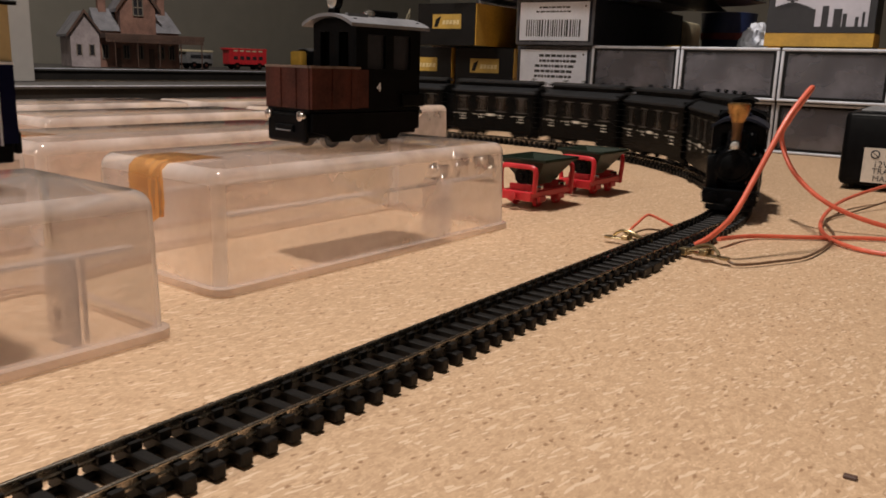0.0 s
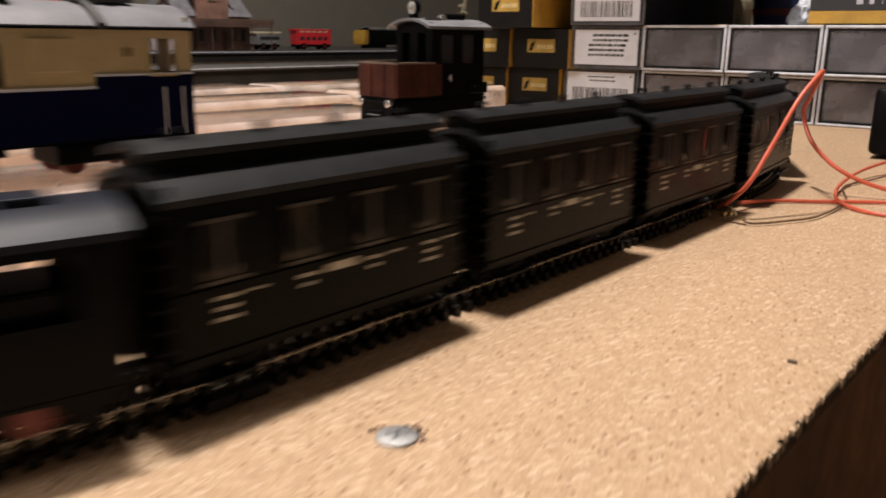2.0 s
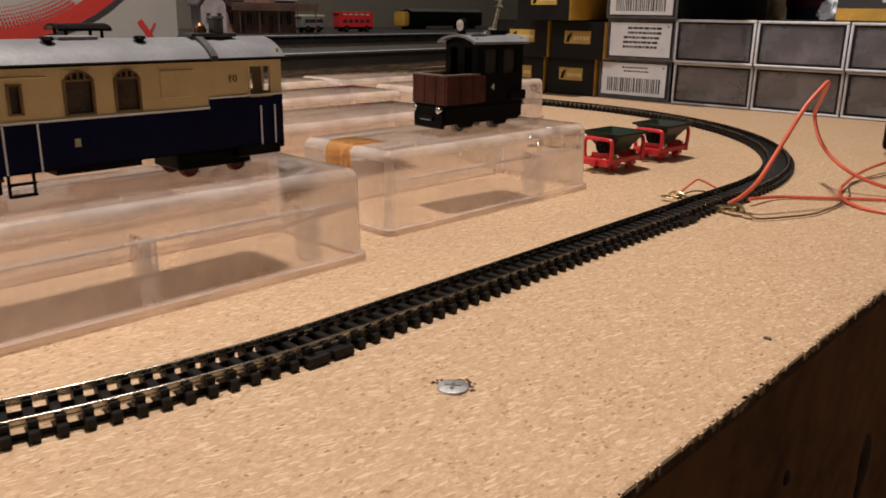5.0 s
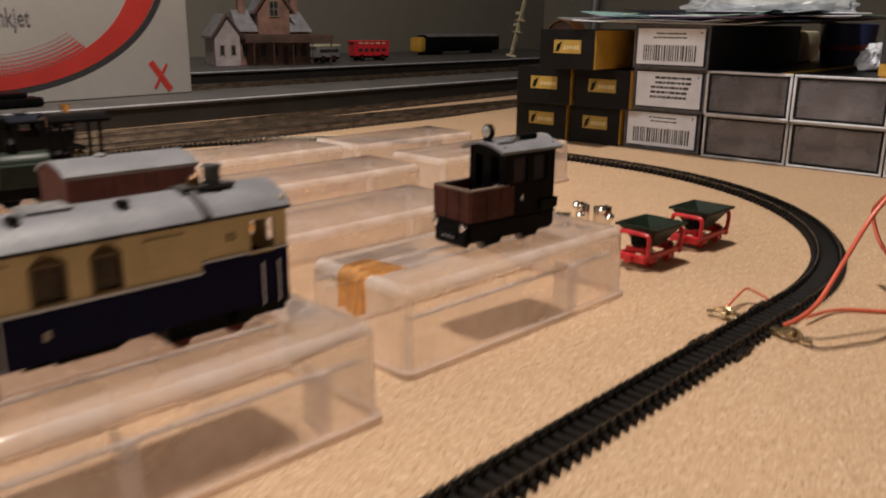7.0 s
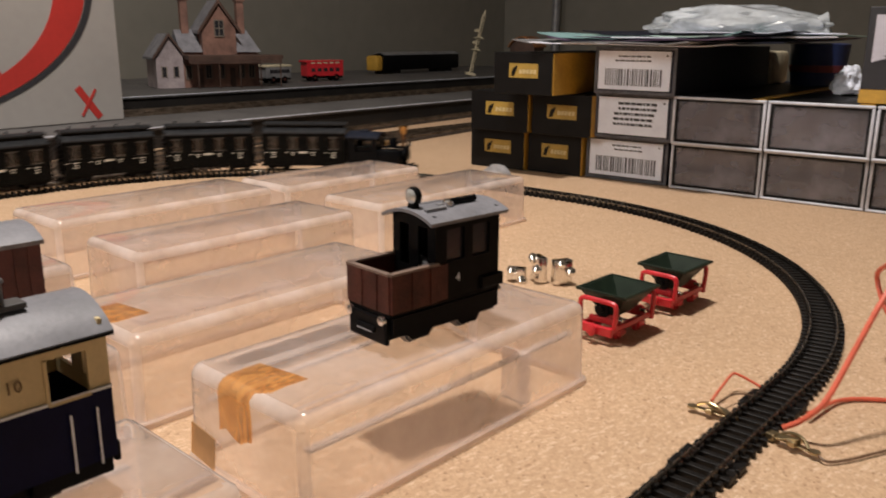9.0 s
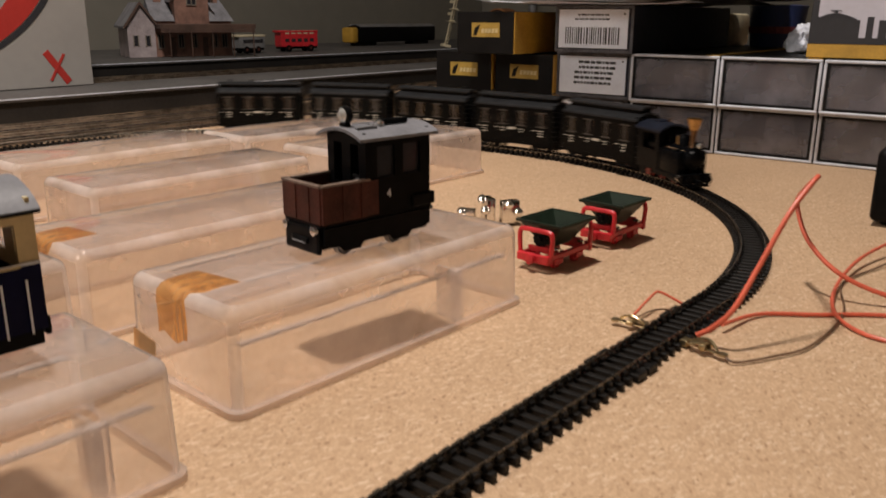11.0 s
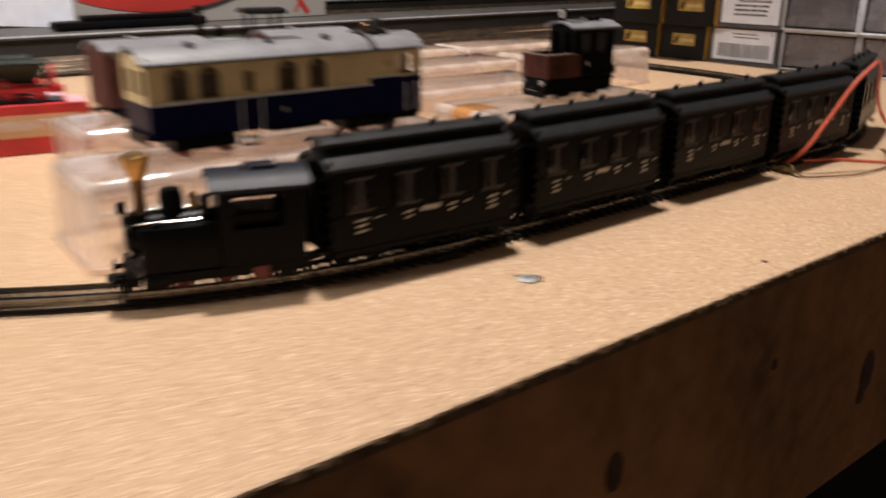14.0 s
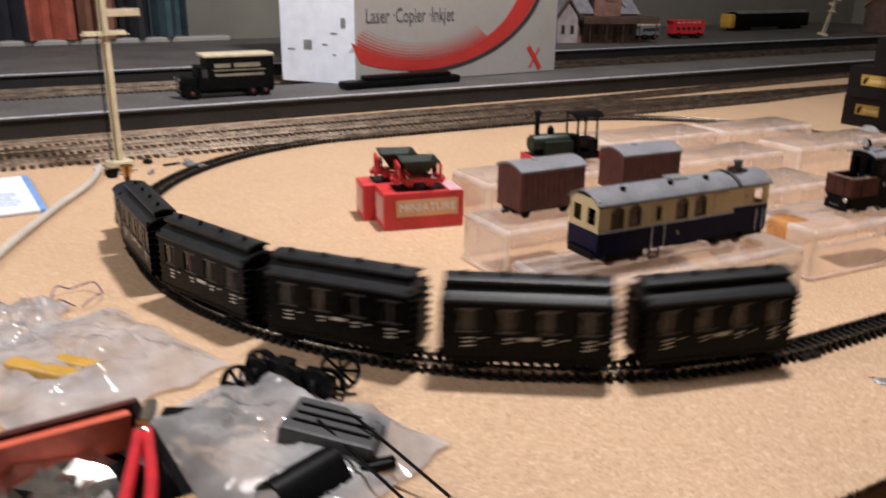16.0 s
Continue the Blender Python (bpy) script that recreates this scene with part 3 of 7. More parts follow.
# ---- clear plastic cases ----
def clear_case(place, turn, length, width, height, label, tape=False, dividers=()):
    t = thing("clear_plastic_case", pose(place[0], place[1], 0.0004, 0, 0, turn), label, "plastic case", group="clear plastic cases")
    bm = bmesh.new()
    bmesh.ops.create_cube(bm, size=1.0, matrix=Matrix.Translation((0, 0, height / 2)) @ Matrix.Diagonal((width, length, height, 1)))
    for v in bm.verts:
        if v.co.z < 0.001:
            v.co.x *= 1.025
            v.co.y *= 1.01
    bmesh.ops.delete(bm, geom=[f for f in bm.faces if f.normal.z < -0.9], context="FACES_ONLY")
    es = [e for e in bm.edges if not e.is_boundary]
    bmesh.ops.bevel(bm, geom=es, offset=0.0036, segments=5, affect="EDGES", profile=0.5)
    shell = part("shell", bm, M_CLEAR, t, "clear scratched styrene shell", smooth=True)
    # corner bevels get a milkier, whiter haze than the flat sides, as painted edge highlights
    shell.data.materials.append(M_CLEAREDGE)
    for p in shell.data.polygons:
        if max(abs(p.normal.x), abs(p.normal.y), abs(p.normal.z)) < 0.985:
            p.material_index = 1
    shell.visible_shadow = False
    bm = bmesh.new()
    bmesh.ops.create_cube(bm, size=1.0, matrix=Matrix.Translation((0, 0, 0.0008)) @ Matrix.Diagonal((width + 0.0036, length + 0.0036, 0.0016, 1)))
    bmesh.ops.delete(bm, geom=[f for f in bm.faces if abs(f.normal.z) > 0.9], context="FACES_ONLY")
    bmesh.ops.bevel(bm, geom=[e for e in bm.edges if abs(e.verts[0].co.z - e.verts[1].co.z) > 0.001], offset=0.0040, segments=5, affect="EDGES", profile=0.5)
    outer = [e for e in bm.edges if e.is_boundary and e.verts[0].co.z > 0.001]
    lip = bmesh.ops.extrude_edge_only(bm, edges=outer)["geom"]
    for v in [g for g in lip if isinstance(g, bmesh.types.BMVert)]:
        v.co.x *= (width - 0.0008) / (width + 0.0036)
        v.co.y *= (length - 0.0008) / (length + 0.0036)
        v.co.z += 0.0004
    part("rim", bm, M_RIMCLEAR, t, "milky moulded foot rim", smooth=True)
    for y in dividers:
        part("divider", B((width / 2 - 0.012, width / 2 - 0.0025, y - 0.0006, y + 0.0006, 0.0006, height * 0.62), (width / 2 - 0.0042, width / 2 - 0.0026, y - 0.0022, y + 0.0022, 0.0006, height * 0.62)), M_CLEARIN, t, "clear inner rib").visible_shadow = False
    if dividers:
        part("inner_step", B((width / 2 - 0.0052, width / 2 - 0.0026, -length / 2 + 0.004, length / 2 - 0.004, height * 0.60, height * 0.625), (-width / 2 + 0.0026, -width / 2 + 0.0052, -length / 2 + 0.004, length / 2 - 0.004, height * 0.60, height * 0.625)), M_CLEARIN, t, "moulded inner step").visible_shadow = False
    if tape:
        e = -length / 2 - 0.0009
        # one strip folded over the end edge, with a torn outline
        bm = bmesh.new()
        rows = []
        for k, (yy, zz) in enumerate(((e, height * 0.52), (e, height * 0.68), (e, height - 0.0040), (e + 0.0005, height - 0.0018), (e + 0.0020, height - 0.0003), (e + 0.0040, height + 0.0004), (e + 0.0090, height + 0.0005), (e + 0.0130, height + 0.0005))):
            torn = random.uniform(-0.0007, 0.0007)
            rows.append([bm.verts.new((x + torn * (1 if x > 0 else 0.4), yy + (0.0022 * i / 5 if k == 7 else 0), zz + (0.0012 * math.sin(i * 1.7) if k == 0 else 0))) for i, x in enumerate((-0.0085, -0.0055, -0.0025, 0.0005, 0.0035, 0.0055 + (0.003 if k > 4 else 0)))])
        for a, b in zip(rows, rows[1:]):
            for i in range(5):
                bm.faces.new((a[i], a[i + 1], b[i + 1], b[i]))
        part("tape", bm, M_AMBER, t, "aged amber sticky tape", smooth=True).visible_shadow = False
        if dividers:
            part("tape", B((-0.0060, 0.0050, -0.0003, 0.0, -0.0045, 0.0050)), M_AMBERPALE, t, "loose flap of amber tape", m=pose(-0.0165, e, height * 0.24, 0, 8, 0)).visible_shadow = False
    return t


M_AMBERPALE = clear_mat("old_tape", (0.98, 0.78, 0.52), 1.4, 0.15, 0.55, (0.86, 0.55, 0.27))
M_RIMCLEAR = clear_mat("milky_rim", (0.95, 0.90, 0.87), 1.3, 0.15, 0.52, (0.80, 0.70, 0.64))
CASES = [
    ((-0.1148, 0.0665), -3.6, 0.152, 0.046, 0.0285, "long clear plastic case standing under the cream and blue railcar", False, (0.060, 0.008, -0.052)),
    ((-0.1203, 0.2255), -3.6, 0.117, 0.049, 0.0285, "clear plastic case with amber tape carrying the small black engine", True, (0.03,)),
    ((-0.1953, 0.2285), -3.0, 0.117, 0.047, 0.0285, "scratched empty clear plastic case with amber tape on its end", True, ()),
    ((-0.2763, 0.2785), -3.0, 0.115, 0.046, 0.0285, "scratched empty clear plastic case on the chipboard", False, ()),
    ((-0.3603, 0.2905), -2.0, 0.124, 0.050, 0.0285, "empty clear plastic case beside the far side of the oval", False, ()),
    ((-0.3473, 0.4125), -3.5, 0.110, 0.048, 0.0285, "empty clear plastic case lying near the back curve", False, ()),
    ((-0.2703, 0.4165), -2.5, 0.126, 0.046, 0.0285, "empty clear plastic case near the stacked boxes", False, ()),
    ((-0.1983, 0.0905), -2.0, 0.150, 0.047, 0.0285, "clear plastic case carrying two maroon vans", False, ()),
    ((-0.2913, 0.1315), -2.0, 0.136, 0.050, 0.0285, "clear plastic case carrying the open black engine", False, ()),
]
for args in CASES:
    clear_case(*args)
CASE_TOP = 0.0291


# ---- vehicles ----
def wheelset(parent, y, r, gauge, z, material=None, spokes=False):
    for side in (-1, 1):
        w = part("wheel", lathe([(r, 0), (r, 0.0008), (r * 0.86, 0.0016), (r * 0.7, 0.0012), (r * 0.3, 0.0012), (r * 0.25, 0.0022), (0.0002, 0.0022)], 20, axis=Matrix.Rotation(radians(90 * side), 4, "Y")), material or M_BLACK, parent, m=pose(side * gauge / 2, y, z), smooth=True)
    part("axle", C((-gauge / 2, y, z), (gauge / 2, y, z), 0.0006, n=8), M_SILVER, parent)


def arch(w, z0, rise, n=10, t=0.0012):
    """Outline of a curved roof across x."""
    up = [(-w / 2 + w * i / n, z0 + rise * math.sin(math.pi * (i / n)) ** 0.8) for i in range(n + 1)]
    return up + [(x, z - t) for x, z in reversed(up)]


def coach():
    L, W = 0.0720, 0.0205
    t = thing("railway_coach", pose(0, 0, 0), "dark green-black four-window bogie coach with clerestory roof", "model coach", group="coaches of the train")
    z0, z1 = 0.0105, 0.0385
    wins = [(-0.0300, -0.0215), (-0.0120, -0.0035), (0.0055, 0.0140), (0.0230, 0.0315)]
    holes = [(a + L / 2, b + L / 2, 0.0135, 0.0235) for a, b in wins]
    for side in (-1, 1):
        bm = wall_with_holes(L, z1 - z0, 0.0010, holes)
        part("side_wall", bm, M_COACH, t, m=pose(side * W / 2, 0, z0) @ pose(0, 0, 0, 0, 0, 90 if side < 0 else -90) @ pose(-L / 2, -0.0010, 0))
        for a, b in wins:
            mid = (a + b) / 2
            x = side * (W / 2 - 0.0004)
            part("window_pane", B((x - 0.0002, x + 0.0002, a, b, z0 + 0.0135, z0 + 0.0235)), M_COACHPANE, t, "dim brownish window pane")
            part("window_frame", B((side * W / 2 - 0.0002, side * W / 2 + 0.0003, mid - 0.0004, mid + 0.0004, z0 + 0.0135, z0 + 0.0235), (side * W / 2 - 0.0002, side * W / 2 + 0.0004, a - 0.0004, b + 0.0004, z0 + 0.0129, z0 + 0.0136), (side * W / 2 - 0.0002, side * W / 2 + 0.0004, a - 0.0004, b + 0.0004, z0 + 0.0234, z0 + 0.0241)), M_MULLION, t)
            # pale lettering strips below each window
            rows = ((0.0100, 0.0020), (0.0081, 0.0016), (0.0062, 0.0020)) if abs(mid) > 0.02 else ((0.0100, 0.0017), (0.0082, 0.0012))
            for dz, half in rows:
                part("lettering", B((side * W / 2 - 0.0001, side * W / 2 + 0.00018, mid - half, mid + half * 1.1, z0 + dz, z0 + dz + 0.0007)), M_GOLDLINE, t, "small pale lettering bar")
            part("dash", B((side * W / 2 - 0.0001, side * W / 2 + 0.00018, mid + 0.0050, mid + 0.0078, z0 + 0.0102, z0 + 0.0107)), M_GOLDLINE, t, "small pale lettering bar")
        part("number_plate_bar", B((side * W / 2 - 0.0001, side * W / 2 + 0.00022, -0.0028, 0.0048, z0 + 0.0098, z0 + 0.0114)), M_GOLDLINE, t, "pale plate below the windows")
        part("waist_rail", B((side * W / 2 - 0.0001, side * W / 2 + 0.0005, -L / 2, L / 2, z0 + 0.0118, z0 + 0.0124), (side * W / 2 - 0.0001, side * W / 2 + 0.0005, -L / 2, L / 2, z0 + 0.0002, z0 + 0.0010)), M_COACH, t)
        for y in (-0.0255, 0.0255):
            part("step_board", B((side * W / 2 - 0.001, side * W / 2 + 0.0012, y - 0.006, y + 0.006, 0.0066, 0.0072)), M_BLACK, t)
    for end in (-1, 1):
        part("end_wall", B((-W / 2, W / 2, end * L / 2 - 0.0005, end * L / 2 + 0.0005, z0, z1 + 0.002)), M_COACH, t)
        part("gangway", B((-0.0042, 0.0042, end * (L / 2 + 0.0006), end * (L / 2 + 0.0026), z0 + 0.001, z1 - 0.004), bevel=0.0004) if end > 0 else B((-0.0042, 0.0042, -L / 2 - 0.0026, -L / 2 - 0.0006, z0 + 0.001, z1 - 0.004), bevel=0.0004), M_BLACK, t)
        near, out = end * (L / 2 + 0.0004), end * (L / 2 + 0.0024)
        for k in range(7):
            z = z0 + 0.003 + k * 0.0036
            for x in (-0.0080, 0.0080):
                part("end_step", B((x - 0.0022, x + 0.0022, min(near, out), max(near, out), z, z + 0.0006)), M_BLACK, t)
        part("coupling", B((-0.0014, 0.0014, min(end * L / 2, end * (L / 2 + 0.0045)), max(end * L / 2, end * (L / 2 + 0.0045)), 0.0075, 0.0098), bevel=0.0003), M_BLACK, t)
        b = part("bogie", B((-0.0066, 0.0066, end * 0.0245 - 0.010, end * 0.0245 + 0.010, 0.0072, 0.0098), bevel=0.0005), M_BLACK, t)
        for dy in (-0.0065, 0.0065):
            wheelset(b, end * 0.0245 + dy, 0.0029, 0.0086, 0.0044 + 0.0029)
    part("floor_pan", B((-W / 2 + 0.0008, W / 2 - 0.0008, -L / 2, L / 2, 0.0094, 0.0108)), M_BLACK, t)
    part("main_roof", prism(arch(W + 0.0016, z1, 0.0042), -L / 2 - 0.0012, L / 2 + 0.0012), M_ROOF, t, "dark grey curved roof", smooth=True)
    part("clerestory", B((-0.0048, 0.0048, -L / 2 + 0.0012, L / 2 - 0.0012, z1 + 0.0030, z1 + 0.0070)), M_COACH, t)
    part("clerestory_roof", prism(arch(0.0118, z1 + 0.0070, 0.0014), -L / 2 - 0.0006, L / 2 + 0.0006), M_ROOF, t, smooth=True)
    for y in (-0.028, -0.010, 0.008, 0.027):
        part("roof_vent", lathe([(0.0009, 0), (0.0009, 0.0012), (0.0014, 0.0014), (0.0008, 0.0022)], 10), M_BLACK, t, m=pose(0.0012, y, z1 + 0.0080))
    return t





def tank_engine():
    """Runs towards -y."""
    t = thing("tank_engine", pose(0, 0, 0), "small black tank engine with tall brass-capped funnel pulling the train", "model engine")
    part("frame", B((-0.0088, 0.0088, -0.0255, 0.0265, 0.0075, 0.0105), bevel=0.0004), M_LOCO, t)
    part("buffer_beam", B((-0.0098, 0.0098, -0.0275, -0.0255, 0.0066, 0.0122), bevel=0.0005), M_LOCO, t)
    part("rear_beam", B((-0.0098, 0.0098, 0.0265, 0.0282, 0.0066, 0.0122), bevel=0.0005), M_LOCO, t)
    for x in (-0.0065, 0.0065):
        part("buffer", lathe([(0.0008, 0), (0.0008, 0.0022), (0.0022, 0.0024), (0.0022, 0.0031), (0.0004, 0.0034)], 14, axis=Matrix.Rotation(radians(90), 4, "X")), M_LOCO, t, m=pose(x, -0.0275, 0.0092), smooth=True)
    part("coupling_hook", B((-0.0012, 0.0012, -0.0325, -0.0272, 0.0072, 0.0090), bevel=0.0003), M_BLACK, t)
    part("guard_iron", B((-0.0085, 0.0085, -0.0285, -0.0272, 0.0046, 0.0066), bevel=0.0003), M_BLACK, t)
    part("boiler", lathe([(0.0001, 0), (0.0060, 0.0), (0.0066, 0.0006), (0.0066, 0.022)], 28, at=(0, -0.0245, 0.0205), axis=Matrix.Rotation(radians(-90), 4, "X")), M_LOCO, t, smooth=True)
    part("smokebox_door", lathe([(0.0052, 0), (0.0046, 0.0010), (0.0020, 0.0016), (0.0004, 0.0018)], 24, at=(0, -0.0245, 0.0205), axis=Matrix.Rotation(radians(90), 4, "X")), M_LOCO, t, smooth=True)
    for side in (-1, 1):
        part("side_tank", B((side * 0.0052 if side > 0 else -0.0096, 0.0096 if side > 0 else -0.0052, -0.0215, 0.0010, 0.0105, 0.0242), bevel=0.0006), M_LOCO, t, smooth=True)
        part("cylinder_block", lathe([(0.0028, 0), (0.0028, 0.0078)], 16, at=(side * 0.0078, -0.0215, 0.0092), axis=Matrix.Rotation(radians(-90), 4, "X")), M_BLACK, t, smooth=True)
        part("cylinder_cover", lathe([(0.0024, 0), (0.0022, 0.0006)], 16, at=(side * 0.0078, -0.0219, 0.0092), axis=Matrix.Rotation(radians(90), 4, "X")), M_SILVER, t, "bright cylinder cover")
        part("coupling_rod", B((side * 0.0082 - 0.0004, side * 0.0082 + 0.0004, -0.012, 0.016, 0.0076, 0.0088), bevel=0.0002), M_SILVER, t, "bright coupling rod")
        part("running_board", B((side * 0.0088 if side > 0 else -0.0102, 0.0102 if side > 0 else -0.0088, -0.0255, 0.0265, 0.0102, 0.0108)), M_LOCO, t)
        part("cab_step", B((side * 0.0085 - 0.0006, side * 0.0085 + 0.0006, 0.0175, 0.0235, 0.0056, 0.0102)), M_BLACK, t)
        part("number_plate_bar", B((side * 0.0097 - 0.0001, side * 0.0097 + 0.0002, 0.0100, 0.0120, 0.0150, 0.0172), (side * 0.0097 - 0.0001, side * 0.0097 + 0.0002, 0.0140, 0.0160, 0.0150, 0.0172)), M_GOLDLINE, t, "two pale plates on the cab side")
        part("handrail", C((side * 0.0070, -0.0225, 0.0254), (side * 0.0070, -0.004, 0.0254), 0.00025, n=6), M_SILVER, t)
    for y in (-0.0105, 0.002, 0.0145):
        wheelset(t, y, 0.0040, 0.0086, 0.0044 + 0.0040, M_WHEELRED)
    # cab
    for side in (-1, 1):
        bm = wall_with_holes(0.0260, 0.0240, 0.0008, [(0.0045, 0.0195, 0.0112, 0.0208)])
        part("cab_side", bm, M_LOCO, t, m=pose(side * 0.0096, 0.0010, 0.0105) @ (pose(0, 0, 0, 0, 0, 90)) @ pose(0, -0.0004, 0))
    for y in (0.0014, 0.0266):
        bm = wall_with_holes(0.0192, 0.0240, 0.0007, [(0.0030, 0.0072, 0.0155, 0.0205), (0.0120, 0.0162, 0.0155, 0.0205)])
        part("cab_end", bm, M_LOCO, t, m=pose(-0.0096, y - 0.0004, 0.0105))
    part("cab_roof", prism(arch(0.0218, 0.0340, 0.0040), -0.0014, 0.0292), M_BLUECAB, t, "blue-black curved cab roof", smooth=True)
    part("roof_hatch", B((-0.0035, 0.0035, 0.012, 0.020, 0.0374, 0.0388), bevel=0.0003), M_BLUECAB, t)
    part("coal_bunker", B((-0.0090, 0.0090, 0.0205, 0.0262, 0.0105, 0.0215)), M_LOCO, t)
    # added black filler that stands in for the cab's dark, shaded inside
    part("motor_block", B((-0.0072, 0.0072, 0.0042, 0.0204, 0.0105, 0.0262), bevel=0.0008), M_LOCO, t, "dark block added to fill the shaded cab")
    for side in (-1, 1):
        part("tank_filler", lathe([(0.0014, 0), (0.0014, 0.0010), (0.0009, 0.0014)], 12, at=(side * 0.0074, -0.0165, 0.0242)), M_LOCO, t, smooth=True)
        part("cab_window_rim", B((side * 0.0099 - 0.0002, side * 0.0099 + 0.0002, 0.0050, 0.0210, 0.0214, 0.0219), (side * 0.0099 - 0.0002, side * 0.0099 + 0.0002, 0.0050, 0.0055, 0.0219, 0.0312), (side * 0.0099 - 0.0002, side * 0.0099 + 0.0002, 0.0205, 0.0210, 0.0219, 0.0312)), M_LOCO, t)
        part("main_crank", C((side * 0.0084, 0.0125, 0.0082), (side * 0.0092, 0.0125, 0.0082), 0.0026, n=16), M_WHEELRED, t, "dark red crank disc")
    part("air_pump", lathe([(0.0016, 0), (0.0016, 0.0050), (0.0010, 0.0058)], 14, at=(0.0052, -0.0022, 0.0262)), M_LOCO, t, smooth=True)
    part("backhead", B((-0.0050, 0.0050, 0.0022, 0.0041, 0.0105, 0.0235), bevel=0.0006), M_MAROON, t, "brown boiler backhead in the cab")
    # fittings
    part("funnel", lathe([(0.0026, 0), (0.0018, 0.0012), (0.0016, 0.0060), (0.0021, 0.0105)], 20, at=(0, -0.0205, 0.0262)), M_BRONZE, t, "dark bronze funnel", smooth=True)
    part("funnel_cap", lathe([(0.0021, 0), (0.0036, 0.0038), (0.0042, 0.0058), (0.0042, 0.0068), (0.0033, 0.0072)], 24, at=(0, -0.0205, 0.0366)), M_BRASS, t, "flared brass funnel cap", smooth=True)
    part("dome", lathe([(0.0040, 0), (0.0037, 0.0014), (0.0036, 0.0054), (0.0029, 0.0070), (0.0004, 0.0075)], 20, at=(0, -0.0115, 0.0262)), M_LOCO, t, smooth=True)
    part("safety_valve", lathe([(0.0016, 0), (0.0013, 0.0030), (0.0017, 0.0033), (0.0008, 0.0050)], 14, at=(0, -0.0052, 0.0266)), M_BRASS, t, "small brass valve", smooth=True)
    part("whistle", C((0.002, 0.0105, 0.0376), (0.002, 0.0105, 0.0402), 0.0007, n=10), M_BRONZE, t)
    h = part("headlamp", lathe([(0.0016, 0), (0.0019, 0.0006), (0.0019, 0.0026)], 18, at=(0, -0.0272, 0.0285), axis=Matrix.Rotation(radians(-90), 4, "X")), M_LOCO, t, smooth=True)
    part("lens", lathe([(0.0015, 0), (0.0010, 0.0004), (0.0002, 0.0005)], 16, at=(0, -0.0272, 0.0285), axis=Matrix.Rotation(radians(90), 4, "X")), M_LENS, h, "pale headlamp lens")
    part("lamp_bracket", B((-0.0006, 0.0006, -0.0262, -0.0248, 0.0225, 0.0270)), M_LOCO, t)
    return t


M_WHEELRED = mat("wheel_dark_red", (0.16, 0.020, 0.016), 0.4, 0, 0.15, 300)
M_BRONZE = mat("dark_bronze", (0.16, 0.085, 0.04), 0.35, 0.8, 0.2, 200)



def shrink(ob, sx, sy, sz):
    """Brings the parts of a vehicle to size about the rail top."""
    m = Matrix.Translation((0, 0, 0.0044)) @ Matrix.Diagonal((sx, sy, sz, 1)) @ Matrix.Translation((0, 0, -0.0044))
    for c in ob.children:
        c.matrix_basis = m @ c.matrix_basis


ENGINE = tank_engine()
shrink(ENGINE, 0.97, 0.93, 0.98)
COACHES = [coach()]
shrink(COACHES[0], 0.94, 0.93, 0.94)
for k in range(4):
    COACHES.append(copy_thing(COACHES[0], pose(0, 0, 0)))


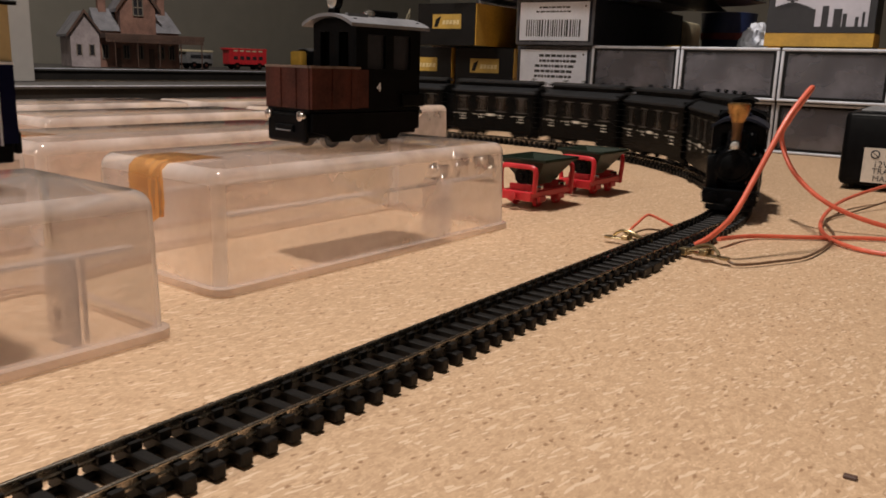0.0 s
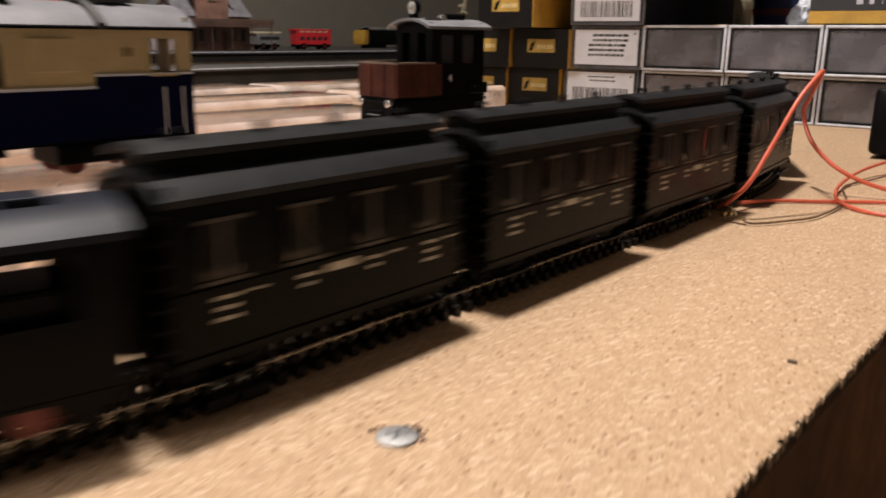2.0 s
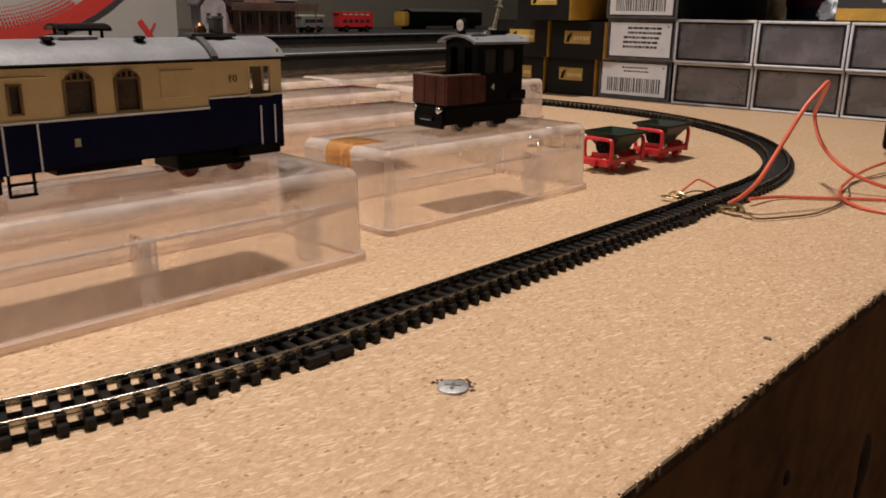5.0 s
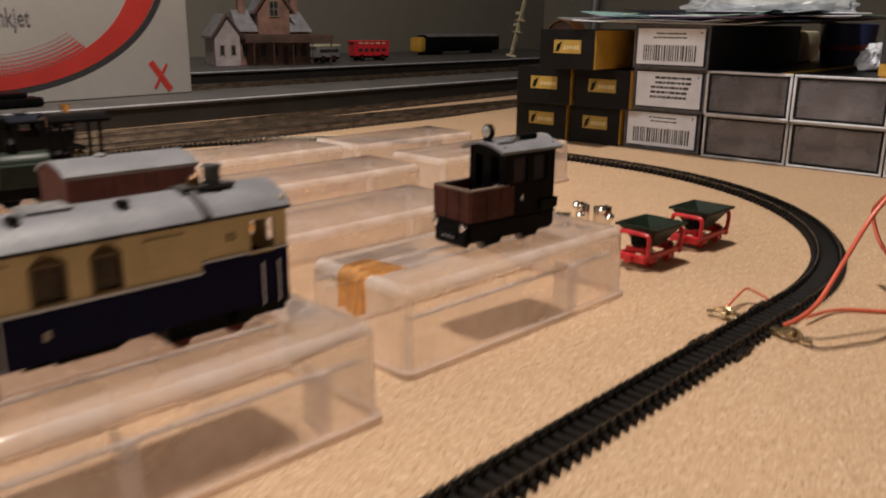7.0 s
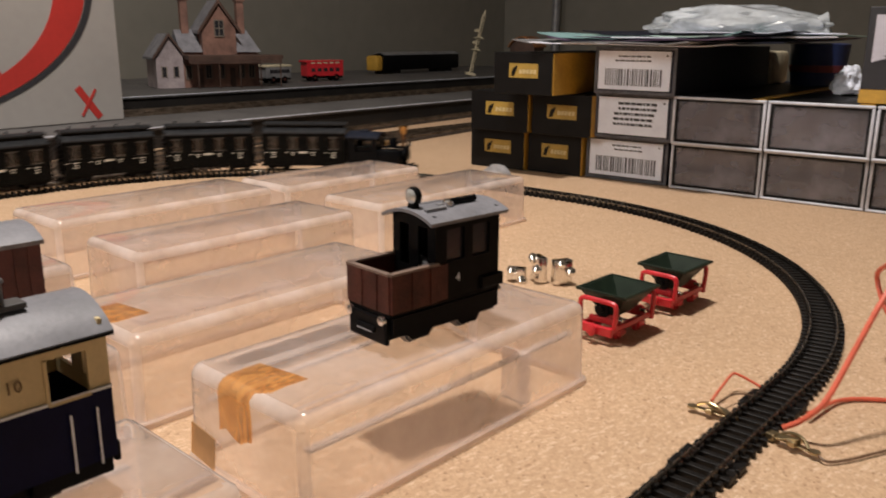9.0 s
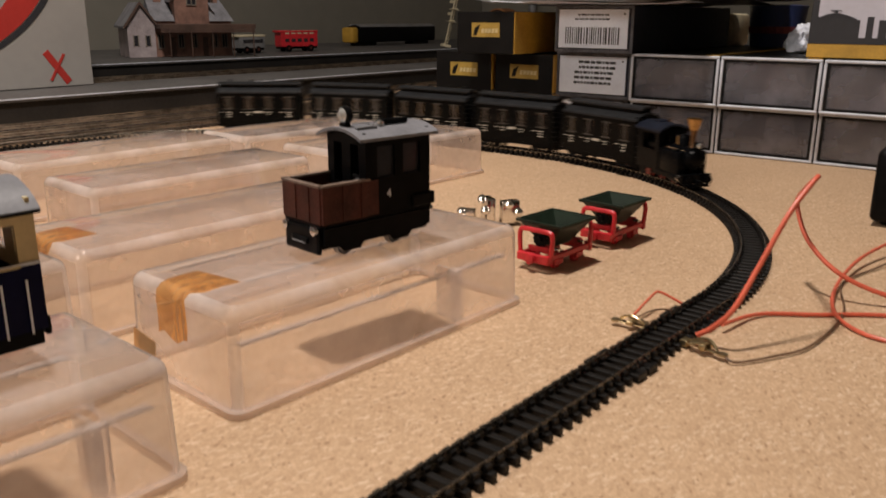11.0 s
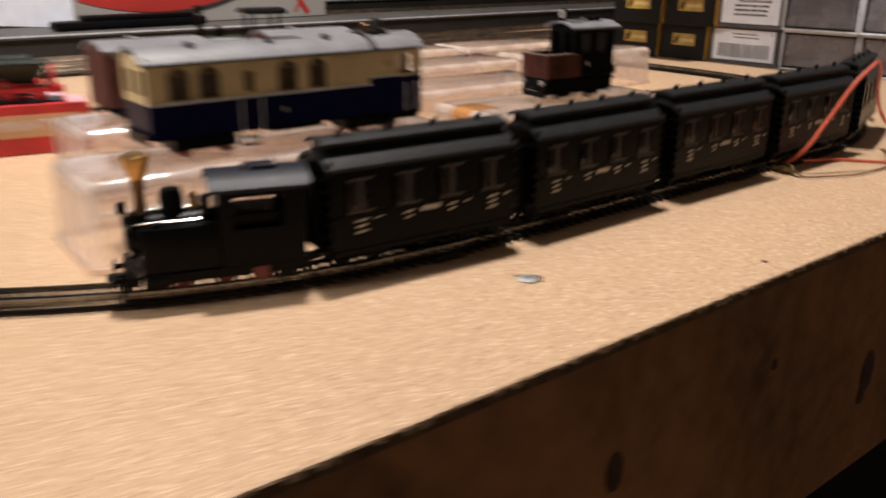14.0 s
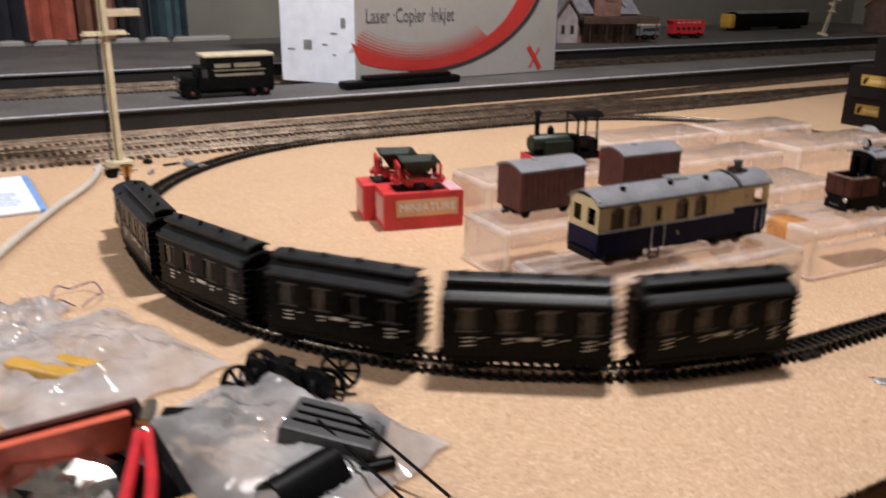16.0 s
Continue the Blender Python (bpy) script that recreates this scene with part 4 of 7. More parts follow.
def shunter(m):
    """Small engine with an open wagon body in front; its front faces -y."""
    t = thing("works_engine", m, "small black works engine with maroon open body and roof headlamp", "model engine")
    W, z0 = 0.0172, 0.0
    part("frame", B((-0.0078, 0.0078, -0.0192, 0.0192, 0.0035, 0.0100), bevel=0.0006), M_BLACK, t)
    part("front_beam", B((-0.0080, 0.0080, -0.0205, -0.0190, 0.0022, 0.0100), bevel=0.0008), M_BLACK, t)
    part("coupling_slot", B((-0.0036, 0.0036, -0.0212, -0.0203, 0.0050, 0.0068), bevel=0.0003), M_BLACK, t)
    part("coupling_pin", B((-0.0030, 0.0030, -0.0215, -0.0211, 0.0052, 0.0055)), M_TIN, t)
    part("footplate", B((-W / 2, W / 2, -0.0198, 0.0200, 0.0100, 0.0110), bevel=0.0002), M_BLACK, t)
    for x in (-0.0066, 0.0066):
        part("front_lamp", lathe([(0.0013, 0), (0.0013, 0.0010), (0.0005, 0.0014)], 14, at=(x, -0.0203, 0.0092), axis=Matrix.Rotation(radians(90), 4, "X")), M_SILVER, t, "small silver front lamp", smooth=True)
    for y in (-0.0100, 0.0080):
        wheelset(t, y, 0.0032, 0.0086, 0.0033, M_TIN)
        for side in (-1, 1):
            part("axle_box", B((side * 0.0080 - 0.0008, side * 0.0080 + 0.0008, y - 0.0022, y + 0.0022, 0.0024, 0.0050), bevel=0.0003), M_BLACK, t)
    # open body: plank sides with posts
    for side in (-1, 1):
        part("side_panel", B((side * (W / 2) - 0.0006, side * (W / 2) + 0.0006, -0.0196, -0.0040, 0.0110, 0.0216), bevel=0.0001), M_MAROON, t)
        for y in (-0.0192, -0.0125, -0.0062):
            part("post", B((side * (W / 2 + 0.0007) - 0.0002, side * (W / 2 + 0.0007) + 0.0002, y - 0.0004, y + 0.0004, 0.0110, 0.0214)), M_MAROON, t)
        part("top_rail", B((side * (W / 2) - 0.0009, side * (W / 2) + 0.0009, -0.0199, -0.0035, 0.0213, 0.0219)), M_RAILBROWN, t)
    part("front_panel", B((-W / 2, W / 2, -0.0200, -0.0190, 0.0110, 0.0216), bevel=0.0001), M_MAROON, t)
    for x in (-0.0026, 0.0036):
        part("post", B((x - 0.0003, x + 0.0003, -0.0203, -0.0199, 0.0112, 0.0212)), M_MAROON, t)
    part("top_rail", B((-W / 2, W / 2, -0.0203, -0.0187, 0.0213, 0.0219)), M_RAILBROWN, t)
    part("body_floor", B((-W / 2, W / 2, -0.0190, -0.0040, 0.0110, 0.0118)), M_BROWN, t)
    # cab
    y0, y1, zc, zr = -0.0045, 0.0192, 0.0110, 0.0335
    for side in (-1, 1):
        bm = wall_with_holes(y1 - y0, zr - zc, 0.0008, [(0.0040, 0.0105, 0.0105, 0.0195), (0.0135, 0.0200, 0.0105, 0.0195)])
        part("cab_side", bm, M_BLACK, t, m=pose(side * (W / 2 - 0.0003), y0, zc) @ pose(0, 0, 0, 0, 0, 90) @ pose(0, -0.0004, 0))
        for a, b in ((0.0040, 0.0105), (0.0135, 0.0200)):
            part("side_pane", B((side * (W / 2 - 0.0009) - 0.0001, side * (W / 2 - 0.0009) + 0.0001, y0 + a - 0.0003, y0 + b + 0.0003, zc + 0.0103, zc + 0.0197)), M_GLASS, t, "dark cab window pane")
        part("lower_side", B((side * (W / 2 + 0.0004) - 0.0002, side * (W / 2 + 0.0004) + 0.0002, -0.0040, -0.0005, 0.0112, 0.0212)), M_MAROON, t, "maroon panel lapping the cab side")
        part("side_skirt", prism([(-0.0190, 0.0098), (-0.0190, 0.0052), (-0.0140, 0.0040), (-0.0125, 0.0024), (-0.0070, 0.0024), (-0.0055, 0.0042), (0.0035, 0.0042), (0.0050, 0.0024), (0.0105, 0.0024), (0.0120, 0.0046), (0.0190, 0.0050), (0.0190, 0.0098)], -0.0004, 0.0004), M_BLACK, t, "stepped black side frame", m=pose(side * 0.0086, 0, 0, 0, 0, 90))
        part("rear_locker", B((side * 0.0086 - 0.0010, side * 0.0086 + 0.0010, 0.0120, 0.0206, 0.0112, 0.0150), bevel=0.0004), M_BLACK, t)
        part("rear_lamp", lathe([(0.0011, 0), (0.0011, 0.0012), (0.0004, 0.0016)], 12, at=(side * 0.0070, 0.0200, 0.0092), axis=Matrix.Rotation(radians(-90), 4, "X")), M_SILVER, t, "small silver rear lamp", smooth=True)
        text("number", "4", 0.0034, M_LABEL, t, pose(side * (W / 2 + 0.0003), 0.0035, 0.0165, 90, 0, 90 * side), "small white number four")
    for y in (y0, y1 - 0.0008):
        bm = wall_with_holes(W - 0.0012, zr - zc + 0.0010, 0.0008, [(0.0022, 0.0060, 0.0085, 0.0200), (0.0098, 0.0136, 0.0085, 0.0200)])
        part("cab_end", bm, M_BLACK, t, m=pose(-(W - 0.0012) / 2, y, zc))
    part("cab_roof", prism(arch(W + 0.0030, zr - 0.0003, 0.0026, t=0.0009), y0 - 0.0028, y1 + 0.0022), M_GREYROOF, t, "pale grey curved roof", smooth=True)
    for x, yy in ((-0.003, 0.004), (0.0015, 0.006), (0.0048, -0.001)):
        part("roof_strip", B((x - 0.0006, x + 0.0006, yy - 0.0035, yy + 0.0035, zr + 0.0016, zr + 0.0024)), M_TIN, t)
    part("exhaust", C((0.003, 0.0045, zr + 0.0030), (0.003, 0.0150, zr + 0.0030), 0.0009, n=12), M_BLACK, t, smooth=True)
    part("exhaust_cap", lathe([(0.0015, 0), (0.0016, 0.0012), (0.0006, 0.0018)], 14, at=(0.003, 0.0050, zr + 0.0020)), M_SILVER, t, smooth=True)
    lampx = part("roof_headlamp", lathe([(0.0021, 0), (0.0025, 0.0004), (0.0025, 0.0018), (0.0012, 0.0028)], 20, at=(0, -0.0055, zr + 0.0055), axis=Matrix.Rotation(radians(-90), 4, "X")), M_BLACK, t, smooth=True)
    part("lens", lathe([(0.0020, 0), (0.0012, 0.0006), (0.0002, 0.0008)], 18, at=(0, -0.0055, zr + 0.0055), axis=Matrix.Rotation(radians(90), 4, "X")), M_LENS, lampx, "round clear headlamp lens")
    part("lamp_foot", B((-0.0014, 0.0014, -0.0056, -0.0036, zr + 0.0014, zr + 0.0034), bevel=0.0003), M_BLACK, t)
    part("control_desk", B((-0.0040, 0.0040, -0.0030, 0.0010, 0.0110, 0.0210), bevel=0.0004), M_TIN, t)
    part("rear_box", B((-0.0050, 0.0050, 0.0192, 0.0215, 0.0120, 0.0170), bevel=0.0005), M_BLACK, t)
    part("rear_coupling", B((-0.0014, 0.0014, 0.0195, 0.0235, 0.0050, 0.0068), bevel=0.0003), M_BLACK, t)
    return t


M_RAILBROWN = mat("brown_edge", (0.20, 0.14, 0.11), 0.5, 0, 0.15, 150)
shrink(shunter(pose(-0.1150, 0.2277, CASE_TOP + 0.0003, 0, 0, -8)), 1.04, 1.07, 1.03)


def railcar(m):
    t = thing("railcar", m, "cream and navy railcar with pale grey roof on a case", "model railcar")
    L, W = 0.109, 0.0215
    z0, zb, z1 = 0.0082, 0.0192, 0.0326
    sill, head = (0.0020, 0.0010, 0.0025), (0.0089, 0.0115, 0.0106)
    y0 = -L / 2
    wins = [(0.0073, 0.0145, 1), (0.0177, 0.0249, 1), (0.0341, 0.0373, 0), (0.0467, 0.0540, 1), (0.0591, 0.0658, 1), (0.0979, 0.1052, 2)]
    holes = [(a, b, sill[k], head[k]) for a, b, k in wins]
    for side in (-1, 1):
        turn = pose(side * (W / 2 - 0.0005), y0, zb) @ pose(0, 0, 0, 0, 0, 90) @ pose(0, -0.0005, 0)
        part("upper_side", wall_with_holes(L, z1 - zb, 0.0010, holes), M_CREAM, t, "cream upper side", m=turn)
        part("lower_side", B((side * (W / 2) - 0.0008, side * (W / 2) + 0.0002, y0, y0 + 0.0850, z0, zb - 0.001), (side * (W / 2) - 0.0008, side * (W / 2) + 0.0002, y0 + 0.0850, -y0, z0, zb + 0.0025), (side * (W / 2) - 0.0008, side * (W / 2) + 0.0002, y0, y0 + 0.0850, zb - 0.001, zb)), M_NAVY, t, "navy blue lower side")
        part("white_line", B((side * (W / 2 + 0.0002) - 0.0001, side * (W / 2 + 0.0002) + 0.0002, y0, y0 + 0.0850, zb - 0.0001, zb + 0.0005), (side * (W / 2 + 0.0002) - 0.0001, side * (W / 2 + 0.0002) + 0.0002, y0 + 0.0850, -y0, zb + 0.0025, zb + 0.0030)), M_LABEL, t, "thin pale lining")
        for a, b, k in wins:
            x = side * (W / 2 + 0.0001)
            zz0, zz1 = zb + sill[k], zb + head[k]
            ya, yb = y0 + a, y0 + b
            if k == 2:
                part("window_frame", B((x - 0.0003, x + 0.0003, ya - 0.0003, ya + 0.0003, zz0, zz1), (x - 0.0003, x + 0.0003, ya, yb, zz0 - 0.0003, zz0 + 0.0003)), M_CREAM, t)
                continue
            lift = 0.0022 if k else 0.0
            turned = pose(0, 0, 0, 0, 0, 90)
            if lift:
                bow = [(ya + (yb - ya) * q / 10, zz1 - lift + lift * math.sin(math.pi * q / 10) ** 0.7) for q in range(11)]
                part("window_head", prism([(ya - 0.0001, zz1 + 0.0001)] + bow + [(yb + 0.0001, zz1 + 0.0001)], -x - 0.0001, -x + 0.0009), M_CREAM, t, m=turned)
                part("window_arch", prism(bow + [(u, w - 0.0005) for u, w in reversed(bow)], -x - 0.0003, -x + 0.0004), M_WINFRAME, t, m=turned)
                part("window_tracery", B((x - 0.0004, x + 0.0002, ya, yb, zz1 - 0.0026, zz1 - 0.0021), *[(x - 0.0004, x + 0.0002, ya + (yb - ya) * q - 0.00022, ya + (yb - ya) * q + 0.00022, zz1 - 0.0024, zz1 - 0.0006) for q in (0.28, 0.5, 0.72)]), M_WINFRAME, t, "ochre tracery in the window head")
            else:
                part("door_surround", tube([(x, y0 + 0.0322, zz0 - 0.0016), (x, y0 + 0.0322, zz1 + 0.0004), (x, y0 + 0.0328, zz1 + 0.0012), (x, y0 + 0.0345, zz1 + 0.0014), (x, y0 + 0.0430, zz1 + 0.0014)], 0.00025, 6), M_CREAM, t, smooth=True)
            part("window_frame", B((x - 0.0003, x + 0.0003, ya - 0.0001, ya + 0.0005, zz0, zz1 - lift), (x - 0.0003, x + 0.0003, yb - 0.0005, yb + 0.0001, zz0, zz1 - lift), (x - 0.0003, x + 0.0003, ya, yb, zz0 - 0.0001, zz0 + 0.0004), *([] if lift else [(x - 0.0003, x + 0.0003, ya, yb, zz1 - 0.0004, zz1)])), M_WINFRAME, t)
            xp = side * (W / 2 - 0.0008)
            part("window_pane", B((xp - 0.0001, xp + 0.0001, ya - 0.0002, yb + 0.0002, zz0 - 0.0002, zz1 + 0.0002)), M_CARPANE, t, "dull brownish window pane")
        part("louvre_panel", B((side * (W / 2 + 0.0001) - 0.0002, side * (W / 2 + 0.0001) + 0.0004, y0 + 0.0712, y0 + 0.0808, zb + 0.0036, zb + 0.0106), bevel=0.0002), M_CREAM, t)
        for yy in (0.0319, 0.0396, 0.1010, 0.1057):
            part("handrail", C((side * (W / 2 + 0.0009), y0 + yy, zb - 0.0112), (side * (W / 2 + 0.0009), y0 + yy, zb - 0.0002), 0.00025, n=6), M_LABEL, t, "white upright handrail")
        part("class_plate", B((side * (W / 2 + 0.0002) - 0.0001, side * (W / 2 + 0.0002) + 0.0002, y0 + 0.0480, y0 + 0.0494, zb - 0.0065, zb - 0.0045)), M_GOLDLINE, t)
        text("number", "10", 0.0030, M_WINFRAME, t, pose(side * (W / 2 + 0.0003), y0 + 0.0926, zb + 0.0075, 90, 0, 90 * side), "small brown number ten")
        xi, xo = side * (W / 2 - 0.0008), side * (W / 2 + 0.0004)
        lo, hi = min(xi, xo), max(xi, xo)
        part("step_ladder", B((lo, hi - 0.0006, y0 + 0.0320, y0 + 0.0326, 0.0024, z0), (lo, hi - 0.0006, y0 + 0.0376, y0 + 0.0382, 0.0024, z0), (lo, hi, y0 + 0.0320, y0 + 0.0382, 0.0024, 0.0030), (lo, hi, y0 + 0.0320, y0 + 0.0382, 0.0052, 0.0057)), M_BLACK, t)
        part("end_valance", B((min(side * 0.0070, side * 0.0102), max(side * 0.0070, side * 0.0102), -y0 - 0.0150, -y0 - 0.0006, 0.0048, z0), bevel=0.0004), M_BLACK, t)
        part("battery_box", B((min(side * 0.0070, side * 0.0098), max(side * 0.0070, side * 0.0098), y0 + 0.0500, y0 + 0.0640, 0.0060, z0), bevel=0.0005), M_BLACK, t)
    for end in (-1, 1):
        bm = wall_with_holes(W - 0.0012, z1 - zb + 0.002, 0.0008, [(0.0020, 0.0078, 0.0030, 0.0108), (0.0125, 0.0183, 0.0030, 0.0108)])
        part("end_upper", bm, M_CREAM, t, "cream end with two windows", m=pose(-(W - 0.0012) / 2, end * (L / 2) - (0.0010 if end > 0 else -0.0002), zb))
        part("end_lower", B((-W / 2 + 0.0006, W / 2 - 0.0006, min(end * (L / 2 - 0.001), end * (L / 2)), max(end * (L / 2 - 0.001), end * (L / 2)), z0, zb)), M_NAVY, t)
        part("buffer_beam", B((-W / 2 + 0.001, W / 2 - 0.001, min(end * (L / 2), end * (L / 2 + 0.0012)), max(end * (L / 2), end * (L / 2 + 0.0012)), z0 - 0.002, z0 + 0.002), bevel=0.0004), M_BLACK, t)
        b = part("bogie", B((-0.0070, 0.0070, end * 0.034 - 0.0115, end * 0.034 + 0.0115, 0.0025, 0.0070), bevel=0.0006), M_BLACK, t)
        for dy in (-0.0075, 0.0075):
            wheelset(b, end * 0.034 + dy, 0.0030, 0.0086, 0.0030, M_WHEELRED)
    for yy in (0.0460, 0.0930):
        part("partition", B((-W / 2 + 0.001, W / 2 - 0.001, y0 + yy, y0 + yy + 0.001, zb, z1)), M_CREAM, t)
    for k in range(6):
        part("seat", B((-W / 2 + 0.002, W / 2 - 0.002, y0 + 0.012 + k * 0.011, y0 + 0.016 + k * 0.011, z0 + 0.002, zb + 0.004), bevel=0.0004), M_BROWN, t)
    part("underframe", B((-W / 2 + 0.0012, W / 2 - 0.0012, y0 + 0.002, -y0 - 0.002, z0 - 0.0008, z0 + 0.0008), (-0.007, 0.007, -0.010, 0.012, 0.0056, z0)), M_BLACK, t)
    part("roof", prism(arch(W + 0.0014, z1 - 0.0002, 0.0052, 14, 0.0007), y0 - 0.0012, -y0 + 0.0012), M_GREYROOF, t, "pale grey curved roof", smooth=True)
    part("roof_conduit", prism(arch(W + 0.0022, z1 + 0.0004, 0.0056, 14, 0.0014), y0 + 0.0860, y0 + 0.0880), M_DARKTIN, t, "dark band across the roof", smooth=True)
    for side in (-1, 1):
        part("rain_gutter", B((side * (W / 2 + 0.0007) - 0.0002, side * (W / 2 + 0.0007) + 0.0002, y0 - 0.0010, -y0 + 0.0010, z1 - 0.0010, z1 - 0.0005)), M_BLACK, t)
    part("roof_board", B((0.000, 0.0042, y0 + 0.0850, y0 + 0.0990, z1 + 0.0050, z1 + 0.0061), bevel=0.0002), M_DARKTIN, t)
    part("roof_tank", lathe([(0.0020, 0), (0.0020, 0.0038), (0.0024, 0.0040), (0.0022, 0.0046)], 18, at=(0.0020, y0 + 0.0940, z1 + 0.0060)), M_DARKTIN, t, smooth=True)
    part("bell", lathe([(0.0016, 0), (0.0018, 0.0006), (0.0014, 0.0020), (0.0004, 0.0028)], 16, at=(0.0020, y0 + 0.0890, z1 + 0.0060)), M_BRONZE, t, smooth=True)
    for yy in (0.018, 0.047, 0.070):
        part("roof_vent", lathe([(0.0010, 0), (0.0010, 0.0010), (0.0017, 0.0013), (0.0012, 0.0020)], 12, at=(0.0045, y0 + yy, z1 + 0.0036)), M_BLACK, t)
    part("roof_hatch", B((-0.0050, 0.0030, y0 + 0.0500, y0 + 0.0600, z1 + 0.0046, z1 + 0.0056), bevel=0.0003), M_TIN, t)
    return t


M_CARPANE = mat("railcar_pane", (0.075, 0.052, 0.034), 0.16, 0, 0.3, 120)
M_DARKTIN = mat("roof_fitting_grey", (0.075, 0.072, 0.072), 0.45, 0.2, 0.2, 90)
M_WINFRAME = mat("window_frame_ochre", (0.20, 0.13, 0.06), 0.45, 0, 0.2, 200)
railcar(pose(-0.1150, 0.0695, CASE_TOP, 0, 0, -2.6))


def box_van(m, label):
    t = thing("box_van", m, label, "model wagon", group="maroon vans")
    L, W, z0, z1 = 0.0440, 0.0235, 0.0060, 0.0290
    part("body", B((-W / 2, W / 2, -L / 2, L / 2, z0, z1), bevel=0.0002), M_VAN, t)
    for side in (-1, 1):
        for k in range(12):
            y = -L / 2 + (k + 0.5) * L / 12
            part("side_board", B((side * W / 2 - 0.0002, side * W / 2 + 0.0002, y - 0.0016, y + 0.0016, z0 + 0.0006, z1 - 0.0004)), M_VAN, t)
    for end in (-1, 1):
        for k in range(7):
            x = -W / 2 + (k + 0.5) * W / 7
            part("end_board", B((x - 0.0015, x + 0.0015, end * L / 2 - 0.0002, end * L / 2 + 0.0002, z0 + 0.0006, z1 - 0.0004)), M_VAN, t)
    part("roof", prism(arch(W + 0.0016, z1 - 0.0002, 0.0036), -L / 2 - 0.001, L / 2 + 0.001), M_GREYROOF, t, "pale grey curved roof", smooth=True)
    part("roof_filler", prism([(x, z) for x, z in arch(W - 0.001, z1 - 0.0012, 0.0034)[:11]], -L / 2, L / 2), M_VAN, t)
    part("roof_vent", lathe([(0.0022, 0), (0.0022, 0.0006), (0.0006, 0.0012)], 14, at=(0, -0.006, z1 + 0.0033)), M_TIN, t)
    part("underframe", B((-0.0078, 0.0078, -L / 2 + 0.001, L / 2 - 0.001, 0.0040, z0)), M_BLACK, t)
    for y in (-0.0135, 0.0135):
        wheelset(t, y, 0.0030, 0.0086, 0.0030)
    for end in (-1, 1):
        part("coupling", B((-0.0012, 0.0012, min(end * L / 2, end * (L / 2 + 0.004)), max(end * L / 2, end * (L / 2 + 0.004)), 0.0036, 0.0054)), M_BLACK, t)
    return t


v = box_van(pose(-0.2000, 0.0530, CASE_TOP, 0, 0, -1), "maroon boxed goods van with pale grey roof on a clear case")
copy_thing(v, pose(-0.2050, 0.1330, CASE_TOP, 0, 0, -4))


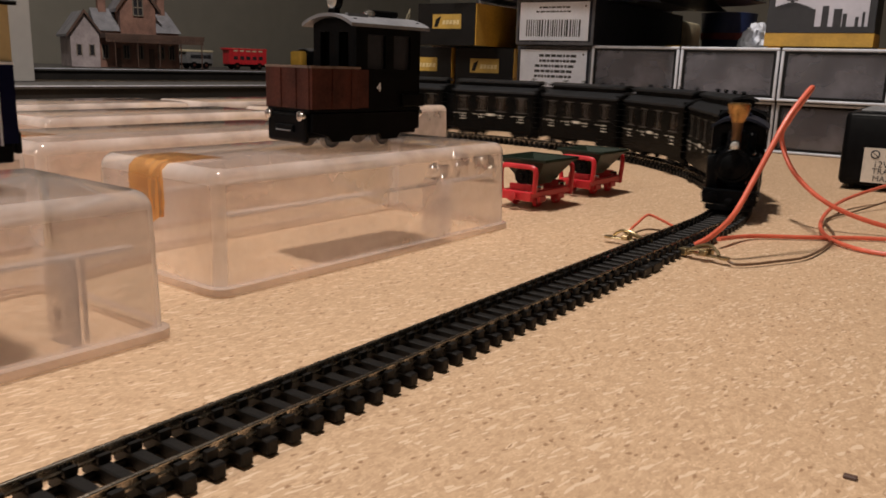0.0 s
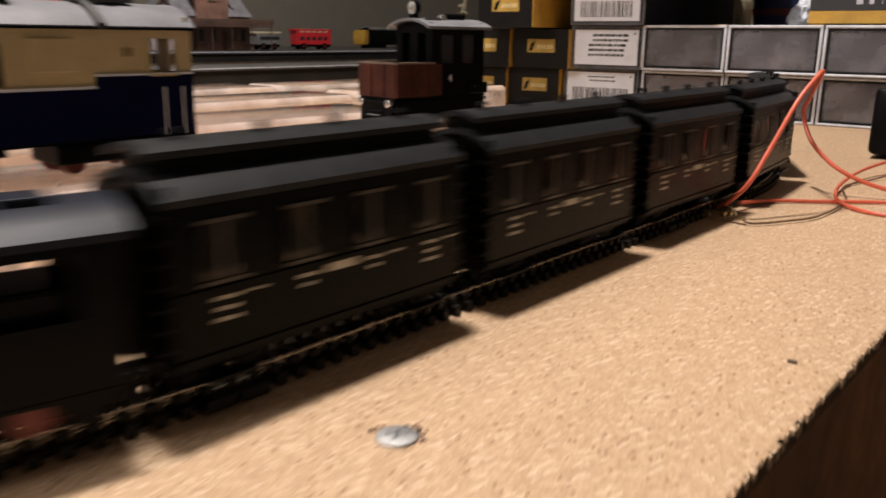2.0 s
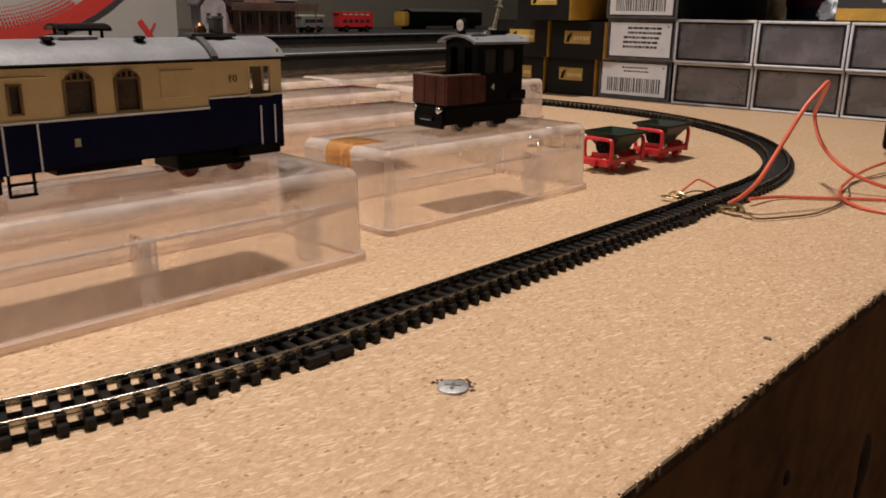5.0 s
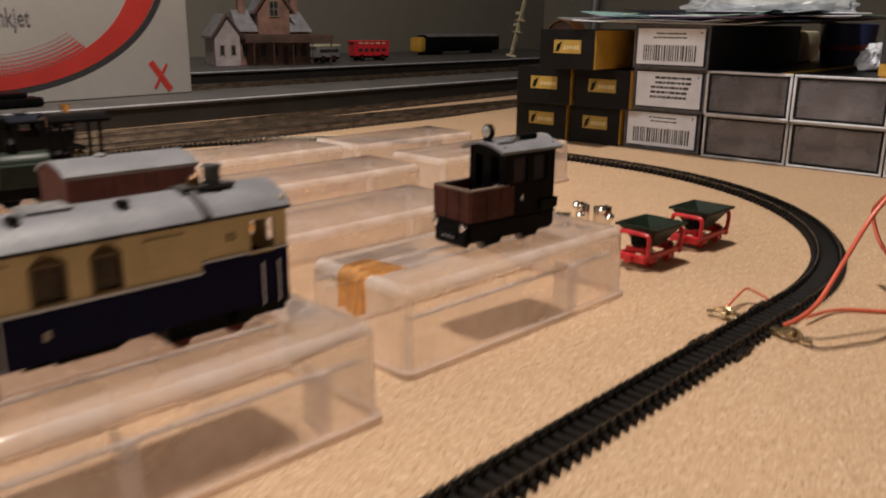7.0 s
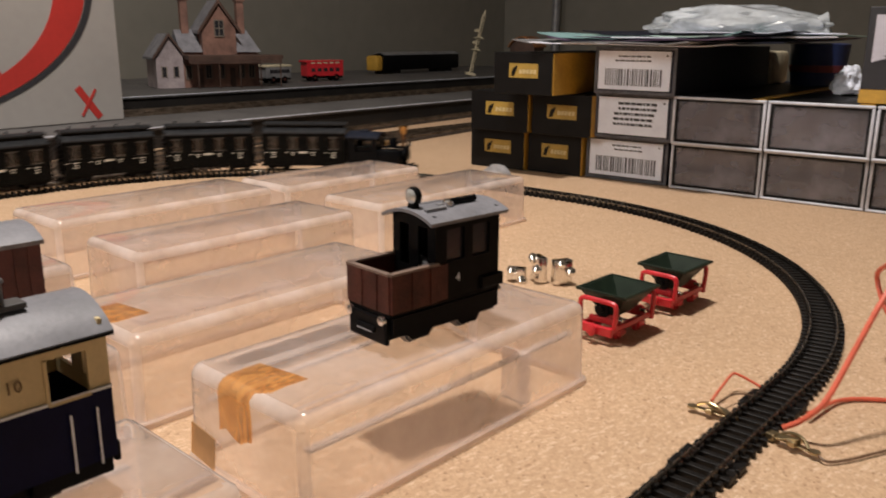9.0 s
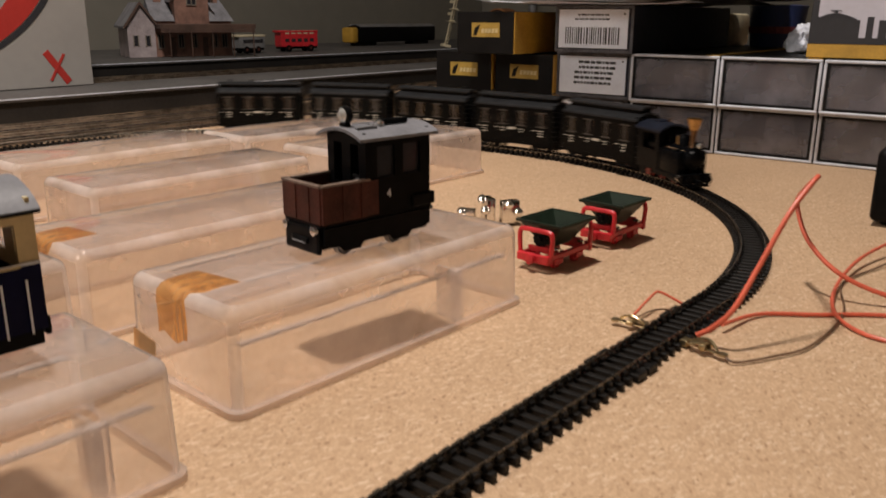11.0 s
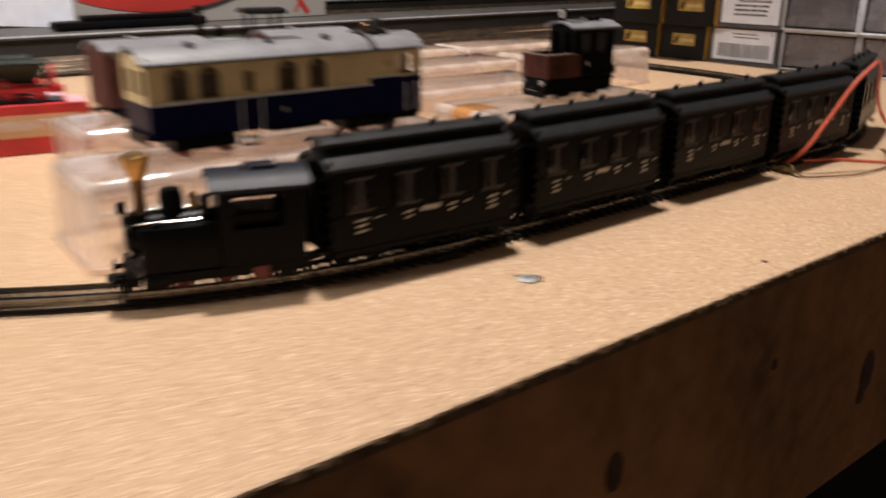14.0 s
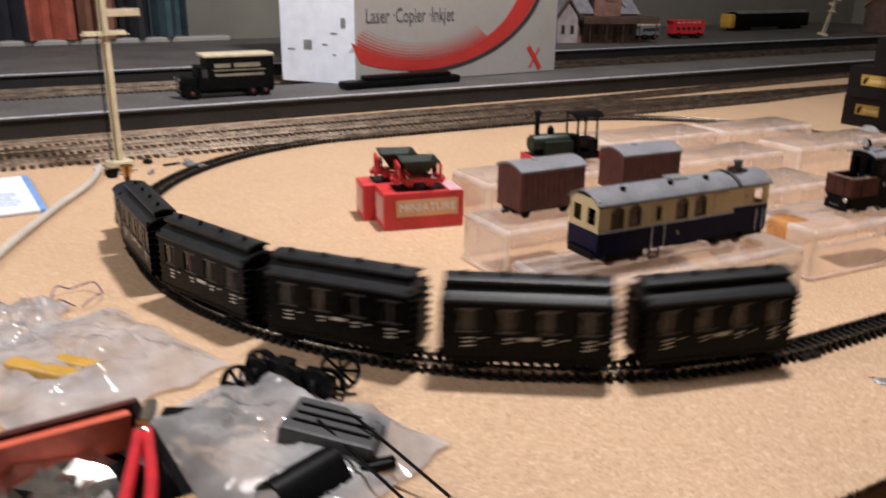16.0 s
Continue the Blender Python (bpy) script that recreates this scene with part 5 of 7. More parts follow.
def tipper(m, label):
    """Tipping wagon: red frame with hoops at both ends, green hopper; lies along y."""
    t = thing("tipper_wagon", m, label, "model wagon", group="tipper wagons")
    for x in (-0.0062, 0.0062):
        part("sole_bar", B((x - 0.0009, x + 0.0009, -0.0150, 0.0150, 0.0042, 0.0066), bevel=0.0003), M_RED, t)
    for end in (-1, 1):
        part("end_beam", B((-0.0076, 0.0076, end * 0.0150 - 0.0010, end * 0.0150 + 0.0010, 0.0032, 0.0068), bevel=0.0005), M_RED, t)
        part("buffer_pad", lathe([(0.0014, 0), (0.0020, 0.0012), (0.0020, 0.0020), (0.0006, 0.0024)], 14, at=(0, end * 0.0160, 0.0050), axis=Matrix.Rotation(radians(-90 * end), 4, "X")), M_RED, t, smooth=True)
        y = end * 0.0136
        part("hoop", tube([(-0.0074, y, 0.0062), (-0.0078, y, 0.0100), (-0.0078, y, 0.0142), (-0.0064, y, 0.0158), (0.0, y, 0.0160), (0.0064, y, 0.0158), (0.0078, y, 0.0142), (0.0078, y, 0.0100), (0.0074, y, 0.0062)], 0.0010), M_RED, t, "red tubular end hoop", smooth=True)
        part("saddle", B((-0.0050, 0.0050, end * 0.0112 - 0.0008, end * 0.0112 + 0.0008, 0.0066, 0.0090), bevel=0.0003), M_RED, t)
        part("rocker_gear", lathe([(0.0030, 0), (0.0030, 0.0012), (0.0014, 0.0012), (0.0012, 0.0022)], 12, at=(0, end * 0.0100, 0.0118), axis=Matrix.Rotation(radians(-90 * end), 4, "X")), M_BLACK, t, "black toothed rocker")
    for y in (-0.0070, 0.0070):
        wheelset(t, y, 0.0030, 0.0086, 0.0030, M_RED)
        for x in (-0.0068, 0.0068):
            part("axle_guard", B((x - 0.0007, x + 0.0007, y - 0.0024, y + 0.0024, 0.0022, 0.0046), bevel=0.0003), M_RED, t)
    # V hopper: thick-walled trough
    bm = bmesh.new()
    rim, foot = 0.0121, 0.0052
    out = [(-0.0104, 0.0186), (-0.0030, 0.0082), (0.0030, 0.0082), (0.0104, 0.0186)]
    inn = [(-0.0094, 0.0186), (-0.0018, 0.0094), (0.0018, 0.0094), (0.0094, 0.0186)]

    def loop(o, end, inset):
        return [bm.verts.new((x, end * ((rim if z > 0.015 else foot) - inset), z)) for x, z in o]
    o0, o1, i0, i1 = loop(out, -1, 0), loop(out, 1, 0), loop(inn, -1, 0.0009), loop(inn, 1, 0.0009)
    for a, b in ((o0, o1), (i1, i0)):
        for k in range(3):
            bm.faces.new((a[k], b[k], b[k + 1], a[k + 1]))
    bm.faces.new(o0[::-1])
    bm.faces.new(o1)
    bm.faces.new(i0)
    bm.faces.new(i1[::-1])
    for a, b in (((o0[0], o0[3]), (i0[0], i0[3])), ((o1[3], o1[0]), (i1[3], i1[0])), ((o1[0], o0[0]), (i1[0], i0[0])), ((o0[3], o1[3]), (i0[3], i1[3]))):
        bm.faces.new((a[0], a[1], b[1], b[0]))
    bmesh.ops.recalc_face_normals(bm, faces=bm.faces[:])
    part("hopper", bm, M_GREEN, t, "dark green V-shaped hopper")
    part("hopper_lip", B((-0.0112, -0.0100, -0.0126, 0.0126, 0.0178, 0.0190), (0.0100, 0.0112, -0.0126, 0.0126, 0.0178, 0.0190), (-0.0100, 0.0100, -0.0126, -0.0115, 0.0178, 0.0190), (-0.0100, 0.0100, 0.0115, 0.0126, 0.0178, 0.0190), bevel=0.0002), M_GREEN, t)
    for end in (-1, 1):
        bm = bmesh.new()
        for q in range(12):
            a = math.pi * 2 * q / 12
            B((0.0026, 0.0034, -0.0003, 0.0003, -0.0006, 0.0006), bm=bm)
            bmesh.ops.transform(bm, matrix=pose(0, end * 0.0106, 0.0118) @ Matrix.Rotation(a, 4, "Y"), verts=bm.verts[-8:])
        part("rocker_teeth", bm, M_BLACK, t)
        part("coupling_pin", C((0.0052, end * 0.0085, 0.0082), (0.0078, end * 0.0085, 0.0082), 0.0007, n=8), M_SILVER, t, "bright pin end")
    return t


v = tipper(pose(-0.1062, 0.3330, 0.0004, 0, 0, -5), "red-framed tipper wagon with dark green hopper on the chipboard")
copy_thing(v, pose(-0.1036, 0.3805, 0.0004, 0, 0, -4))
RED_TOP = 0.0254
for k, (x, y, rz) in enumerate(((-0.2975, 0.0275, -13), (-0.3245, 0.0255, -13))):
    b = thing("red_card_box", pose(x, y, 0.0004, 0, 0, rz), "small red card box with buff lettered panel under a tipper wagon", "card box", group="red card boxes")
    part("carton", B((-0.0122, 0.0122, -0.0270, 0.0270, 0, 0.0245), bevel=0.0005), M_REDBOX, b)
    part("front_panel", B((0.0122, 0.0125, -0.0190, 0.0230, 0.0085, 0.0195)), M_BUFF, b, "buff printed panel")
    text("lettering", "MINIATURE", 0.0075, M_LABEL, b, pose(0.0127, 0.002, 0.0142, 90, 0, 90), "pale lettering")
    part("end_panel", B((-0.0092, 0.0092, -0.0273, -0.0270, 0.0040, 0.0210)), mat("faded_pink", (0.55, 0.30, 0.28), 0.5), b, "faded pink end label")
    part("black_tray", B((-0.0100, 0.0085, -0.0180, 0.0160, 0.0245, 0.0253), bevel=0.0003), M_BLACK, b, "black card tray on top")
    for q in range(4):
        part("lid_stripe", B((-0.0120, 0.0120, 0.0180 + q * 0.0022, 0.0190 + q * 0.0022, 0.0245, 0.0247)), M_LABEL, b)
    copy_thing(v, pose(x - 0.0005, y - 0.001, RED_TOP + 0.0004, 0, 0, rz - 6))


# ---- stacked model boxes ----
def bars(parent, name, rows, x0, x1, z, m, material, label, height=0.0012, gap=0.0022, seed=1):
    """Rows of plain bars standing for print, on a face that looks along -y."""
    rng = random.Random(seed)
    bm = bmesh.new()
    for k in range(rows):
        w = (x1 - x0) * rng.uniform(0.45, 0.8)
        c = (x0 + x1) / 2 + rng.uniform(-0.002, 0.002)
        x = c - w / 2
        while x < c + w / 2:
            step = rng.uniform(0.0015, 0.005)
            B((x, x + step, -0.00012, 0, z - k * gap, z - k * gap + height), bm=bm)
            x += step + 0.0008
    return part(name, bm, material, parent, label, m=m)


def label_box(x0, x1, y, z0, z1, depth, label, barcode=True, seed=1):
    t = thing("labelled_box", pose(x0 - 0.003, y + 0.003, z0), label, "model box", group="stacked model boxes")
    w, h = x1 - x0, z1 - z0
    part("carton", B((0, w, 0.0006, depth, 0, h), bevel=0.0008), M_BLUECARD, t)
    part("end_frame", B((0, w, -0.0006, 0.0008, 0, 0.0022), (0, w, -0.0006, 0.0008, h - 0.0022, h), (0, 0.0022, -0.0006, 0.0008, 0.0022, h - 0.0022), (w - 0.0022, w, -0.0006, 0.0008, 0.0022, h - 0.0022), bevel=0.0002), M_EDGECARD, t, "dark worn card rim")
    part("end_label", B((0.0030, w - 0.0045, -0.0003, 0.0007, 0.0032, h - 0.0030)), M_LABEL, t, "white end label")
    m = pose(0, -0.0003, 0)
    bars(t, "printed_text", 2 if barcode else 5, 0.012, w - 0.012, h - (0.0075 if barcode else 0.0085), m, M_INK, "small grey print", 0.0012 if barcode else 0.0020, 0.0032 if barcode else 0.0040, seed)
    if barcode:
        rng = random.Random(seed + 7)
        x = 0.009
        while x < w - 0.011:
            s = rng.uniform(0.0005, 0.0016)
            part("barcode_bar", B((x, x + s, -0.00012, 0, 0.0062, 0.0062 + h * 0.36)), M_INK, t, m=m)
            x += s + rng.uniform(0.0006, 0.0015)
    part("dot", lathe([(0.0008, 0), (0.0008, 0.0001)], 10, axis=Matrix.Rotation(radians(90), 4, "X")), M_INK, t, m=pose(w - 0.0075, -0.0003, h - 0.0062))
    return t


def window_box(x0, x1, y, z0, z1, depth, label, seed=1):
    """Box with a window end: rim, inner walls set back behind a smoked film, pale packing within."""
    t = thing("window_box", pose(x0 - 0.003, y + 0.003, z0), label, "model box", group="stacked window boxes")
    w, h = x1 - x0, z1 - z0
    part("sleeve", B((0, w, 0.001, depth, 0, 0.0012), (0, w, 0.001, depth, h - 0.0012, h), (0, 0.0012, 0.001, depth, 0.0012, h - 0.0012), (w - 0.0012, w, 0.001, depth, 0.0012, h - 0.0012)), M_CARDK, t, "black card sleeve")
    part("yellow_edge", B((w - 0.0105, w - 0.0008, 0.002, depth, h - 0.0002, h + 0.0005)), M_YELLOW, t, "yellow printed stripe")
    part("rim", B((0, w, -0.0010, 0.0012, 0, 0.0018), (0, w, -0.0010, 0.0012, h - 0.0020, h), (0, 0.0020, -0.0010, 0.0012, 0.0018, h - 0.002), (w - 0.0020, w, -0.0010, 0.0012, 0.0018, h - 0.002), bevel=0.0007, seg=3), M_RIM, t, "grey moulded rim", smooth=True)
    part("inner_rim", B((0.0020, w - 0.0020, 0.0000, 0.0014, 0.0018, 0.0036), (0.0020, w - 0.0020, 0.0000, 0.0014, h - 0.0036, h - 0.0020), (0.0020, 0.0038, 0.0, 0.0014, 0.0036, h - 0.0036), (w - 0.0038, w - 0.0020, 0.0, 0.0014, 0.0036, h - 0.0036)), M_CARDK, t)
    part("window", B((0.0036, w - 0.0036, 0.0008, 0.0012, 0.0034, h - 0.0034)), M_SMOKE, t, "dull smoked window film")
    part("tray_back", B((0.0014, w - 0.0014, 0.020, 0.0215, 0.0014, h - 0.0014)), M_INNER, t, "grey inner tray")
    part("tray_floor", B((0.0014, w - 0.0014, 0.0016, 0.020, 0.0014, 0.0030), (0.0014, w - 0.0014, 0.0016, 0.020, h - 0.0030, h - 0.0014)), M_INNER, t)
    rng = random.Random(seed)
    x = w * rng.uniform(0.45, 0.62)
    part("packing", B((x, x + w * 0.26, 0.006, 0.018, 0.0032, h * rng.uniform(0.6, 0.85)), bevel=0.003), M_FOAM if seed % 2 else M_INNER, t, "pale tissue packing")
    part("packing", B((0.008, w * 0.4, 0.010, 0.018, 0.0032, h * 0.35), bevel=0.002), M_INNER, t)
    return t


def black_box(x0, x1, y, z0, z1, depth, label):
    t = thing("black_card_box", pose(x0 - 0.003, y + 0.003, z0), label, "model box", group="black model boxes")
    w, h = x1 - x0, z1 - z0
    part("carton", B((0, w - 0.0006, 0, depth, 0, h), bevel=0.0006), M_CARDK, t)
    part("yellow_side", B((w - 0.0006, w, 0.0012, depth, 0.0004, h - 0.0004)), M_YELLOW, t, "yellow printed side")
    part("logo_panel", B((w * 0.27, w * 0.76, -0.0003, 0.0001, h * 0.40, h * 0.74)), M_LOGO, t, "dull gold emblem panel")
    part("emblem", prism([(w * 0.30, h * 0.44), (w * 0.36, h * 0.44), (w * 0.42, h * 0.70), (w * 0.33, h * 0.62)], -0.0005, -0.0002), M_CARDK, t, "black wedge shape")
    bm = bmesh.new()
    for k in range(5):
        a = w * (0.44 + 0.06 * k)
        prism([(a, h * 0.50), (a + w * 0.045, h * 0.50), (a + w * 0.055, h * 0.60), (a + w * 0.012, h * 0.60)], -0.0005, -0.0002, bm=bm)
    part("emblem", bm, M_PALEGOLD, t, "pale gold bar")
    return t


M_EDGECARD = mat("worn_dark_card_rim", (0.10, 0.10, 0.115), 0.45, 0, 0.3, 90, 0.1)
M_PALEGOLD = mat("emblem_pale", (0.62, 0.50, 0.26), 0.5, 0, 0.1, 100)
M_LOGO = mat("emblem_yellow", (0.42, 0.27, 0.05), 0.5, 0, 0.15, 100)
Y = 0.647
black_box(-0.4095, -0.3525, 0.642, 0.0004, 0.034, 0.14, "black card box with small yellow emblem at stack bottom")
black_box(-0.351, -0.299, 0.646, 0.0004, 0.034, 0.14, "black card box with small yellow emblem at stack bottom")
black_box(-0.4010, -0.3420, 0.630, 0.0345, 0.068, 0.14, "black card box with small yellow emblem in the second layer")
black_box(-0.340, -0.284, 0.633, 0.0345, 0.068, 0.14, "black card box with small yellow emblem in the second layer")
black_box(-0.356, -0.301, 0.600, 0.0685, 0.101, 0.14, "black card box with bright yellow side on top of the stack")
label_box(-0.297, -0.226, 0.652, 0.0004, 0.0352, 0.24, "dark card box with white barcode label at the bottom", True, 3)
label_box(-0.2845, -0.2190, 0.640, 0.0357, 0.0705, 0.30, "dark card box with white printed label in the middle", False, 5)
label_box(-0.2800, -0.2140, 0.628, 0.0710, 0.1058, 0.205, "dark card box with white barcode label on top", True, 9)
for row, (start, step, y, z) in enumerate(((-0.2215, 0.0695, Y, 0.0004), (-0.2165, 0.0682, Y - 0.014, 0.0362))):
    for k in range(4):
        x = start + k * step
        window_box(x, x + step - 0.0010, y, z, z + 0.0350, 0.24, "grey-rimmed window box with smoked clear end in the stack", row * 5 + k)

t = thing("skyline_box", pose(-0.096, 0.640, 0.0722), "black and yellow card box printed with a black skyline", "model box")
part("carton", B((0, 0.066, 0, 0.03, 0.009, 0.060), bevel=0.0005), M_SILH, t)
part("print_panel", B((0.0045, 0.0615, -0.0004, 0.0002, 0.009, 0.055)), M_LILAC, t, "pale lilac printed sky")
part("yellow_base", B((-0.0004, 0.0664, -0.0004, 0.0304, 0, 0.009), bevel=0.0004), M_YELLOW, t, "yellow base strip")
bm = B((0, 0.030, -0.0006, 0, 0.009, 0.024), (0.030, 0.066, -0.0006, 0, 0.009, 0.013), (0.034, 0.038, -0.0006, 0, 0.013, 0.026), (0.041, 0.046, -0.0006, 0, 0.013, 0.024), (0.0465, 0.049, -0.0006, 0, 0.013, 0.021), (0.054, 0.056, -0.0006, 0, 0.013, 0.019), (0.058, 0.0595, -0.0006, 0, 0.013, 0.022))
for i in range(10):
    a = math.pi * i / 10
    B((0.015 - 0.014 * math.cos(a / 2 + 0.4), 0.015 + 0.014 * math.cos(a / 2 + 0.4), -0.0006, 0, 0.024 + 0.0006 * i, 0.0247 + 0.0006 * i), bm=bm)
part("skyline_print", bm, M_SILH, t, "black printed skyline")

# papers and a crumpled bag on the top box
M_MINT = mat("mint_paper", (0.46, 0.62, 0.55), 0.5, 0, 0.15, 30)
M_PLUM = mat("plum_paper", (0.10, 0.06, 0.11), 0.45, 0, 0.2, 30)
LEAVES = ((-0.275, 0.716, 0.15, 0.21, 14, M_LABEL), (-0.262, 0.705, 0.15, 0.21, -4, M_TIN), (-0.232, 0.712, 0.15, 0.20, 9, M_BLUECARD), (-0.228, 0.708, 0.16, 0.20, -9, M_PLUM), (-0.258, 0.728, 0.16, 0.20, 3, M_TEAL), (-0.225, 0.725, 0.15, 0.20, 22, M_LABEL), (-0.218, 0.718, 0.13, 0.18, -20, M_MINT), (-0.228, 0.730, 0.15, 0.20, 7, M_BLUECARD), (-0.214, 0.735, 0.12, 0.17, 30, M_LABEL))
for k, (x, y, w, d, rz, material) in enumerate(LEAVES):
    t = thing("paper_leaflet", pose(x, y, 0.1060 + k * 0.0011, 0, 0.4 * math.sin(k), rz), "loose printed leaflet lying on the stacked boxes", "leaflet", group="leaflets on the stack")
    bm = B((-w / 2, w / 2, -d / 2, d / 2, 0, 0.0007))
    bmesh.ops.subdivide_edges(bm, edges=bm.edges[:], cuts=7, use_grid_fill=True)
    for v_ in bm.verts:
        v_.co.z += 0.0010 * math.sin(v_.co.x * 40 + k) * math.cos(v_.co.y * 23 + k * 2) + 0.001 + 0.9 * max(0.0, abs(v_.co.x) - 0.055) ** 2 * 8 * (0.5 + 0.5 * math.sin(k * 2.1))
    part("sheet", bm, material, t, smooth=True)


def crumple(name, m, size, material, label, category, seed=1, cuts=3, amount=0.25, group="", smooth=False):
    t = thing(name, m, label, category, group)
    bm = bmesh.new()
    bmesh.ops.create_icosphere(bm, subdivisions=cuts, radius=1.0)
    for v_ in bm.verts:
        d = noise.noise(v_.co * 1.9 + Vector((seed * 7.3, 0, 0))) + 0.5 * abs(noise.noise(v_.co * 4.7 + Vector((0, seed * 3.1, 0))))
        v_.co *= 1 + amount * d * 1.4
        v_.co.x *= size[0]
        v_.co.y *= size[1]
        v_.co.z *= size[2]
        v_.co.z = max(v_.co.z, -0.4 * size[2])
    low = min(v_.co.z for v_ in bm.verts)
    for v_ in bm.verts:
        v_.co.z -= low
    part("film", bm, material, t, smooth=smooth)
    return t


bag = crumple("plastic_bag", pose(-0.216, 0.735, 0.1150), (0.066, 0.054, 0.0165), M_MILKY, "crumpled milky plastic bag on the leaflets", "plastic bag", 2, 5, 0.16, smooth=True)
part("twisted_neck", lathe([(0.0080, 0), (0.0040, 0.008), (0.0022, 0.013), (0.0034, 0.018), (0.0050, 0.022)], 16, axis=Matrix.Rotation(radians(78), 4, "Y")), M_MILKY, bag, "twisted neck of the bag", m=pose(0.052, -0.010, 0.008, 0, 0, 20), smooth=True)
crumple("tissue_wad", pose(-0.125, 0.735, 0.0722), (0.0105, 0.014, 0.014), M_LABEL, "wad of white tissue on the stacked boxes", "tissue", 5, 4, 0.3)
crumple("film_ball", pose(-0.328, 0.565, 0.0006), (0.0125, 0.0125, 0.012), M_BAG, "small ball of clear film before the black boxes", "film ball", 8, 3, 0.12)
t = thing("ivory_case", pose(-0.2440, 0.8375, 0.0712), "pale ivory plastic block lying on the boxes", "plastic block")
part("block", B((-0.0, 0.03, 0.0, 0.05, 0, 0.03), bevel=0.004), M_IVORY, t, smooth=True)
t = thing("blue_tub", pose(-0.178, 0.85, 0.0718), "small dark blue tub standing on the boxes", "tub")
part("tub", lathe([(0.022, 0), (0.025, 0.034), (0.0255, 0.036), (0.018, 0.037)], 24), mat("tub_blue", (0.03, 0.05, 0.16), 0.4), t, smooth=True)
part("tub_label", lathe([(0.0238, 0.012), (0.0246, 0.018)], 24), mat("tub_label_red", (0.22, 0.05, 0.06), 0.5), t)

# ---- controller with its wires ----
M_LABELTAN = mat("rating_label_tan", (0.62, 0.55, 0.47), 0.5, 0, 0.08, 60)
t = thing("train_controller", pose(-0.0185, 0.482, 0.0004, 0, 0, 3), "black train controller with pale rating label", "controller")
part("case", B((0, 0.085, 0, 0.075, 0.002, 0.037), bevel=0.003, seg=3), M_BLACK, t, smooth=True)
part("top_plate", B((0.006, 0.079, 0.006, 0.069, 0.037, 0.0382), bevel=0.0005), M_TIN, t, "grey metal top plate")
part("rating_label", B((0.010, 0.060, -0.0005, 0.0002, 0.004, 0.0205)), M_LABELTAN, t, "pale printed rating label")
for k, (x, s) in enumerate(((0.015, 1), (0.0215, 1))):
    part("terminal_mark", lathe([(0.0021, 0), (0.0021, 0.0002)], 16, axis=Matrix.Rotation(radians(90), 4, "X")), M_INK, t, m=pose(x, -0.0005, 0.0175))
    part("terminal_mark", lathe([(0.0015, 0), (0.0015, 0.0002)], 16, axis=Matrix.Rotation(radians(90), 4, "X")), M_LABELTAN, t, m=pose(x, -0.0006, 0.0175))
    part("terminal_slash", B((-0.0022, 0.0022, -0.0009, -0.0007, -0.0002, 0.0002)), M_INK, t, m=pose(x, 0, 0.0175, 0, 40, 0))
text("lettering", "12V DC", 0.0042, M_INK, t, pose(0.0215, -0.0006, 0.0128, 90, 0, 0), "small black print")
text("lettering", "TRACK", 0.0038, M_INK, t, pose(0.0205, -0.0006, 0.0095, 90, 0, 0), "small black print")
text("lettering", "MAX. OUTPUT", 0.0038, M_INK, t, pose(0.0275, -0.0006, 0.0060, 90, 0, 0), "small black print")
for x in (0.008, 0.077):
    for y in (0.01, 0.065):
        part("rubber_foot", C((x, y, 0), (x, y, 0.0025), 0.004, n=14), M_BLACK, t)


def wire(points, r, material, label):
    t = thing("wire", pose(0, 0, 0), label, "wire", group="track feed wires")
    part("lead", tube(points, r, 10), material, t, smooth=True)


r = 0.0007
wire([(-0.0280, 0.2850, 0.003), (-0.0235, 0.2855, 0.0065), (-0.0184, 0.2872, 0.0132), (-0.0150, 0.2960, 0.0250), (-0.0110, 0.3070, 0.0400), (-0.0080, 0.3165, 0.0480), (-0.0075, 0.3215, 0.0497), (-0.0110, 0.3330, 0.0465), (-0.0190, 0.3550, 0.0385), (-0.0235, 0.3665, 0.0305), (-0.0165, 0.3600, 0.0190), (-0.0030, 0.3560, 0.0095), (0.0150, 0.3600, 0.0035), (0.0360, 0.3680, 0.001), (0.066, 0.385, 0.001), (0.10, 0.40, 0.001)], 0.00085, M_WIRE, "thick orange-red wire looping up from the rail clip")
wire([(-0.0250, 0.299, 0.003), (-0.0200, 0.321, 0.0012), (-0.0050, 0.333, 0.001), (0.012, 0.346, 0.001), (0.032, 0.352, 0.0012), (0.060, 0.350, 0.001), (0.10, 0.345, 0.001)], r, M_WIRE, "thin orange wire lying across the chipboard")
wire([(0.020, 0.478, 0.011), (0.008, 0.455, 0.008), (-0.006, 0.405, 0.004), (-0.004, 0.350, 0.002), (0.010, 0.325, 0.001), (0.036, 0.322, 0.001), (0.075, 0.318, 0.001)], r, M_WIRE, "thin orange wire from the controller lying on the chipboard")
wire([(0.024, 0.478, 0.009), (0.012, 0.44, 0.004), (0.0, 0.405, 0.001), (-0.006, 0.375, 0.001), (0.002, 0.340, 0.001), (0.001, 0.304, 0.001), (-0.006, 0.287, 0.001), (-0.0130, 0.2765, 0.001), (-0.0170, 0.2772, 0.0018)], 0.0004, M_WIREB, "thin brown wire curling to the rail clip")
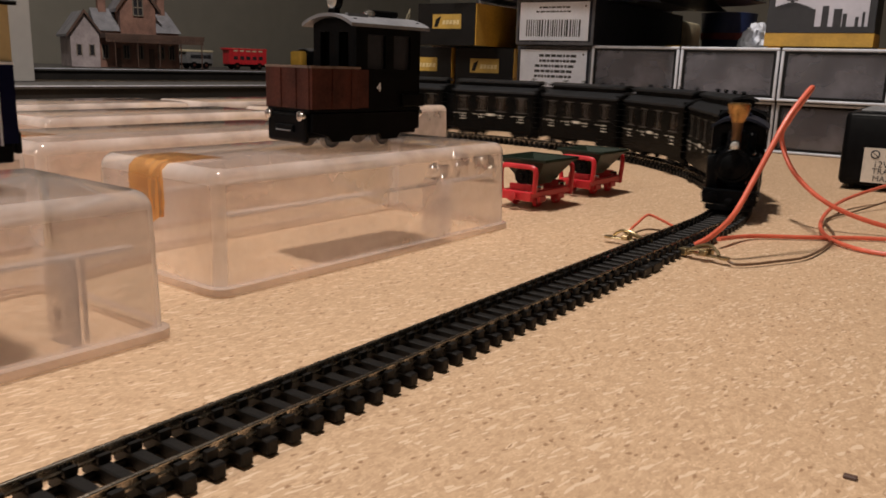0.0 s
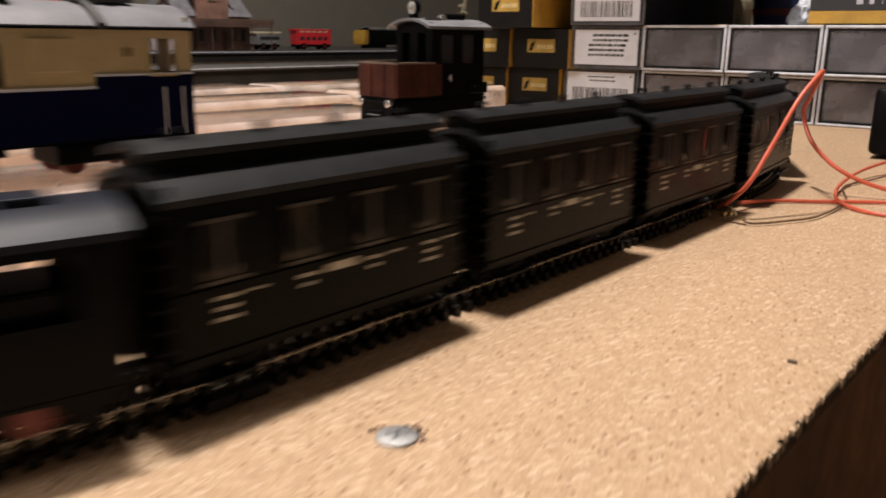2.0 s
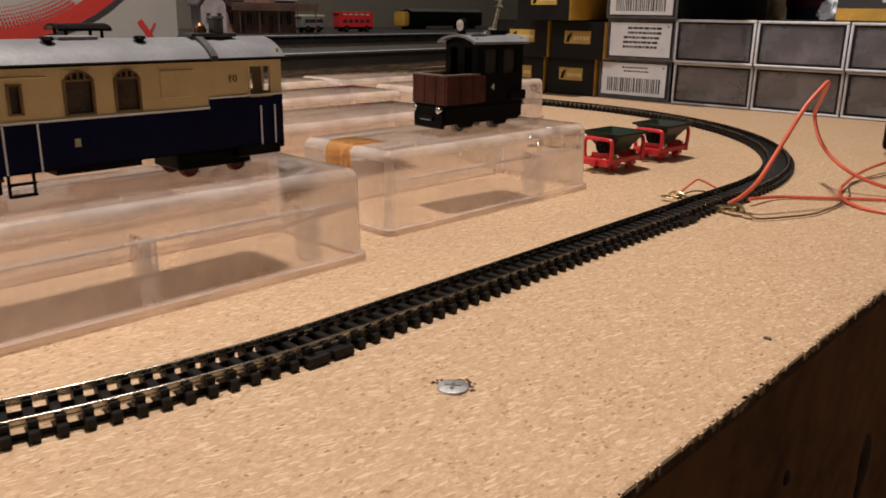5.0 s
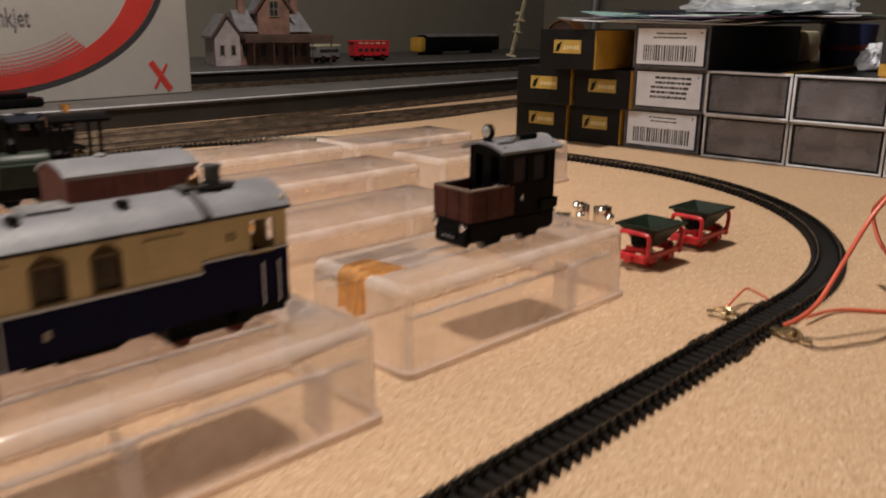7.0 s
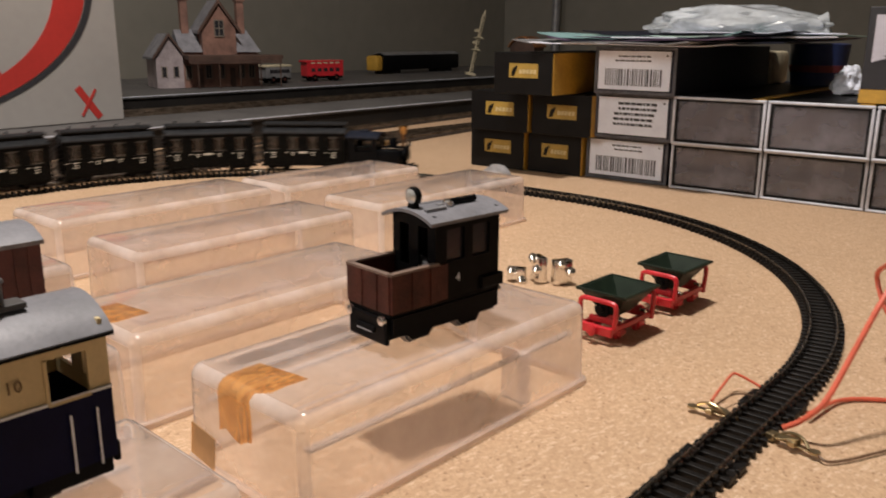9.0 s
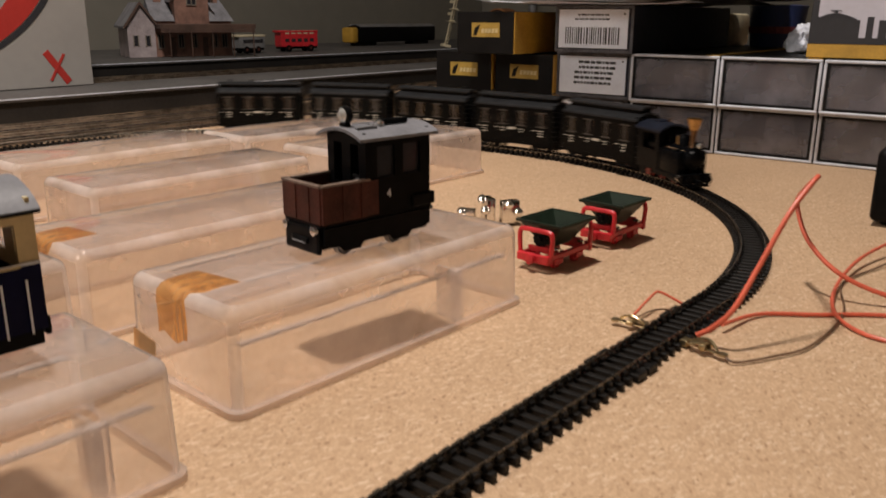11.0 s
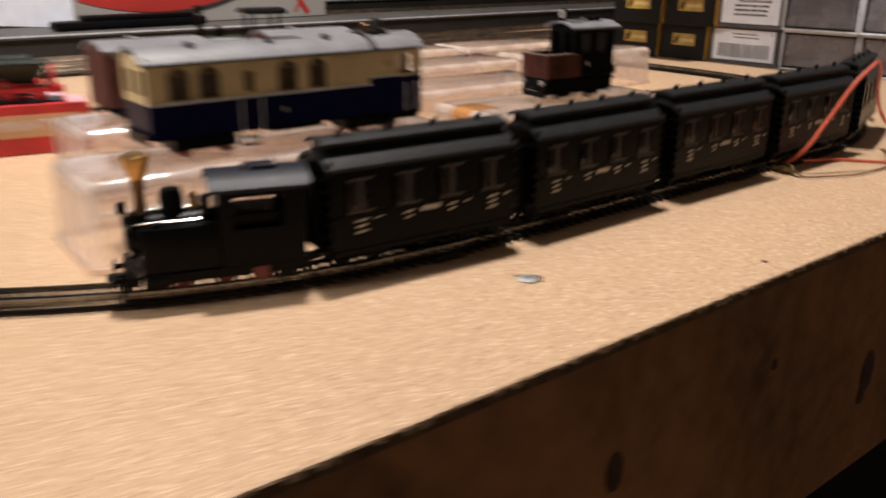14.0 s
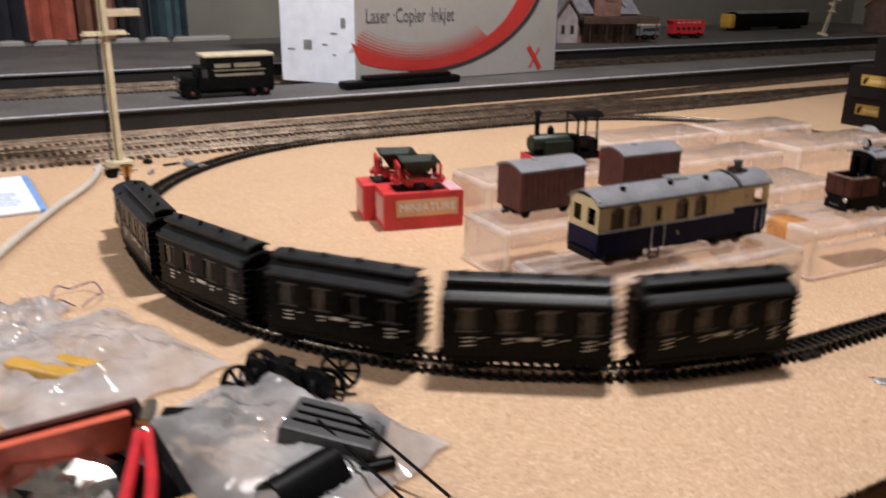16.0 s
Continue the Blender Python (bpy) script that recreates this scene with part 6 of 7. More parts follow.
wire([(-0.0510, 0.2895, 0.0030), (-0.0512, 0.2980, 0.0046), (-0.0510, 0.3060, 0.0062), (-0.0498, 0.3080, 0.0060), (-0.0462, 0.3092, 0.0045), (-0.0425, 0.3100, 0.0028)], 0.00045, M_WIRE, "short orange wire arching to the inner rail clip")
wire([(-0.0490, 0.2880, 0.0030), (-0.0478, 0.2950, 0.0034), (-0.0462, 0.3000, 0.0030), (-0.0430, 0.3030, 0.0024)], 0.0003, M_WIREB, "short brown wire from the inner rail clip")


def rail_clip(place, turn, label):
    t = thing("rail_clip", pose(*place, 0, 0, turn), label, "track clip", group="track power clips")
    part("clip_strip", B((-0.0065, 0.0062, -0.0011, 0.0011, 0.0010, 0.0015), bevel=0.0002), M_CLIP, t)
    part("spring_loop", tube([(0.0040, -0.0008, 0.0016), (0.0010, -0.0010, 0.0034), (-0.0024, -0.0006, 0.0040), (-0.0048, 0.0, 0.0030), (-0.0060, 0.0006, 0.0019)], 0.0005, 8), M_CLIP, t, smooth=True)
    part("spring_leaf", B((-0.0035, 0.0030, -0.0015, 0.0015, -0.0002, 0.0002), bevel=0.00015), M_CLIP, t, m=pose(0.0006, 0.0004, 0.0026, 0, 14, 12))
    part("side_lug", B((-0.0028, -0.0006, 0.0010, 0.0026, 0.0012, 0.0030), (-0.0028, -0.0006, -0.0026, -0.0010, 0.0012, 0.0028), bevel=0.0003), M_CLIP, t)
    part("eyelet", lathe([(0.0016, 0), (0.0016, 0.0006), (0.0008, 0.0006)], 14, at=(-0.0074, 0, 0.0010)), M_CLIP, t)
    part("foot", B((0.0040, 0.0066, -0.0016, 0.0016, 0.0, 0.0022), bevel=0.0003), M_CLIP, t)


M_CLIP = mat("tarnished_brass", (0.48, 0.38, 0.22), 0.3, 0.9, 0.2, 200)
rail_clip((-0.0245, 0.2793, 0.0006), 166, "tarnished metal spring clip feeding the outer rail")
rail_clip((-0.0475, 0.2845, 0.0006), 2, "tarnished metal spring clip feeding the inner rail")

# ---- small things on the board ----
M_CHROME = mat("chrome", (0.8, 0.78, 0.75), 0.08, 1.0, 0.05, 100)
t = thing("wood_screw", pose(-0.008, 0.0895, 0.0), "zinc countersunk screw driven into the chipboard", "screw")
part("head", lathe([(0.0034, 0.0001), (0.0033, 0.0005), (0.0026, 0.0007), (0.0004, 0.0008)], 24), M_ZINC, t, "pale zinc screw head", smooth=True)
part("cross_slot", B((-0.0018, 0.0018, -0.0003, 0.0003, 0.0007, 0.00085), (-0.0003, 0.0003, -0.0018, 0.0018, 0.0007, 0.00085)), M_TIN, t, m=pose(0, 0, 0.0001, 0, 0, 30))
bm = bmesh.new()
rng = random.Random(4)
for i in range(30):
    a = rng.uniform(0.3, 3.6)
    rr = rng.uniform(0.0036, 0.0050)
    B((-0.00025, 0.00025, -0.00018, 0.00018, 0, rng.uniform(0.0001, 0.0003)), bm=bm)
    bmesh.ops.transform(bm, matrix=pose(rr * math.cos(a), rr * math.sin(a), 0, rng.uniform(-30, 30), 0, math.degrees(a)), verts=bm.verts[-8:])
tagged(part("torn_chips", bm, M_KNOT, t), "dark torn chips round the screw", kind="stuff")
t = thing("dark_chip", pose(0.0312, 0.1605, 0.0), "dark brown wood chip on the chipboard", "wood chip")
part("chip", B((-0.0009, 0.0009, -0.0006, 0.0006, 0, 0.0005), bevel=0.0002), M_BROWN, t)

for k, (x, y, rz, z) in enumerate(((-0.1755, 0.3665, 20, 0.0006), (-0.1665, 0.3720, -35, 0.0006), (-0.1560, 0.3750, 60, 0.0006))):
    t = thing("chrome_block", pose(x, y, z, 0, 0, rz) @ Matrix.Scale(1.08, 4), "small chromed metal fitting with ball ends standing on the board", "metal fitting", group="chrome fittings")
    hgt = (0.0045, 0.0100, 0.0095)[k]
    part("plate", B((-0.0042, 0.0042, -0.0022, 0.0022, 0, hgt + 0.0012), bevel=0.0006), M_CHROME, t, smooth=True)
    for q, (dx, dz) in enumerate(((-0.0016, hgt), (0.003, hgt - 0.004))):
        part("ball_end", lathe([(0.0003, -0.0023), (0.0018, -0.0014), (0.0023, 0), (0.0018, 0.0014), (0.0003, 0.0023)], 16, at=(dx, -0.0024, dz)), M_CHROME, t, smooth=True)


# ---- open engine on its case ----
def open_engine(m):
    t = thing("open_steam_engine", m, "small black-green open steam engine with canopy posts on a clear case", "model engine")
    part("frame", B((-0.0085, 0.0085, -0.027, 0.027, 0.004, 0.009), bevel=0.0006), M_BLACK, t)
    part("boiler", lathe([(0.0055, 0), (0.0062, 0.001), (0.0062, 0.030)], 22, at=(0, -0.026, 0.0165), axis=Matrix.Rotation(radians(-90), 4, "X")), M_GREEN, t, smooth=True)
    part("funnel", lathe([(0.0022, 0), (0.0018, 0.003), (0.0018, 0.014), (0.0030, 0.017), (0.0024, 0.018)], 18, at=(0, -0.021, 0.0215)), M_BLACK, t, smooth=True)
    part("dome", lathe([(0.0026, 0), (0.0024, 0.005), (0.0006, 0.007)], 16, at=(0, -0.010, 0.0215)), M_BLACK, t, smooth=True)
    for x in (-0.0075, 0.0075):
        part("side_tank", B((x - 0.0022, x + 0.0022, -0.018, 0.004, 0.009, 0.0185), bevel=0.0005), M_GREEN, t)
        for y in (0.008, 0.024):
            part("canopy_post", C((x, y, 0.009), (x, y, 0.036), 0.0008, n=10), M_BLACK, t)
    part("canopy", prism(arch(0.0200, 0.0355, 0.0022), 0.004, 0.028), M_BLACK, t, smooth=True)
    part("firebox", B((-0.006, 0.006, 0.004, 0.012, 0.009, 0.021), bevel=0.0006), M_BLACK, t)
    part("bunker", B((-0.008, 0.008, 0.018, 0.026, 0.009, 0.018), bevel=0.0006), M_BLACK, t)
    part("buffer_beam", B((-0.0095, 0.0095, 0.027, 0.0285, 0.003, 0.009), bevel=0.0004), M_RED, t, "red buffer beam")
    part("buffer_beam", B((-0.0095, 0.0095, -0.0285, -0.027, 0.003, 0.009), bevel=0.0004), M_RED, t, "red buffer beam")
    for y in (-0.014, 0.0, 0.014):
        wheelset(t, y, 0.0042, 0.0086, 0.0042)


open_engine(pose(-0.296, 0.1440, CASE_TOP, 0, 0, -8))


# ---- station scene at the back ----
def station(m):
    t = thing("station_building", m, "pink brick model station building with slate roofs and brown canopy", "model building")
    # x runs along the platform front, y goes back
    part("main_wall", B((0, 0.150, 0, 0.07, 0, 0.055)), M_BRICK, t)
    part("end_wing", B((-0.050, 0.0, -0.010, 0.07, 0, 0.050)), M_PALEBRICK, t, "pale rendered end wing")
    part("wing_gable", prism([(-0.050, 0.050), (0.0, 0.050), (-0.025, 0.078)], -0.010, 0.07), M_PALEBRICK, t)
    for dx in (-1, 1):
        part("wing_roof", prism([(-0.025, 0.080), (-0.025, 0.0835), (-0.025 + dx * 0.031, 0.0475), (-0.025 + dx * 0.031, 0.044)], -0.014, 0.074), M_SLATE, t, "grey slate roof")
        part("barge_board", prism([(-0.025, 0.0795), (-0.025, 0.0845), (-0.025 + dx * 0.032, 0.0475), (-0.025 + dx * 0.032, 0.0425)], -0.016, -0.0135), M_BROWN, t, "dark barge board")
    bm = bmesh.new()
    vs = [bm.verts.new(c) for c in ((-0.003, -0.004, 0.055), (0.155, -0.004, 0.055), (0.155, 0.074, 0.055), (-0.003, 0.074, 0.055), (-0.003, 0.035, 0.090), (0.140, 0.035, 0.090))]
    for f in ((0, 1, 5, 4), (1, 2, 5), (2, 3, 4, 5), (3, 0, 4), (3, 2, 1, 0)):
        bm.faces.new([vs[i] for i in f])
    part("main_roof", bm, M_SLATE, t, "grey slate roof")
    part("tall_gable", B((0.040, 0.105, -0.006, 0.05, 0.045, 0.092)), M_BRICK, t)
    part("gable_top", prism([(0.040, 0.092), (0.105, 0.092), (0.0725, 0.130)], -0.006, 0.05), M_BRICK, t)
    for dx in (-1, 1):
        part("gable_roof", prism([(0.0725, 0.131), (0.0725, 0.136), (0.0725 + dx * 0.040, 0.089), (0.0725 + dx * 0.040, 0.084)], -0.010, 0.056), M_SLATE, t, "grey slate roof")
        part("barge_board", prism([(0.0725, 0.1305), (0.0725, 0.137), (0.0725 + dx * 0.041, 0.089), (0.0725 + dx * 0.041, 0.0825)], -0.012, -0.0095), M_BROWN, t, "dark barge board")
    w = part("window", B((0.064, 0.081, -0.0075, -0.006, 0.080, 0.104)), M_GLASS, t, "tall gable window")
    part("frame", B((0.063, 0.0645, -0.0085, -0.006, 0.079, 0.105), (0.0805, 0.082, -0.0085, -0.006, 0.079, 0.105), (0.063, 0.082, -0.0085, -0.006, 0.079, 0.0805), (0.063, 0.082, -0.0085, -0.006, 0.1035, 0.105), (0.0718, 0.0732, -0.0085, -0.006, 0.08, 0.104), (0.063, 0.082, -0.0085, -0.006, 0.091, 0.0925)), M_DULLFRAME, w)
    for x in (0.012, 0.050, 0.075, 0.115, 0.135):
        w = part("window", B((x - 0.005, x + 0.005, -0.0012, 0, 0.014, 0.034)), M_GLASS, t)
        part("frame", B((x - 0.006, x - 0.0045, -0.0022, 0, 0.013, 0.035), (x + 0.0045, x + 0.006, -0.0022, 0, 0.013, 0.035), (x - 0.006, x + 0.006, -0.0022, 0, 0.013, 0.0145), (x - 0.0006, x + 0.0006, -0.0022, 0, 0.014, 0.034)), M_DULLFRAME, w)
    for x in (-0.036, -0.014):
        w = part("window", B((x - 0.004, x + 0.004, -0.0112, -0.010, 0.018, 0.033)), M_GLASS, t)
        part("frame", B((x - 0.005, x - 0.0035, -0.0122, -0.010, 0.017, 0.034), (x + 0.0035, x + 0.005, -0.0122, -0.010, 0.017, 0.034)), M_DULLFRAME, w)
    part("door", B((0.030, 0.040, -0.0015, 0, 0, 0.030), bevel=0.0005), M_BROWN, t)
    part("door", B((0.092, 0.102, -0.0015, 0, 0, 0.030), bevel=0.0005), M_BROWN, t)
    part("canopy", B((0.002, 0.185, -0.040, 0.002, 0.044, 0.051), bevel=0.0008), M_BROWN, t, "brown platform canopy")
    for k in range(45):
        part("valance_board", B((0.003 + k * 0.004, 0.0062 + k * 0.004, -0.0405, -0.0395, 0.038, 0.047)), M_BROWN, t)
    for x in (0.02, 0.06, 0.10, 0.14, 0.18):
        part("canopy_post", C((x, -0.037, 0), (x, -0.037, 0.046), 0.0012, n=8), M_BROWN, t)
    for x in (0.018, 0.128):
        c = part("chimney", B((x - 0.007, x + 0.007, 0.028, 0.042, 0.075, 0.135), bevel=0.0006), M_BRICK, t)
        part("chimney_cap", B((x - 0.009, x + 0.009, 0.026, 0.044, 0.135, 0.140)), M_BRICK, c)
        for d in (-0.0035, 0.0035):
            part("chimney_pot", lathe([(0.0024, 0), (0.0020, 0.010)], 12, at=(x + d, 0.035, 0.140)), M_BRICK, c)
    return t


M_DULLFRAME = mat("dull_window_frame", (0.24, 0.20, 0.16), 0.6, 0, 0.15, 80)
shrink(station(pose(-1.085, 0.800, 0.0345, 0, 0, 68)), 0.80, 1.0, 0.97)


def road_vehicle(m, name, label, L, W, H, body_mat, roof_mat, cab=True, windows=0):
    t = thing(name, m, label, "model vehicle")
    r = 0.006
    z0 = 0.005
    part("chassis", B((-W / 2 + 0.003, W / 2 - 0.003, -L / 2, L / 2, z0, z0 + 0.004), bevel=0.0005), M_BLACK, t)
    if cab:
        part("bonnet", B((-W / 2 + 0.005, W / 2 - 0.005, -L / 2, -L / 2 + 0.022, z0 + 0.003, z0 + 0.018), bevel=0.002), body_mat, t, smooth=True)
        part("radiator", B((-0.006, 0.006, -L / 2 - 0.0012, -L / 2 + 0.0002, z0 + 0.004, z0 + 0.018), bevel=0.0008), M_SILVER, t, "bright radiator")
        part("cab", B((-W / 2 + 0.001, W / 2 - 0.001, -L / 2 + 0.020, -L / 2 + 0.034, z0 + 0.003, z0 + 0.030), bevel=0.0015), body_mat, t)
        part("cab_window", B((-W / 2 + 0.0005, W / 2 - 0.0005, -L / 2 + 0.024, -L / 2 + 0.031, z0 + 0.018, z0 + 0.027)), M_GLASS, t)
        for x in (-1, 1):
            part("mudguard", lathe([(0.0085, -0.003), (0.0085, 0.003), (0.0070, 0.003)], 18, at=(x * (W / 2 - 0.003), -L / 2 + 0.012, 0.006), axis=Matrix.Rotation(radians(90), 4, "Y")), body_mat, t, smooth=True)
            part("headlight", lathe([(0.0018, 0), (0.0022, 0.002), (0.0008, 0.003)], 12, at=(x * 0.009, -L / 2 + 0.001, z0 + 0.016), axis=Matrix.Rotation(radians(90), 4, "X")), M_SILVER, t)
        y0 = -L / 2 + 0.030
    else:
        y0 = -L / 2
    part("body", B((-W / 2, W / 2, y0, L / 2, z0 + 0.004, H - 0.002), bevel=0.0008), body_mat, t)
    part("roof", B((-W / 2 - 0.001, W / 2 + 0.001, y0 - 0.004, L / 2 + 0.001, H - 0.003, H + 0.001), bevel=0.0015), roof_mat, t, "pale roof", smooth=True)
    if windows:
        for row in range(windows):
            for k in range(5):
                y = y0 + 0.008 + k * (L / 2 - y0 - 0.012) / 5
                for x in (-1, 1):
                    part("window", B((x * W / 2 - 0.0004, x * W / 2 + 0.0004, y, y + 0.008, z0 + 0.012 + row * 0.014, z0 + 0.018 + row * 0.014)), M_IVORY if row else M_GLASS, t)
    else:
        for x in (-1, 1):
            for k, (a, b, hh) in enumerate(((0.008, 0.026, 0.0045), (0.030, 0.060, 0.0045))):
                part("lettering_bar", B((x * W / 2 - 0.0002, x * W / 2 + 0.0003, y0 + a, y0 + b, H - 0.014, H - 0.014 + hh)), M_LETTER, t, "cream lettering bar")
            part("lettering_bar", B((x * W / 2 - 0.0002, x * W / 2 + 0.0003, y0 + 0.006, y0 + 0.066, H - 0.0175, H - 0.0162), (x * W / 2 - 0.0002, x * W / 2 + 0.0003, y0 + 0.008, y0 + 0.064, H - 0.0235, H - 0.0208)), M_LETTER, t, "cream lettering bar")
    ys = (-L / 2 + 0.012, L / 2 - 0.026, L / 2 - 0.011) if cab else (-L / 2 + 0.015, L / 2 - 0.015)
    for y in ys:
        for x in (-1, 1):
            w = part("wheel", lathe([(r, -0.002), (r, 0.002), (r * 0.6, 0.0026), (r * 0.2, 0.002)], 18, axis=Matrix.Rotation(radians(90 * x), 4, "Y")), M_BLACK, t, m=pose(x * (W / 2 - 0.002), y, r), smooth=True)
            part("hub", lathe([(r * 0.55, 0.0018), (r * 0.3, 0.0030)], 12, axis=Matrix.Rotation(radians(90 * x), 4, "Y")), M_MAROON, w)
    return t


M_LETTER = mat("cream_letter", (0.24, 0.215, 0.15), 0.5, 0, 0.1, 80)
road_vehicle(pose(-0.772, 0.0370, 0.0225, 0, 0, 0), "delivery_lorry", "black six-wheel delivery lorry with cream roof and lettering on the platform", 0.106, 0.030, 0.047, M_BLACK, M_IVORY)
road_vehicle(pose(-1.09, 1.095, 0.0345, 0, 0, -12), "red_bus", "small red double-deck bus on the back platform", 0.075, 0.024, 0.036, M_RED, M_RED, False, 2)
road_vehicle(pose(-1.09, 0.985, 0.0345, 0, 0, 0), "green_van", "small pale grey-green van beside the station", 0.055, 0.022, 0.030, M_TIN, M_IVORY, False, 1)

t = thing("dark_coach_train", pose(-1.223, 1.478, 0.0345, 0, 0, 2), "dark green locomotive with yellow end on the back line", "model engine")
part("body", B((-0.014, 0.014, -0.085, 0.15, 0.006, 0.034), bevel=0.004), M_BLACK, t, smooth=True)
part("roof", prism(arch(0.027, 0.0335, 0.004), -0.080, 0.148), M_TIN, t, "grey curved roof", smooth=True)
part("yellow_end", B((-0.013, 0.013, -0.1, -0.083, 0.006, 0.032), bevel=0.004), M_YELLOW, t, "yellow cab end", smooth=True)
for y in (-0.055, 0.105):
    part("bogie", B((-0.010, 0.010, y - 0.025, y + 0.025, 0, 0.007), bevel=0.001), M_BLACK, t)

shrink(t, 1.25, 1.2, 1.25)

t = thing("signal_box", pose(-1.045, 1.70, 0.0345, 0, 0, 10), "dark brown model signal hut with rounded roof", "model building")
part("hut", B((-0.03, 0.03, -0.03, 0.03, 0, 0.06), bevel=0.001), M_BROWN, t)
part("hut_roof", prism(arch(0.068, 0.059, 0.022, 12, 0.003), -0.034, 0.034), M_TIMBER, t, smooth=True)
part("hut_roof_end", prism(arch(0.060, 0.056, 0.020, 12, 0.003)[:13], -0.0295, 0.0295), M_BROWN, t)
part("hut_window", B((0.0298, 0.0304, -0.018, 0.018, 0.028, 0.046)), M_GLASS, t)


def signal(m, h, label, arms):
    t = thing("signal_post", m, label, "model signal")
    part("base", B((-0.009, 0.009, -0.009, 0.009, 0, 0.006), bevel=0.001), M_IVORY, t)
    for x in (-0.0026, 0.0026):
        part("post_leg", B((x - 0.0008, x + 0.0008, -0.0022, 0.0022, 0.004, h), bevel=0.0003), M_IVORY, t)
    bm = bmesh.new()
    k = 0
    while 0.008 + k * 0.006 < h - 0.004:
        z = 0.008 + k * 0.006
        C((-0.0026 if k % 2 else 0.0026, 0, z), (0.0026 if k % 2 else -0.0026, 0, z + 0.006), 0.0006, n=6, bm=bm)
        k += 1
    part("lattice", bm, M_IVORY, t)
    part("finial", lathe([(0.003, 0), (0.0015, 0.004), (0.0022, 0.007), (0.0003, 0.012)], 10, at=(0, 0, h)), M_IVORY, t)
    for z, length in arms:
        part("bracket", B((-0.0015, 0.0015, -length / 2, length / 2, z - 0.0012, z + 0.0012), bevel=0.0004), M_IVORY, t, m=pose(0, 0, 0))
        part("arm", B((-0.0008, 0.0008, 0.002, length * 0.9, z + 0.012, z + 0.018), bevel=0.0003), M_IVORY, t)
        part("platform", B((-0.006, 0.006, -length / 2, length / 2, z - 0.0020, z - 0.0012)), M_IVORY, t)
    part("ladder", B((-0.0016, -0.0010, -0.0075, -0.0070, 0.002, h), (0.0010, 0.0016, -0.0075, -0.0070, 0.002, h)), M_BLACK, t)


signal(pose(-0.558, -0.1180, 0.0004, 0, 0, 20), 0.235, "tall ivory lattice signal post with bracket", ((0.110, 0.036), (0.175, 0.044), (0.205, 0.028)))
signal(pose(-1.025, 1.454, 0.0345, 0, 14, 60), 0.125, "leaning ivory lattice signal near the hut", ((0.055, 0.03), (0.080, 0.034)))
t = thing("signal_foot_parts", pose(-0.548, -0.118, 0.0006), "clutter of pale and black fittings round the signal foot", "fittings")
rng = random.Random(3)
for k in range(12):
    x, y = rng.uniform(-0.03, 0.035), rng.uniform(-0.02, 0.06)
    a = rng.uniform(0.003, 0.010)
    b = rng.uniform(0.0008, 0.0022)
    part("fitting", B((-a, a, -b, b, 0, b * rng.uniform(1.0, 2.0)), (-b * 1.4, b * 1.4, -b * 2.2, b * 2.2, 0, b * 1.2), bevel=0.0003), (M_BLACK, M_CABLE, M_TIN)[k % 3], t, m=pose(x, y, 0, 0, 0, rng.uniform(0, 180)))

# ---- paper carton ----
t = thing("paper_carton", pose(-0.7925, 0.208, 0.0225, 0, 0, 94.0), "white printer paper carton with red ring print and red cross mark", "carton")
CW, CH = 0.335, 0.27
# front takes the dimmed white, its weaker light painted in; flap stays bright
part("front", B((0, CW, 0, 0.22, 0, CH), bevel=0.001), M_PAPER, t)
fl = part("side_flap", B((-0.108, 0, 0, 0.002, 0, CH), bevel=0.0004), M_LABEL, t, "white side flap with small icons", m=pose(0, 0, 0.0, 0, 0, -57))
rng = random.Random(11)
for k in range(26):
    x, z = rng.uniform(-0.098, -0.018), rng.uniform(0.02, 0.25)
    w = rng.uniform(0.004, 0.014)
    part("print_bar", B((x, x + w, -0.0004, 0.0001, z, z + rng.choice((0.002, 0.002, 0.012)))), M_TIN, fl, "grey print bar")


def ring(inner, outer, a0, a1, y, n=48):
    """Flat crescent between two ellipses, each given as centre x, centre z, half width, half height and its first angle."""
    bm = bmesh.new()
    rows = []
    for i in range(n + 1):
        q = []
        for (cx, cz, rx, rz), start in ((inner, a0[0]), (outer, a0[1])):
            a = radians(start + (a1 - start) * i / n)
            q.append((cx + rx * math.cos(a), cz + rz * math.sin(a)))
        rows.append([bm.verts.new((x, yy, z)) for (x, z), yy in ((q[0], y), (q[1], y), (q[1], y + 0.0004), (q[0], y + 0.0004))])
    for a, b in zip(rows, rows[1:]):
        for k in range(4):
            bm.faces.new((a[k], a[(k + 1) % 4], b[(k + 1) % 4], b[k]))
    bmesh.ops.recalc_face_normals(bm, faces=bm.faces[:])
    return bm


M_CARTGREY = mat("carton_grey_print", (0.10, 0.10, 0.11), 0.5, 0, 0.05, 20)
IN, MID, OUT = (0.100, 0.142, 0.168, 0.115), (0.097, 0.1435, 0.205, 0.130), (0.095, 0.144, 0.216, 0.136)
part("red_ring", ring(IN, MID, (-129, -116), 55, -0.0006), M_CARTRED, t, "broad red printed ring")
part("black_ring", ring((MID[0], MID[1], MID[2] + 0.001, MID[3] + 0.001), OUT, (-95, -95), 55, -0.0006), M_INK, t, "black ring edge")
bm = bmesh.new()
for i in range(58):
    for j in range(6):
        a = radians(-128 + i * 1.35)
        k = 1 - 0.032 * (j + 0.6)
        s = 0.0015 * (1 - j / 7)
        x, z = IN[0] + IN[2] * k * math.cos(a), IN[1] + IN[3] * k * math.sin(a)
        if x > 0.003:
            B((x - s, x + s, -0.0005, 0.0001, z - s, z + s), bm=bm)
